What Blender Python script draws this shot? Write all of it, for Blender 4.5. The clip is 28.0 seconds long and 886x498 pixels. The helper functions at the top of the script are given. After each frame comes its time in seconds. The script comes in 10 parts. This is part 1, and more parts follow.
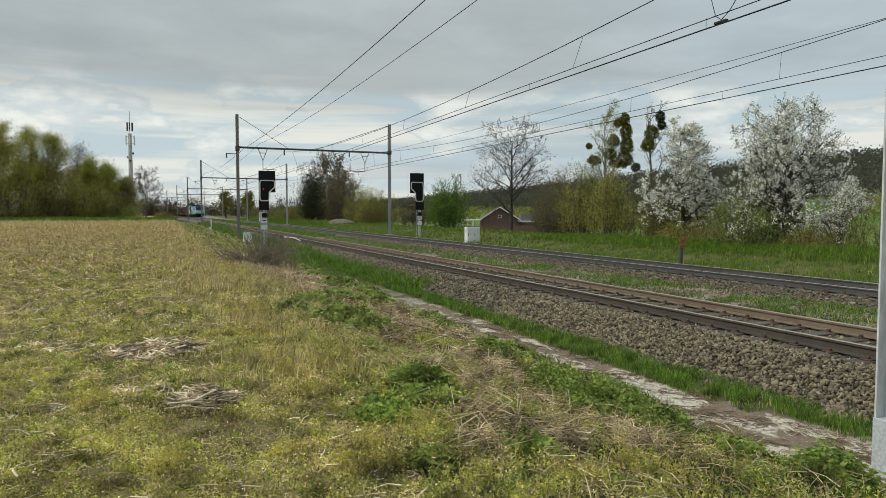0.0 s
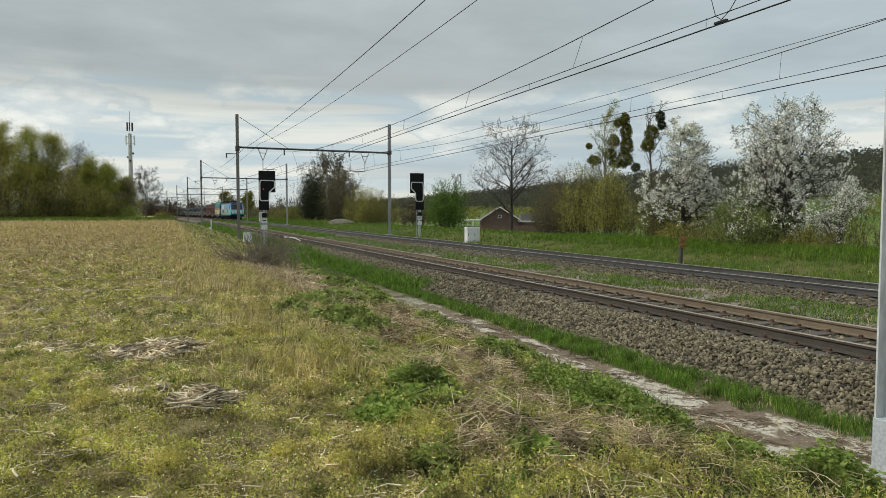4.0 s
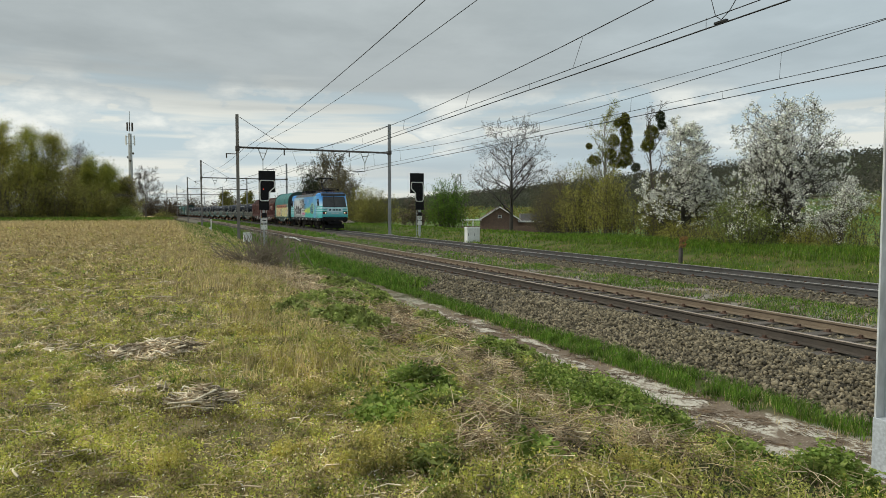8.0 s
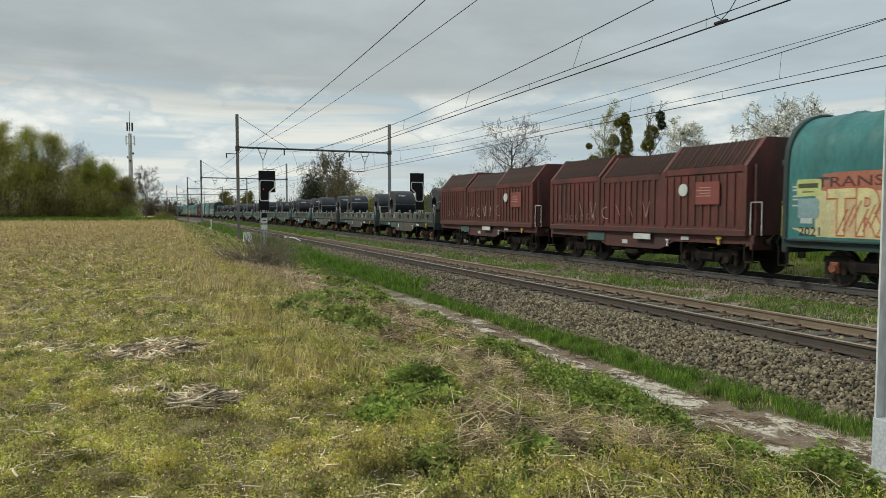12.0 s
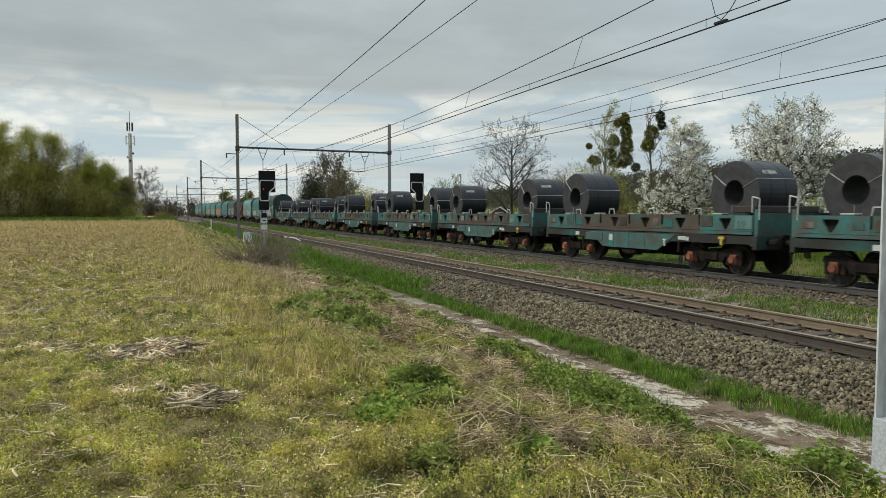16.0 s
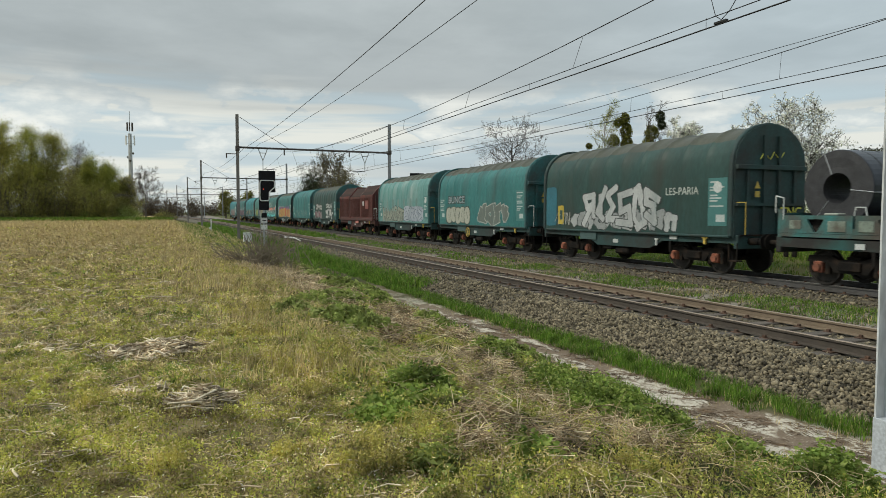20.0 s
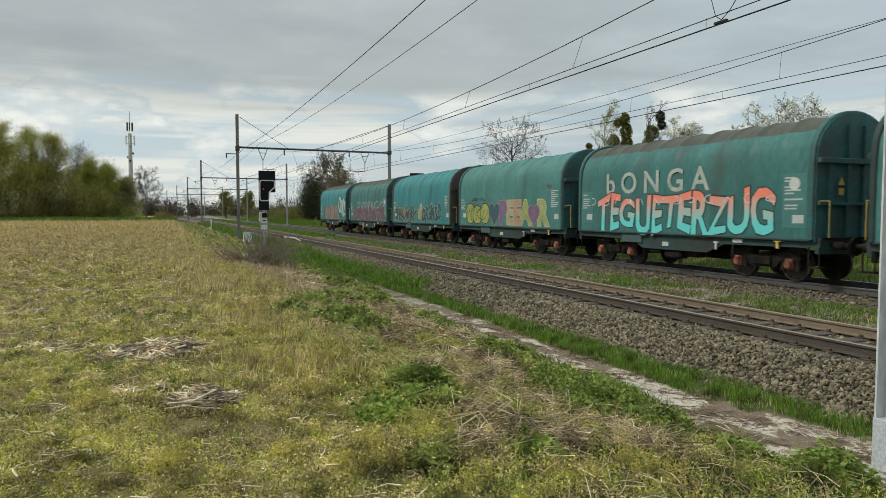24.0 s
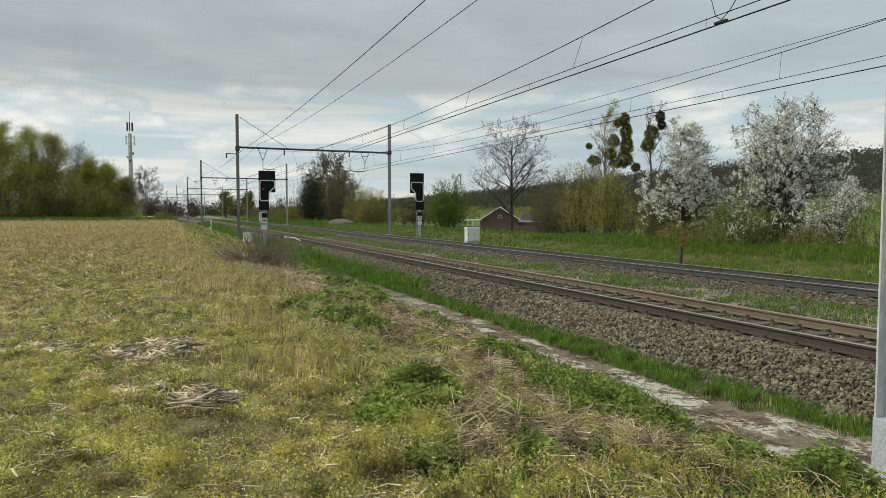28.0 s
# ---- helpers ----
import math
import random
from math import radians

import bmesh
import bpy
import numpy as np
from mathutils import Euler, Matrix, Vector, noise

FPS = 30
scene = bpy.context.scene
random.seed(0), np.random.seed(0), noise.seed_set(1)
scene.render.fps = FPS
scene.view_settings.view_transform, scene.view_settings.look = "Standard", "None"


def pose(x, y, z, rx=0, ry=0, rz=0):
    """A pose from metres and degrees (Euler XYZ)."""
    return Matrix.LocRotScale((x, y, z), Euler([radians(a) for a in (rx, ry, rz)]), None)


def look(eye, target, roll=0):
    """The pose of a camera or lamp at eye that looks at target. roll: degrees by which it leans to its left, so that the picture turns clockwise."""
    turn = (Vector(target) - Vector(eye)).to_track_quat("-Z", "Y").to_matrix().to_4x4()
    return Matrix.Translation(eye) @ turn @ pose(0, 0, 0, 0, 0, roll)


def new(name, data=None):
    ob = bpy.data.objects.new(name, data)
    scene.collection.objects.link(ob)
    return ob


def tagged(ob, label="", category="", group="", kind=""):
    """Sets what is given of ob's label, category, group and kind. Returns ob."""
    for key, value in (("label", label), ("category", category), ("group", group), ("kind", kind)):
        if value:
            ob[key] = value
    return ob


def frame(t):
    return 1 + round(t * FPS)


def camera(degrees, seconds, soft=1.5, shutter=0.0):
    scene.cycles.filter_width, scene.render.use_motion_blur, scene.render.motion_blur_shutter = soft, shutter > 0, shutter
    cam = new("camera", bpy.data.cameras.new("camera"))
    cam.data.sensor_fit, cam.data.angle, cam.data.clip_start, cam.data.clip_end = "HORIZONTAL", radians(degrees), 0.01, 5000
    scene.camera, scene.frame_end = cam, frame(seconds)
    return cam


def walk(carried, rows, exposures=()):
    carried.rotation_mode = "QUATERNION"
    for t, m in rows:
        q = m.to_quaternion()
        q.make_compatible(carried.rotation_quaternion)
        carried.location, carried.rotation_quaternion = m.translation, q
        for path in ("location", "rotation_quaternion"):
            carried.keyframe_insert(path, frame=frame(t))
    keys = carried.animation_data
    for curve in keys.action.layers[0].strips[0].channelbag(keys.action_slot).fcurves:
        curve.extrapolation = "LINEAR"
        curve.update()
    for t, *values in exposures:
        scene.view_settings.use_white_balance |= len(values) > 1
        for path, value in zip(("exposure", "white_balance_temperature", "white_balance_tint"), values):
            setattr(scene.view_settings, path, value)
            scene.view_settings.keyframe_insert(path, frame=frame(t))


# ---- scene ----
# Plan: X across the railway, Y along it (away from the eye), Z up from rail level.
EYE_Z = 1.92
YAW, PITCH, FOV = 22.45, 3.1, 65.87
TRACK_A, TRACK_B = 10.13, 17.04
SPEED = 22.1
TAU = math.tau

cam = camera(FOV, 28.0, soft=0.55, shutter=0.08)
EYE = (0.0, 0.0, EYE_Z)
AIM = (math.sin(radians(YAW)) * math.cos(radians(PITCH)), math.cos(radians(YAW)) * math.cos(radians(PITCH)), EYE_Z - math.sin(radians(PITCH)))
walk(cam, [(0.0, look(EYE, AIM)), (28.0, look(EYE, AIM))], exposures=[(0.0, -0.09, 6640, 3.5), (28.0, -0.09, 6640, 3.5)])

# ---- light: cloudy spring sky with a broken, brighter band low down ----
SUN_EL, SUN_AZ = radians(44), radians(-72)     # azimuth from +Y towards +X


def sky_world():
    w = bpy.data.worlds.new("sky")
    scene.world = w
    w.use_nodes = True
    nt = w.node_tree
    nt.nodes.clear()
    N = nt.nodes.new
    L = nt.links.new
    out, bg = N("ShaderNodeOutputWorld"), N("ShaderNodeBackground")
    sky = N("ShaderNodeTexSky")
    sky.sky_type, sky.sun_disc = "NISHITA", False
    sky.sun_elevation, sky.sun_rotation = SUN_EL, SUN_AZ
    sky.air_density, sky.dust_density = 1.0, 1.5
    gain = N("ShaderNodeMix")
    gain.data_type, gain.blend_type = "RGBA", "MULTIPLY"
    gain.inputs[0].default_value = 1.0
    L(sky.outputs[0], gain.inputs[6])
    gain.inputs[7].default_value = (0.115, 0.122, 0.13, 1)
    tc, sep = N("ShaderNodeTexCoord"), N("ShaderNodeSeparateXYZ")
    L(tc.outputs["Generated"], sep.inputs[0])
    # clouds lie on a flat deck: direction / (height + a little)
    den = N("ShaderNodeMath")
    den.operation = "ADD"
    L(sep.outputs[2], den.inputs[0])
    den.inputs[1].default_value = 0.07
    mx = N("ShaderNodeMath")
    mx.operation = "MAXIMUM"
    L(den.outputs[0], mx.inputs[0])
    mx.inputs[1].default_value = 0.03
    comb = N("ShaderNodeCombineXYZ")
    for i in range(2):
        d = N("ShaderNodeMath")
        d.operation = "DIVIDE"
        L(sep.outputs[i], d.inputs[0])
        L(mx.outputs[0], d.inputs[1])
        L(d.outputs[0], comb.inputs[i])

    def cloud_noise(scale, detail, off, rough=0.55):
        m = N("ShaderNodeMapping")
        m.inputs["Location"].default_value = off
        m.inputs["Scale"].default_value = (scale, scale, scale)
        L(comb.outputs[0], m.inputs[0])
        n = N("ShaderNodeTexNoise")
        n.inputs["Scale"].default_value = 1.0
        n.inputs["Detail"].default_value = detail
        n.inputs["Roughness"].default_value = rough
        L(m.outputs[0], n.inputs["Vector"])
        return n.outputs["Fac"]

    def ramp(src, a, b, lo=0.0, hi=1.0):
        r = N("ShaderNodeMapRange")
        r.interpolation_type = "SMOOTHSTEP"
        r.inputs[1].default_value, r.inputs[2].default_value = a, b
        r.inputs[3].default_value, r.inputs[4].default_value = lo, hi
        L(src, r.inputs[0])
        return r.outputs[0]

    def mixc(fac, a, b):
        m = N("ShaderNodeMix")
        m.data_type = "RGBA"
        L(fac, m.inputs[0])
        for sock, v in ((6, a), (7, b)):
            if isinstance(v, tuple):
                m.inputs[sock].default_value = (*v, 1)
            else:
                L(v, m.inputs[sock])
        return m.outputs[2]

    def math2(op, a, b):
        m = N("ShaderNodeMath")
        m.operation = op
        for i, v in enumerate((a, b)):
            if isinstance(v, float):
                m.inputs[i].default_value = v
            else:
                L(v, m.inputs[i])
        return m.outputs[0]

    big = cloud_noise(0.42, 5, (3.1, 1.7, 0))
    fine = cloud_noise(1.5, 6, (7.3, 2.2, 4), 0.6)
    # grey deck, darker and lighter folds
    fold = math2("ADD", math2("MULTIPLY", big, 0.6), math2("MULTIPLY", fine, 0.4))
    deck = mixc(ramp(fold, 0.36, 0.66), (0.385, 0.422, 0.457), (0.50, 0.54, 0.58))
    # an overcast deck is brightest overhead
    lift = math2("ADD", math2("MULTIPLY", mx.outputs[0], 1.5), 0.62)
    lv = N("ShaderNodeCombineColor")
    for i in range(3):
        L(lift, lv.inputs[i])
    up = N("ShaderNodeMix")
    up.data_type, up.blend_type = "RGBA", "MULTIPLY"
    up.inputs[0].default_value = 1.0
    L(deck, up.inputs[6])
    L(lv.outputs[0], up.inputs[7])
    deck = up.outputs[2]
    # towards +X the deck thins and brightens
    thin = N("ShaderNodeCombineColor")
    for i, k in enumerate((1.16, 1.22, 1.27)):
        L(ramp(sep.outputs[0], 0.35, 0.85, 0.97, k), thin.inputs[i])
    up2 = N("ShaderNodeMix")
    up2.data_type, up2.blend_type = "RGBA", "MULTIPLY"
    up2.inputs[0].default_value = 1.0
    L(deck, up2.inputs[6])
    L(thin.outputs[0], up2.inputs[7])
    deck = up2.outputs[2]

    def side_noise(scale, off, detail=6, rough=0.55):
        """Clouds seen from the side, low over the horizon."""
        mp = N("ShaderNodeMapping")
        mp.inputs["Location"].default_value = off
        mp.inputs["Scale"].default_value = scale
        L(tc.outputs["Generated"], mp.inputs[0])
        n = N("ShaderNodeTexNoise")
        n.inputs["Scale"].default_value, n.inputs["Detail"].default_value, n.inputs["Roughness"].default_value = 1.0, detail, rough
        L(mp.outputs[0], n.inputs["Vector"])
        return n.outputs["Fac"]

    heap = side_noise((6.5, 6.5, 15.0), (2.3, 0.4, 0.15), 8, 0.56)
    streak = side_noise((2.0, 2.0, 34.0), (0.6, 1.9, 0.35), 5, 0.5)
    shade = side_noise((2.6, 2.6, 22.0), (4.1, 0.3, 1.2), 4, 0.5)
    # low gap between the deck and the horizon: pale blue, long bright streaks, heaped clouds, grey bases
    clear = mixc(ramp(sep.outputs[2], 0.0, 0.14), (0.64, 0.705, 0.755), (0.55, 0.66, 0.75))
    veil = mixc(ramp(streak, 0.43, 0.57), clear, (0.85, 0.85, 0.83))
    lit = mixc(ramp(heap, 0.52, 0.66), (0.66, 0.72, 0.77), (0.95, 0.95, 0.94))
    low = mixc(ramp(heap, 0.505, 0.545), veil, lit)
    low = mixc(ramp(shade, 0.52, 0.68, 0.0, 0.55), low, (0.45, 0.52, 0.59))
    edge = math2("ADD", math2("ADD", sep.outputs[2], math2("MULTIPLY", sep.outputs[0], 0.025)), math2("ADD", math2("MULTIPLY", math2("SUBTRACT", fold, 0.5), 0.05), math2("MULTIPLY", math2("SUBTRACT", streak, 0.5), 0.10)))
    cover = ramp(edge, 0.125, 0.20)
    haze = mixc(ramp(sep.outputs[2], -0.01, 0.05, 0.35, 0.0), low, gain.outputs[2])
    col = mixc(cover, haze, deck)
    L(col, bg.inputs[0])
    bg.inputs[1].default_value = 1.0
    L(bg.outputs[0], out.inputs[0])


sky_world()
sun = new("sun", bpy.data.lights.new("sun", "SUN"))
sun.data.energy, sun.data.angle, sun.data.color = 2.4, radians(9), (1.0, 0.94, 0.84)
sun.matrix_world = look((0, 0, 60), (-60 * math.sin(SUN_AZ) / math.tan(SUN_EL), -60 * math.cos(SUN_AZ) / math.tan(SUN_EL), 0))

# ---- materials ----
MATS = {}


def mat(name, c1, c2=None, scale=4.0, rough=0.7, metal=0.0, bump=0.0, fine=0.25, coord="Object", detail=6, stain=None, stain_scale=1.2, stain_amount=0.5, rand=0.0, spec=0.5, stretch=(1, 1, 1), trans=0.0, island=0.0):
    """Two colours mixed by noise at two scales, optional stain colour and relief."""
    if name in MATS:
        return MATS[name]
    m = bpy.data.materials.new(name)
    m.use_nodes = True
    nt = m.node_tree
    N, L = nt.nodes.new, nt.links.new
    b = nt.nodes["Principled BSDF"]
    b.inputs["Roughness"].default_value, b.inputs["Metallic"].default_value = rough, metal
    b.inputs["Specular IOR Level"].default_value = spec
    c2 = c2 or tuple(v * 0.75 for v in c1)
    if coord == "World":
        vec = N("ShaderNodeNewGeometry").outputs["Position"]
    else:
        vec = N("ShaderNodeTexCoord").outputs["Object"]
    mp = N("ShaderNodeMapping")
    mp.inputs["Scale"].default_value = stretch
    L(vec, mp.inputs[0])
    vec = mp.outputs[0]

    def noise_tex(s, d):
        n = N("ShaderNodeTexNoise")
        n.inputs["Scale"].default_value, n.inputs["Detail"].default_value = s, d
        L(vec, n.inputs["Vector"])
        return n.outputs["Fac"]

    def rng(src, a, bb, lo=0.0, hi=1.0):
        r = N("ShaderNodeMapRange")
        r.inputs[1].default_value, r.inputs[2].default_value, r.inputs[3].default_value, r.inputs[4].default_value = a, bb, lo, hi
        L(src, r.inputs[0])
        return r.outputs[0]

    def mixc(fac, a, bb, blend="MIX"):
        x = N("ShaderNodeMix")
        x.data_type, x.blend_type = "RGBA", blend
        if isinstance(fac, float):
            x.inputs[0].default_value = fac
        else:
            L(fac, x.inputs[0])
        for sock, v in ((6, a), (7, bb)):
            if isinstance(v, tuple):
                x.inputs[sock].default_value = (*v, 1)
            else:
                L(v, x.inputs[sock])
        return x.outputs[2]

    n1, n2 = noise_tex(scale, detail), noise_tex(scale * 9, 3)
    col = mixc(rng(n1, 0.3, 0.7), c1, c2)
    if fine:
        g = N("ShaderNodeCombineColor")
        v = rng(n2, 0.25, 0.75, 1 - fine, 1 + fine)
        for i in range(3):
            L(v, g.inputs[i])
        col = mixc(1.0, col, g.outputs[0], "MULTIPLY")
    if stain:
        n3 = noise_tex(stain_scale, 5)
        col = mixc(rng(n3, 0.62 - 0.25 * stain_amount, 0.72, 0.0, 0.9), col, stain)
    for amount, socket in ((rand, "obj"), (island, "isl")):
        if amount:
            src = N("ShaderNodeObjectInfo").outputs["Random"] if socket == "obj" else N("ShaderNodeNewGeometry").outputs["Random Per Island"]
            g = N("ShaderNodeCombineColor")
            v = rng(src, 0, 1, 1 - amount, 1 + amount)
            for i in range(3):
                L(v, g.inputs[i])
            col = mixc(1.0, col, g.outputs[0], "MULTIPLY")
    L(col, b.inputs["Base Color"])
    if bump:
        bp = N("ShaderNodeBump")
        bp.inputs["Strength"].default_value = bump
        bp.inputs["Distance"].default_value = 0.02
        L(n2, bp.inputs["Height"])
        L(bp.outputs[0], b.inputs["Normal"])
    if trans:
        t = N("ShaderNodeBsdfTranslucent")
        L(col, t.inputs[0])
        ms = N("ShaderNodeMixShader")
        ms.inputs[0].default_value = trans
        L(b.outputs[0], ms.inputs[1])
        L(t.outputs[0], ms.inputs[2])
        L(ms.outputs[0], nt.nodes["Material Output"].inputs[0])
    MATS[name] = m
    return m


def glow(name, c, strength):
    m = bpy.data.materials.new(name)
    m.use_nodes = True
    b = m.node_tree.nodes["Principled BSDF"]
    b.inputs["Base Color"].default_value = (*c, 1)
    b.inputs["Emission Color"].default_value = (*c, 1)
    b.inputs["Emission Strength"].default_value = strength
    return m


M_CONCRETE = mat("concrete", (0.34, 0.33, 0.31), (0.26, 0.25, 0.23), 2.0, 0.9, bump=0.3, coord="World")
M_GALV = mat("galvanised_steel", (0.42, 0.44, 0.455), (0.33, 0.35, 0.365), 1.6, 0.55, 0.25, bump=0.05, stain=(0.22, 0.21, 0.2), stain_amount=0.3, stretch=(1, 1, 0.3), coord="World")
M_MAST = mat("mast_steel", (0.62, 0.64, 0.66), (0.5, 0.52, 0.54), 1.6, 0.5, 0.1, bump=0.05, stain=(0.36, 0.36, 0.35), stain_amount=0.3, stretch=(1, 1, 0.3), coord="World")
M_MAST_DARK = mat("mast_brown_grey", (0.20, 0.19, 0.18), (0.15, 0.14, 0.13), 2.0, 0.65, 0.1, stain=(0.11, 0.085, 0.07), stain_amount=0.4, stretch=(1, 1, 0.3), coord="World")
M_MAST_GREY = mat("mast_grey", (0.32, 0.33, 0.34), (0.25, 0.26, 0.27), 2.0, 0.6, 0.1, stain=(0.18, 0.17, 0.16), stain_amount=0.3, stretch=(1, 1, 0.3), coord="World")
M_RAIL_DARK = mat("rail_dark", (0.075, 0.06, 0.048), (0.05, 0.042, 0.035), 3.0, 0.75, 0.1, coord="World", stretch=(1, 0.25, 1))
M_BROWNSTEEL = mat("weathered_steel", (0.085, 0.075, 0.068), (0.06, 0.052, 0.048), 3.0, 0.7, 0.2, coord="World")
M_RUST = mat("rusty_steel", (0.115, 0.065, 0.042), (0.07, 0.042, 0.03), 5.0, 0.8, 0.2, bump=0.2, coord="World")
M_RAILSIDE_B = mat("rail_grey", (0.10, 0.098, 0.098), (0.075, 0.07, 0.066), 3.0, 0.6, 0.3, coord="World", stretch=(1, 0.25, 1))
M_RAILSIDE = mat("rail_rust", (0.19, 0.145, 0.10), (0.14, 0.105, 0.075), 3.0, 0.75, 0.1, coord="World", stretch=(1, 0.25, 1))
M_RAILTOP = mat("rail_head", (0.5, 0.47, 0.44), (0.38, 0.33, 0.29), 3.0, 0.32, 0.9, fine=0.1, coord="World", stretch=(1, 0.2, 1))
M_RAILTOP_A = mat("rail_head_brown", (0.42, 0.34, 0.27), (0.33, 0.25, 0.19), 3.0, 0.42, 0.7, fine=0.1, coord="World", stretch=(1, 0.2, 1))
M_SLEEPER = mat("dark_sleeper", (0.10, 0.082, 0.068), (0.062, 0.052, 0.045), 4.0, 0.9, bump=0.4, rand=0.25, coord="World", stretch=(0.4, 3, 1))
M_WIRE = mat("wire", (0.025, 0.025, 0.027), (0.02, 0.02, 0.02), 2.0, 0.6, 0.5)
M_BLACK = mat("black_paint", (0.010, 0.010, 0.012), (0.015, 0.015, 0.017), 3.0, 0.6, spec=0.12)
M_WHITE = mat("white_paint", (0.72, 0.73, 0.72), (0.6, 0.61, 0.6), 1.5, 0.55, fine=0.08, stain=(0.4, 0.39, 0.36), stain_amount=0.15)
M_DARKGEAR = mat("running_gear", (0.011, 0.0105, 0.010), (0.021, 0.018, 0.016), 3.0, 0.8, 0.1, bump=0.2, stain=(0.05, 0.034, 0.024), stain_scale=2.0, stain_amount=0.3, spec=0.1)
M_WHEEL = mat("wheel_steel", (0.025, 0.023, 0.021), (0.045, 0.038, 0.032), 4.0, 0.65, 0.4)
M_AXLEBOX = mat("orange_axle_box", (0.31, 0.095, 0.05), (0.13, 0.055, 0.036), 6.0, 0.75, stain=(0.08, 0.06, 0.05), rand=0.3)
M_YELLOW = mat("yellow_paint", (0.58, 0.42, 0.08), (0.42, 0.30, 0.06), 4.0, 0.6)
M_GLASS_DARK = mat("dark_glass", (0.035, 0.04, 0.045), (0.055, 0.06, 0.065), 1.2, 0.06, fine=0.0, spec=0.8)
M_BRICK = mat("red_brick", (0.165, 0.108, 0.08), (0.12, 0.082, 0.063), 3.0, 0.9, coord="World", bump=0.2)
M_ROOFTILE = mat("brown_roof_tile", (0.13, 0.085, 0.065), (0.09, 0.065, 0.052), 3.0, 0.85, coord="World", bump=0.3)
M_BARK = mat("bark", (0.10, 0.082, 0.066), (0.06, 0.05, 0.042), 4.0, 0.9, bump=0.4, coord="World", stretch=(1, 1, 0.3))
M_BARK_DARK = mat("dark_bark", (0.05, 0.042, 0.036), (0.03, 0.026, 0.023), 4.0, 0.9, coord="World", stretch=(1, 1, 0.3))
M_BARK_PALE = mat("birch_bark", (0.42, 0.40, 0.36), (0.16, 0.14, 0.12), 5.0, 0.85, coord="World", stretch=(1, 1, 2.5))


# ---- mesh helpers ----
def empty(name):
    ob = new(name)
    ob.empty_display_size = 0.2
    return ob


def mesh_of(name, verts, faces, mats, smooth=False, mat_index=None):
    me = bpy.data.meshes.new(name)
    verts = np.asarray(verts, dtype=np.float32)
    if isinstance(faces, np.ndarray):
        k = faces.shape[1]
        n = len(faces)
        me.vertices.add(len(verts))
        me.vertices.foreach_set("co", verts.ravel())
        me.loops.add(n * k)
        me.loops.foreach_set("vertex_index", faces.astype(np.int32).ravel())
        me.polygons.add(n)
        me.polygons.foreach_set("loop_start", np.arange(0, n * k, k, dtype=np.int32))
        me.update(calc_edges=True)
    else:
        me.from_pydata([tuple(v) for v in verts.tolist()], [], faces)
        me.update()
    for m in (mats if isinstance(mats, (list, tuple)) else [mats]):
        me.materials.append(m)
    if mat_index is not None:
        me.polygons.foreach_set("material_index", np.asarray(mat_index, dtype=np.int32))
    if smooth:
        me.polygons.foreach_set("use_smooth", np.ones(len(me.polygons), dtype=bool))
    return me


def bm_mesh(name, bm, material, smooth=False):
    me = bpy.data.meshes.new(name)
    bm.to_mesh(me)
    bm.free()
    for m in (material if isinstance(material, (list, tuple)) else [material]):
        me.materials.append(m)
    if smooth:
        me.polygons.foreach_set("use_smooth", np.ones(len(me.polygons), dtype=bool))
    return me


def part(name, data, material, parent, label="", m=None, smooth=False):
    """Links a bmesh (or a ready mesh) as ONE mesh object under a thing or part."""
    me = data if isinstance(data, bpy.types.Mesh) else bm_mesh(name, data, material, smooth)
    ob = new(name, me)
    ob.parent = parent
    if m is not None:
        ob.matrix_basis = m
    return tagged(ob, label)


def box(bm, x0, x1, y0, y1, z0, z1, bevel=0.0):
    m = Matrix.Translation(((x0 + x1) / 2, (y0 + y1) / 2, (z0 + z1) / 2)) @ Matrix.Diagonal((abs(x1 - x0), abs(y1 - y0), abs(z1 - z0), 1))
    r = bmesh.ops.create_cube(bm, size=1.0, matrix=m)
    if bevel:
        es = list({e for v in r["verts"] for e in v.link_edges})
        bmesh.ops.bevel(bm, geom=es, offset=bevel, segments=1, affect="EDGES")
    return bm


def boxes(*rows, bevel=0.0):
    bm = bmesh.new()
    for r in rows:
        box(bm, *r, bevel=bevel)
    return bm


def rod(bm, a, b, r, seg=8, r2=None):
    a, b = Vector(a), Vector(b)
    d = b - a
    m = Matrix.Translation((a + b) / 2) @ d.to_track_quat("Z", "Y").to_matrix().to_4x4()
    bmesh.ops.create_cone(bm, cap_ends=True, segments=seg, radius1=r, radius2=r if r2 is None else r2, depth=d.length, matrix=m)
    return bm


def rods(pairs, r, seg=6):
    bm = bmesh.new()
    for a, b in pairs:
        rod(bm, a, b, r, seg)
    return bm


def prism(bm, pts, axis, a, b):
    """A closed outline of (u, v) points swept from a to b along axis ('x' or 'y')."""
    def at(u, v, w):
        return (w, u, v) if axis == "x" else (u, w, v)
    v0 = [bm.verts.new(at(u, v, a)) for u, v in pts]
    v1 = [bm.verts.new(at(u, v, b)) for u, v in pts]
    n = len(pts)
    bm.faces.new(v0)
    bm.faces.new(v1[::-1])
    for i in range(n):
        bm.faces.new((v0[i], v0[(i + 1) % n], v1[(i + 1) % n], v1[i]))
    bmesh.ops.recalc_face_normals(bm, faces=bm.faces[:])
    return bm


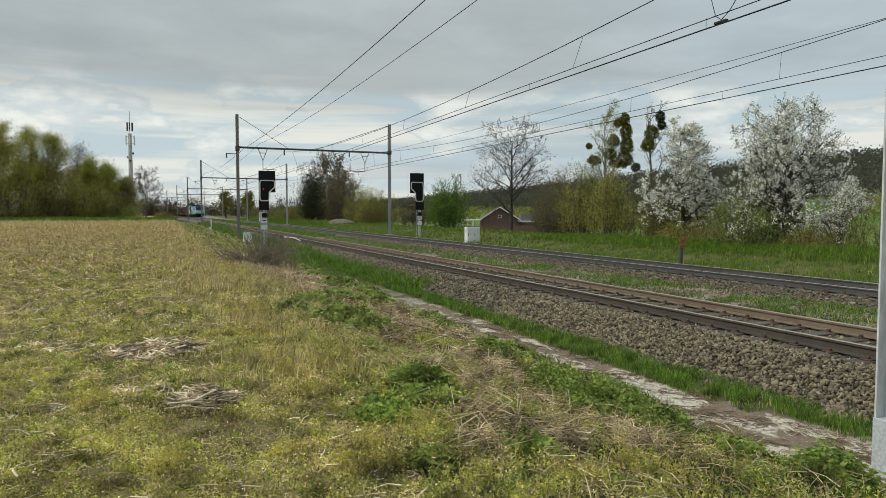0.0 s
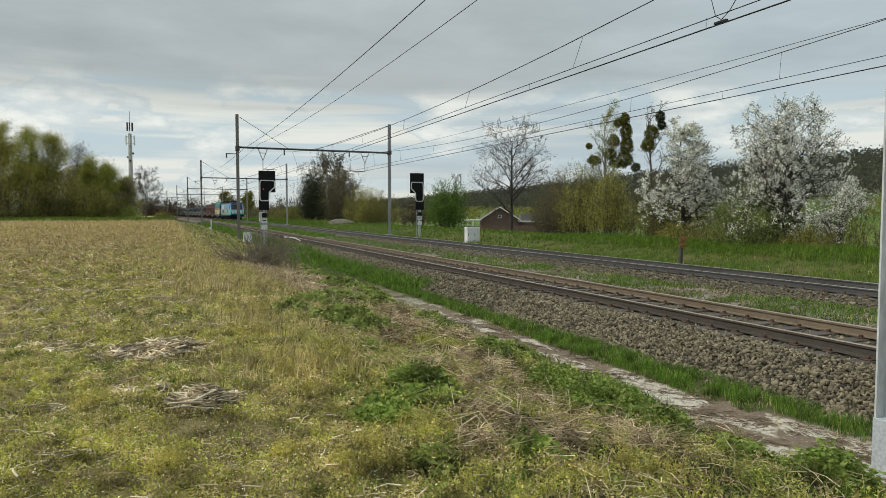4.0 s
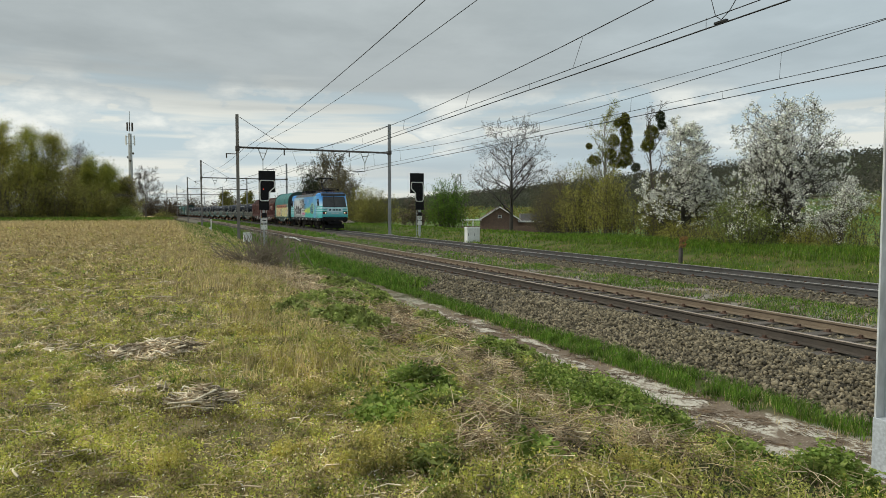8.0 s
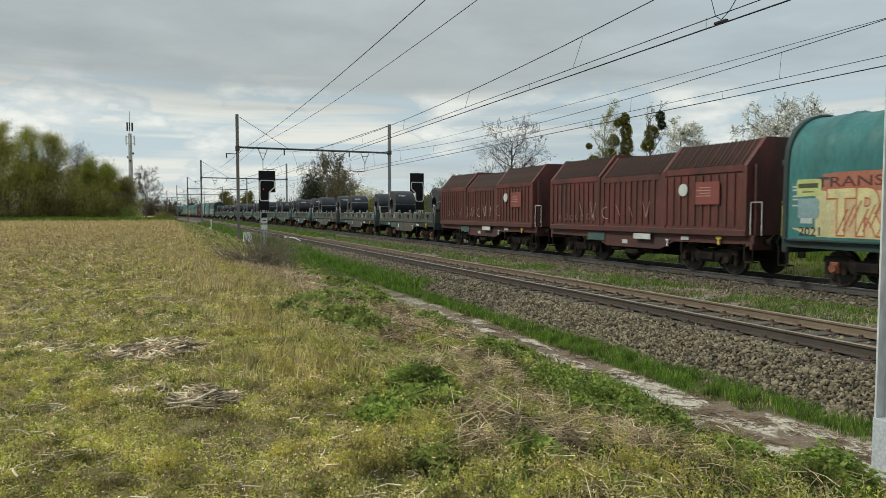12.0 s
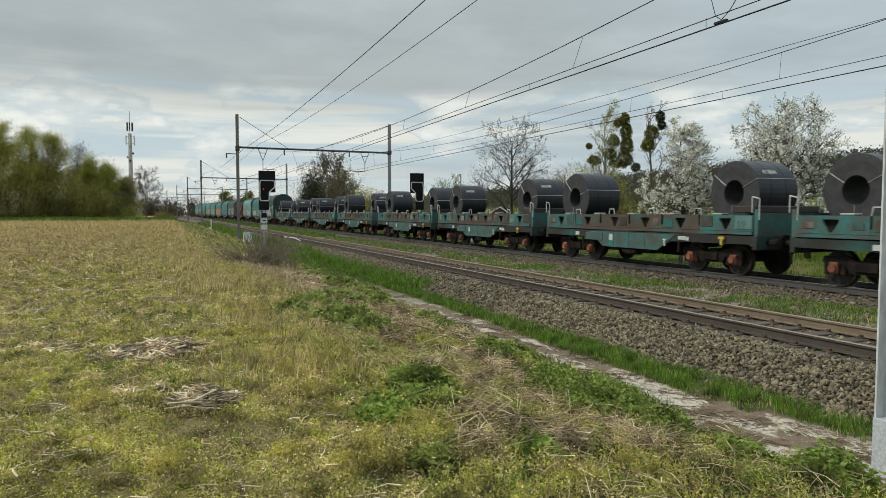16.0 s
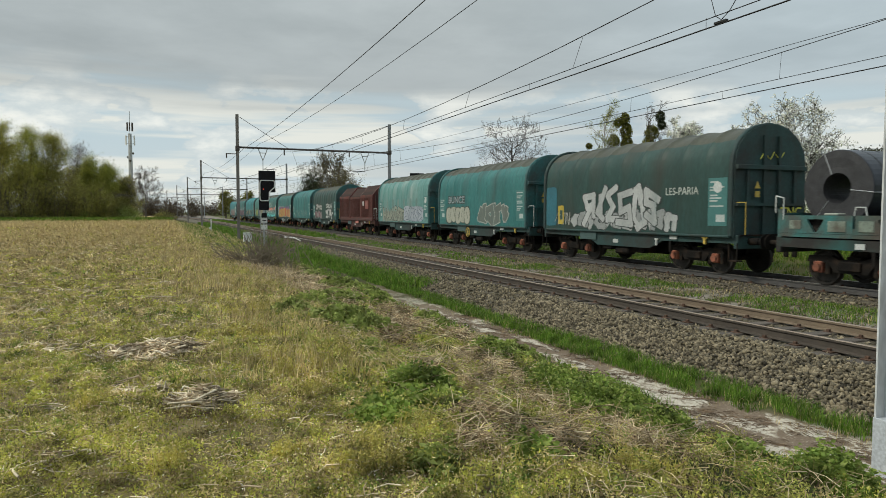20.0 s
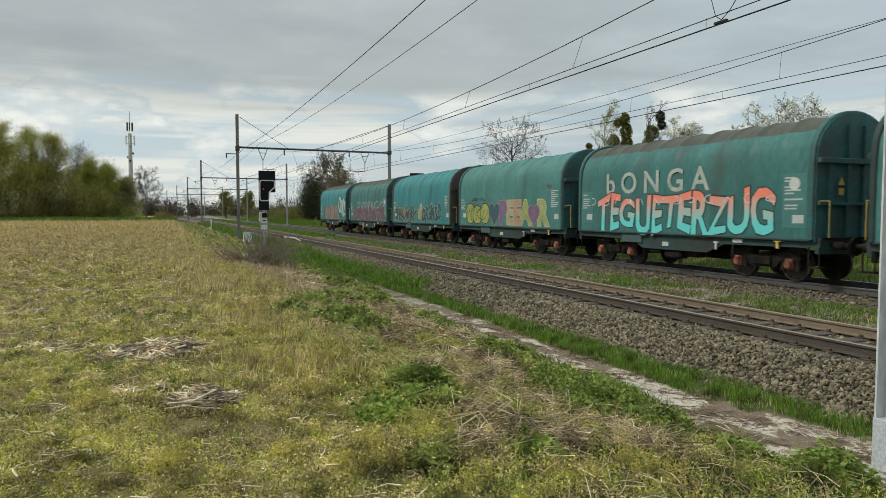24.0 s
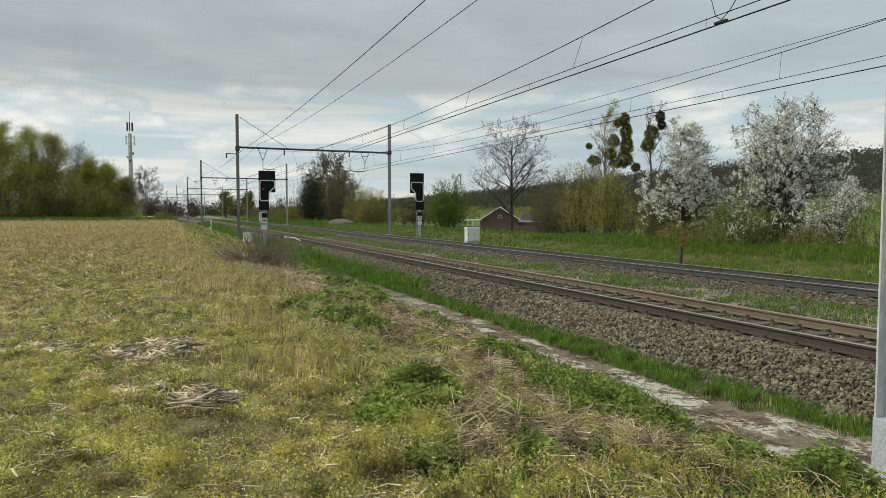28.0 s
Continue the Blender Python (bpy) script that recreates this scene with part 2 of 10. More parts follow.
def tube_mesh(name, pts, r, material, seg=5):
    """A thin tube along a list of points."""
    pts = np.asarray(pts, float)
    t = np.gradient(pts, axis=0)
    t /= np.linalg.norm(t, axis=1)[:, None] + 1e-9
    up = np.where(np.abs(t[:, 2:3]) > 0.9, np.array([[1.0, 0, 0]]), np.array([[0, 0, 1.0]]))
    u = np.cross(t, up)
    u /= np.linalg.norm(u, axis=1)[:, None] + 1e-9
    w = np.cross(u, t)
    a = np.arange(seg) / seg * TAU
    rr = np.broadcast_to(np.asarray(r, float), (len(pts),))[:, None, None]
    v = pts[:, None, :] + rr * (np.cos(a)[None, :, None] * u[:, None, :] + np.sin(a)[None, :, None] * w[:, None, :])
    n = len(pts)
    i, j = np.meshgrid(np.arange(n - 1), np.arange(seg), indexing="ij")
    k = (j + 1) % seg
    f = np.stack([i * seg + j, i * seg + k, (i + 1) * seg + k, (i + 1) * seg + j], -1).reshape(-1, 4)
    return mesh_of(name, v.reshape(-1, 3), f, material, smooth=True)


_text_cache = {}


def letters(text, size, thick, material, bold=0.0):
    """Built-in font as a mesh lying in the XY plane, centred."""
    cu = bpy.data.curves.new("letters", "FONT")
    cu.body, cu.size, cu.extrude, cu.align_x, cu.align_y, cu.offset, cu.resolution_u = text, size, thick, "CENTER", "CENTER", bold, 3
    ob = bpy.data.objects.new("letters", cu)
    me = bpy.data.meshes.new_from_object(ob)
    bpy.data.objects.remove(ob)
    me.materials.clear()
    me.materials.append(material)
    return me

# ---- ground: one sheet from the field to the hills ----
PROFILE_X = [-4000, 1.5, 2.3, 3.6, 5.5, 6.0, 6.9, 7.5, 8.2, 12.3, 12.8, 14.6, 15.1, 19.2, 19.8, 21.0, 23.8, 25.6, 30, 45, 70, 110, 150, 4000]
PROFILE_Z = [0.30, 0.30, 0.20, -0.12, -0.46, -0.53, -0.55, -0.55, -0.55, -0.5, -0.30, -0.28, -0.5, -0.5, -0.30, -0.20, 0.27, 0.30, 0.14, -0.9, -2.6, -2.8, -2.0, -2.0]


def smooth(a, b, x):
    t = np.clip((x - a) / (b - a), 0, 1)
    return t * t * (3 - 2 * t)


def curve_x(y):
    """The line bends gently away beyond 150 m."""
    return -2.0e-4 * np.maximum(0, np.asarray(y, float) - 150.0) ** 2


def curve_far(y):
    """The far track also draws towards the near one beyond 100 m."""
    return curve_x(y) - 2.6 * smooth(100.0, 235.0, np.asarray(y, float))


def hill(x, y):
    h = 43 * smooth(110, 640, x) * (1 - 0.42 * smooth(350, 1100, y))
    return h + 10 * smooth(150, 500, x) * np.sin(x * 0.011 + y * 0.006) * 0.5


def lumps(x, y, s, k):
    return (np.sin(x * s * 1.3 + k) * np.cos(y * s * 1.1 - k * 2.1) + 0.6 * np.sin((x + y) * s * 2.3 + k * 3) + 0.4 * np.cos((x - 1.7 * y) * s * 3.9 + k)) / 2


def ground_z(x, y):
    x, y = np.asarray(x, float), np.asarray(y, float)
    xs = x - curve_x(y) * smooth(-60, 4, x)
    z = np.interp(xs, PROFILE_X, PROFILE_Z)
    z = z + hill(x, y)
    z += 0.03 * lumps(x, y, 2.2, 1.0) * (xs < 7.3) + 0.05 * lumps(x, y, 0.7, 4.0) * (xs < 5.5)
    z += 0.09 * lumps(x, y, 1.1, 2.0) * smooth(1.8, 3.0, xs) * (1 - smooth(4.9, 5.6, xs))
    z += 0.10 * lumps(x, y, 0.35, 3.0) * smooth(21, 25, xs) * (1 - smooth(60, 90, xs))
    return z


def axis(*spans):
    out = []
    for a, b, step in spans:
        out += list(np.arange(a, b, step))
    return np.array(sorted(set(np.round(out, 4))))


def mk_ground_mat():
    m = bpy.data.materials.new("ground_cover")
    m.use_nodes = True
    nt = m.node_tree
    N, L = nt.nodes.new, nt.links.new
    b = nt.nodes["Principled BSDF"]
    b.inputs["Roughness"].default_value = 0.95
    b.inputs["Specular IOR Level"].default_value = 0.15
    pos = N("ShaderNodeNewGeometry").outputs["Position"]
    sep = N("ShaderNodeSeparateXYZ")
    L(pos, sep.inputs[0])

    def nz(s, d, stretch=(1, 1, 1), dist=0.0):
        mp = N("ShaderNodeMapping")
        mp.inputs["Scale"].default_value = stretch
        L(pos, mp.inputs[0])
        n = N("ShaderNodeTexNoise")
        n.inputs["Scale"].default_value, n.inputs["Detail"].default_value, n.inputs["Distortion"].default_value = s, d, dist
        L(mp.outputs[0], n.inputs["Vector"])
        return n.outputs["Fac"]

    def rng(src, a, bb, lo=0.0, hi=1.0):
        r = N("ShaderNodeMapRange")
        r.inputs[1].default_value, r.inputs[2].default_value, r.inputs[3].default_value, r.inputs[4].default_value = a, bb, lo, hi
        L(src, r.inputs[0])
        return r.outputs[0]

    def mth(op, a, bb):
        x = N("ShaderNodeMath")
        x.operation = op
        for i, v in enumerate((a, bb)):
            if isinstance(v, (int, float)):
                x.inputs[i].default_value = v
            else:
                L(v, x.inputs[i])
        return x.outputs[0]

    def mix(fac, a, bb):
        x = N("ShaderNodeMix")
        x.data_type = "RGBA"
        L(fac, x.inputs[0])
        for sock, v in ((6, a), (7, bb)):
            if isinstance(v, tuple):
                x.inputs[sock].default_value = (*v, 1)
            else:
                L(v, x.inputs[sock])
        return x.outputs[2]

    n_big, n_mid, n_fine, n_tiny = nz(0.12, 4), nz(0.9, 5), nz(7, 6), nz(40, 3)
    xw = mth("ADD", sep.outputs[0], mth("MULTIPLY", mth("SUBTRACT", n_mid, 0.5), 1.1))
    xe = mth("ADD", sep.outputs[0], mth("MULTIPLY", mth("SUBTRACT", n_fine, 0.5), 0.5))
    soil = mix(rng(n_tiny, 0.3, 0.7), (0.068, 0.052, 0.03), (0.18, 0.14, 0.085))
    straw = mix(rng(n_fine, 0.35, 0.65), (0.27, 0.222, 0.095), (0.145, 0.122, 0.05))
    green = mix(rng(n_fine, 0.3, 0.7), (0.13, 0.128, 0.033), (0.21, 0.192, 0.055))
    grit = mix(rng(nz(85, 4), 0.44, 0.56), (0.06, 0.043, 0.025), (0.24, 0.185, 0.115))
    field = mix(rng(n_tiny, 0.42, 0.60), straw, mix(rng(n_fine, 0.45, 0.55), soil, grit))
    field = mix(rng(nz(1.6, 8), 0.48, 0.60), field, mix(rng(nz(60, 4), 0.42, 0.58), green, soil))
    tan = mix(rng(nz(0.8, 5, (0.25, 1.6, 1)), 0.4, 0.62), (0.43, 0.32, 0.15), (0.29, 0.23, 0.095))
    field = mix(rng(mth("ADD", sep.outputs[1], mth("MULTIPLY", sep.outputs[0], -1.1)), 20, 60), field, tan)
    weeds = mix(rng(n_mid, 0.38, 0.6), (0.075, 0.057, 0.03), (0.036, 0.045, 0.013))
    grass = mix(rng(n_fine, 0.35, 0.6), (0.045, 0.075, 0.016), (0.10, 0.085, 0.04))
    dirt = mix(mth("MULTIPLY", rng(nz(1.7, 9, (1.5, 0.7, 1), 0.6), 0.485, 0.525), rng(nz(9, 5, (1, 1, 1), 1.0), 0.36, 0.5)), (0.165, 0.125, 0.092), (0.50, 0.46, 0.385))
    dirt = mix(rng(n_tiny, 0.5, 0.72), dirt, mix(rng(n_fine, 0.4, 0.6), (0.17, 0.13, 0.085), (0.36, 0.31, 0.24)))
    dirt = mix(rng(mth("ADD", sep.outputs[1], mth("MULTIPLY", n_mid, 8)), 19, 26), dirt, weeds)
    stone = mix(rng(n_fine, 0.3, 0.7), (0.17, 0.15, 0.13), (0.25, 0.225, 0.195))
    meadow = mix(rng(nz(0.5, 5), 0.35, 0.65), (0.06, 0.085, 0.018), (0.115, 0.10, 0.04))
    c = mix(rng(xw, 1.5, 2.3), field, weeds)
    c = mix(rng(xe, 5.35, 5.7), c, dirt)
    c = mix(rng(mth("ADD", xe, rng(sep.outputs[1], 4.8, 7.0, -0.4, 0.0)), 6.55, 6.85), c, grass)
    c = mix(rng(xe, 7.35, 7.5), c, stone)
    c = mix(rng(xe, 12.5, 12.8), c, mix(rng(n_mid, 0.45, 0.58), stone, grass))
    c = mix(rng(xe, 14.4, 14.8), c, stone)
    c = mix(rng(xe, 19.3, 19.8), c, meadow)
    wood = mix(rng(nz(0.02, 4), 0.45, 0.55), (0.10, 0.085, 0.055), (0.09, 0.15, 0.035))
    c = mix(rng(sep.outputs[0], 60, 110), c, mix(rng(nz(0.03, 4), 0.4, 0.6), (0.075, 0.15, 0.026), (0.12, 0.175, 0.045)))
    c = mix(rng(mth("ADD", sep.outputs[0], mth("MULTIPLY", n_big, 60)), 270, 300), c, wood)
    L(c, b.inputs["Base Color"])
    bp = N("ShaderNodeBump")
    bp.inputs["Strength"].default_value, bp.inputs["Distance"].default_value = 0.7, 0.04
    L(n_fine, bp.inputs["Height"])
    L(bp.outputs[0], b.inputs["Normal"])
    return m


def build_ground():
    xs = axis((-3800, -400, 300), (-400, -60, 30), (-60, -14, 3), (-14, -4, 0.4), (-4, 8.4, 0.16), (8.4, 22, 0.35), (22, 60, 1.2), (60, 160, 6), (160, 900, 18), (900, 4001, 260))
    ys = axis((-900, -60, 70), (-60, -2, 4), (-2, 26, 0.2), (26, 70, 0.8), (70, 330, 4), (330, 1500, 30), (1500, 4700, 320))
    X, Y = np.meshgrid(xs, ys, indexing="ij")
    V = np.stack([X, Y, ground_z(X, Y)], -1).reshape(-1, 3)
    nx, ny = len(xs), len(ys)
    i, j = np.meshgrid(np.arange(nx - 1), np.arange(ny - 1), indexing="ij")
    F = np.stack([i * ny + j, (i + 1) * ny + j, (i + 1) * ny + j + 1, i * ny + j + 1], -1).reshape(-1, 4)
    g = new("ground", mesh_of("ground", V, F, mk_ground_mat(), smooth=True))
    tagged(g, "stubble field, weedy bank, trodden path and grassy railway verge", "ground", kind="structure")


build_ground()

# ---- railway: ballast, sleepers, rails ----
def sweep_y(name, section, ys, cx, material, smooth_=False):
    """An open or closed (x, z) section swept along the line."""
    sec = np.asarray(section, float)
    ys = np.asarray(ys, float)
    off = cx + (curve_far(ys) if cx > 13 else curve_x(ys))
    V = np.zeros((len(ys), len(sec), 3))
    V[:, :, 0] = off[:, None] + sec[None, :, 0]
    V[:, :, 1] = ys[:, None]
    V[:, :, 2] = sec[None, :, 1]
    n = len(sec)
    i, j = np.meshgrid(np.arange(len(ys) - 1), np.arange(n - 1), indexing="ij")
    F = np.stack([i * n + j, i * n + j + 1, (i + 1) * n + j + 1, (i + 1) * n + j], -1).reshape(-1, 4)
    return mesh_of(name, V.reshape(-1, 3), F, material, smooth=smooth_), F, n


LINE_YS = np.concatenate([np.arange(-420, 100, 20.0), np.arange(100, 701, 10.0)])
M_BALLAST = mat("ballast_bed", (0.125, 0.108, 0.078), (0.07, 0.06, 0.043), 12.0, 0.95, bump=0.9, coord="World", fine=0.45)
M_STONE = mat("ballast_stone", (0.215, 0.18, 0.12), (0.10, 0.083, 0.053), 6.0, 0.92, coord="World", fine=0.25, island=0.75)
RAIL_SEC = [(-0.075, -0.172), (-0.075, -0.160), (-0.012, -0.14), (-0.010, -0.05), (-0.036, -0.038), (-0.036, -0.006), (-0.030, 0.0), (0.030, 0.0), (0.036, -0.006), (0.036, -0.038), (0.010, -0.05), (0.012, -0.14), (0.075, -0.160), (0.075, -0.172)]


def build_track(cx, tag, left_toe, right_toe, worn, top, web):
    sec = [(left_toe, -0.58), (left_toe + 0.95 if tag == "near" else left_toe + 0.6, -0.27), (-1.45, -0.2), (-0.55, -0.215), (0, -0.225), (0.55, -0.215), (1.45, -0.2), (right_toe - 0.6, -0.27), (right_toe, -0.55)]
    me, _, _ = sweep_y("ballast", sec, LINE_YS, cx, M_BALLAST)
    tagged(new("ballast_bed", me), "grey crushed stone ballast bed under the %s track" % tag, "ballast", kind="structure")
    for side in (-1, 1):
        me, F, n = sweep_y("rail", RAIL_SEC, LINE_YS, cx + side * 0.7535, [M_RAIL_DARK if web is M_RAILSIDE and side < 0 else web, top], True)
        idx = np.arange(len(F)) % (n - 1)
        me.polygons.foreach_set("material_index", ((idx >= 5) & (idx <= 7)).astype(np.int32))
        me.polygons.foreach_set("use_smooth", np.zeros(len(F), dtype=bool))
        tagged(new("rail", me), "%s steel rail on the %s track" % (worn, tag), "rail", group="rails of the line", kind="structure")


build_track(TRACK_A, "near", -2.72, 2.35, "rust-brown dull", M_RAILTOP_A, M_RAILSIDE)
build_track(TRACK_B, "far", -2.1, 2.3, "grey polished", M_RAILTOP, M_RAILSIDE_B)


def sleeper_mesh():
    bm = boxes((-1.3, 1.3, -0.125, 0.125, -0.33, -0.182), bevel=0.012)
    return bm_mesh("sleeper", bm, M_SLEEPER)


def chair_mesh():
    bm = bmesh.new()
    for s in (-1, 1):
        box(bm, s * 0.7535 - 0.17, s * 0.7535 + 0.17, -0.08, 0.08, -0.186, -0.168, 0.004)
        for k in (-1, 1):
            box(bm, s * 0.7535 + k * 0.11 - 0.025, s * 0.7535 + k * 0.11 + 0.025, -0.03, 0.03, -0.172, -0.125, 0.006)
    return bm_mesh("rail_chair", bm, M_RUST)


def build_sleepers():
    sl, ch = sleeper_mesh(), chair_mesh()
    for cx, n_single, y0, tag in ((TRACK_A, 160, -6.0, "near"), (TRACK_B, 90, 2.0, "far")):
        root = empty("sleeper_row")
        tagged(root, "dark sleepers with rail chairs of the %s track" % tag, "sleepers", kind="structure")
        rnd = random.Random(5)
        for i in range(n_single):
            y = y0 + i * 0.6
            s = new("sleeper", sl)
            s.parent, s.matrix_basis = root, pose(cx + rnd.uniform(-0.02, 0.02), y, rnd.uniform(-0.01, 0.008), 0, 0, rnd.uniform(-0.6, 0.6))
            c = new("rail_chair", ch)
            c.parent, c.matrix_basis = root, pose(cx, y, 0)
        ys = np.concatenate([np.arange(y0 - 0.6, y0 - 40, -0.6), np.arange(y0 + n_single * 0.6, 330, 0.6)])
        base = np.array([v.co for v in sl.vertices])
        faces = [list(p.vertices) for p in sl.polygons]
        V, F = [], []
        for k, y in enumerate(ys):
            o = np.array([cx + float(curve_far(y) if cx > 13 else curve_x(y)), y, 0.0])
            V.append(base + o)
            F += [[a + k * len(base) for a in f] for f in faces]
        far = new("far_sleepers", mesh_of("far_sleepers", np.concatenate(V), F, M_SLEEPER))
        far.parent = root
        far["kind"] = "stuff"


# loose stones, one heap of geometry per bed
def shard():
    """A sharp-cornered chip with six corners."""
    v = np.array([(1.05, 0.1, 0.1), (-1.0, 0.15, -0.1), (0.25, 0.95, 0.05), (-0.2, -1.0, 0.1), (0.35, 0.1, 0.95), (-0.25, -0.1, -0.95)])
    f = np.array([(0, 2, 4), (2, 1, 4), (1, 3, 4), (3, 0, 4), (2, 0, 5), (1, 2, 5), (3, 1, 5), (0, 3, 5)])
    return v, f


def cube_rock():
    v = np.array([(x, y, z) for x in (-1, 1) for y in (-1, 1) for z in (-1, 1)], float) * 0.7
    f = np.array([(0, 1, 3, 2), (4, 6, 7, 5), (0, 4, 5, 1), (2, 3, 7, 6), (0, 2, 6, 4), (1, 5, 7, 3)])
    return v, f


def scatter(base_v, base_f, P, size, rng, squash=0.7, jitter=0.25, thick=None):
    """Many random turned, squashed copies of a small shape."""
    n = len(P)
    q = rng.normal(size=(n, 4))
    q /= np.linalg.norm(q, axis=1)[:, None]
    w, x, y, z = q.T
    R = np.stack([1 - 2 * (y * y + z * z), 2 * (x * y - z * w), 2 * (x * z + y * w), 2 * (x * y + z * w), 1 - 2 * (x * x + z * z), 2 * (y * z - x * w), 2 * (x * z - y * w), 2 * (y * z + x * w), 1 - 2 * (x * x + y * y)], -1).reshape(n, 3, 3)
    b = base_v[None] * (1 + jitter * rng.uniform(-1, 1, (n, len(base_v), 1)))
    b = b * np.stack([np.ones(n), rng.uniform(squash, 1, n), rng.uniform(*(thick or (squash * 0.8, 0.9)), n)], -1)[:, None, :]
    V = np.einsum("nij,nkj->nki", R, b) * np.asarray(size)[:, None, None] + P[:, None, :]
    F = base_f[None] + (np.arange(n) * len(base_v))[:, None, None]
    return V.reshape(-1, 3), F.reshape(-1, base_f.shape[1])


def bed_z(x, cx, left, sh=0.95):
    u = x - cx
    return np.interp(u, [left, left + sh, -1.45, 0, 1.45, 1.75, 2.35], [-0.57, -0.26, -0.19, -0.21, -0.19, -0.26, -0.55])


def build_stones():
    rng = np.random.default_rng(11)
    cv, cf = shard()
    for cx, left, tag, spans in (
        (TRACK_A, -2.72, "near", ((-2.85, -1.25, 3, 15, 900), (-2.8, -1.25, 15, 34, 300), (-2.8, -1.25, 34, 62, 80), (-1.25, 2.4, 4, 22, 130), (-1.25, 2.4, 22, 50, 40))),
        (TRACK_B, -2.1, "far", ((-2.5, -0.95, 5, 30, 205), (-2.5, -1.0, 30, 60, 60), (-1.0, 2.3, 6, 40, 26)))):
        Ps, Ss = [], []
        for x0, x1, y0, y1, dens in spans:
            n = int((x1 - x0) * (y1 - y0) * dens)
            x, y = cx + rng.uniform(x0, x1, n), rng.uniform(y0, y1, n)
            z = bed_z(x, cx, left, 0.95 if tag == "near" else 0.6) + rng.uniform(-0.02, 0.03, n) - 0.035 * (np.abs(x - cx) < 1.25)
            s = (0.025 + 0.034 * rng.uniform(0, 1, n) ** 1.3) * (1.0 if dens > 200 else (1.15 if dens > 60 else 1.4))
            keep = np.abs(np.abs(x - cx) - 0.7535) > 0.1
            Ps.append(np.stack([x, y, z], -1)[keep])
            Ss.append(s[keep])
        if tag == "far":
            n = 9000
            x, y = rng.uniform(12.3, 15.0, n), 5 + 50 * rng.uniform(0, 1, n) ** 1.3
            Ps.append(np.stack([x, y, ground_z(x, y) + rng.uniform(-0.01, 0.02, n)], -1))
            Ss.append(rng.uniform(0.02, 0.045, n))
        V, F = scatter(cv, cf, np.concatenate(Ps), np.concatenate(Ss), rng, 0.55, 0.35, (0.4, 0.8))
        tagged(new("ballast_stones", mesh_of("ballast_stones", V, F, M_STONE)), "loose angular grey-brown ballast stones of the %s track" % tag, "ballast", kind="stuff")

# ---- overhead line: portals, wires ----
PORTAL_YS = (4.17, 60.8, 116.5, 172.5, 228.5, 284.5, 340.0, 396.0)
MAST_L, MAST_R = 6.2, 19.75
Z_BEAM, Z_TOP = 7.42, 10.2


def h_mast(z0, z1, w=0.24):
    """Broad-flange steel column."""
    a, f, b = w / 2, 0.018, 0.008
    pts = [(-a, -a), (a, -a), (a, -a + f), (b, -a + f), (b, a - f), (a, a - f), (a, a), (-a, a), (-a, a - f), (-b, a - f), (-b, -a + f), (-a, -a + f)]
    bm = bmesh.new()
    lo, hi = [bm.verts.new((x, y, z0)) for x, y in pts], [bm.verts.new((x, y, z1)) for x, y in pts]
    for i in range(12):
        bm.faces.new((lo[i], lo[(i + 1) % 12], hi[(i + 1) % 12], hi[i]))
    bm.faces.new(lo[::-1])
    bm.faces.new(hi)
    return bm


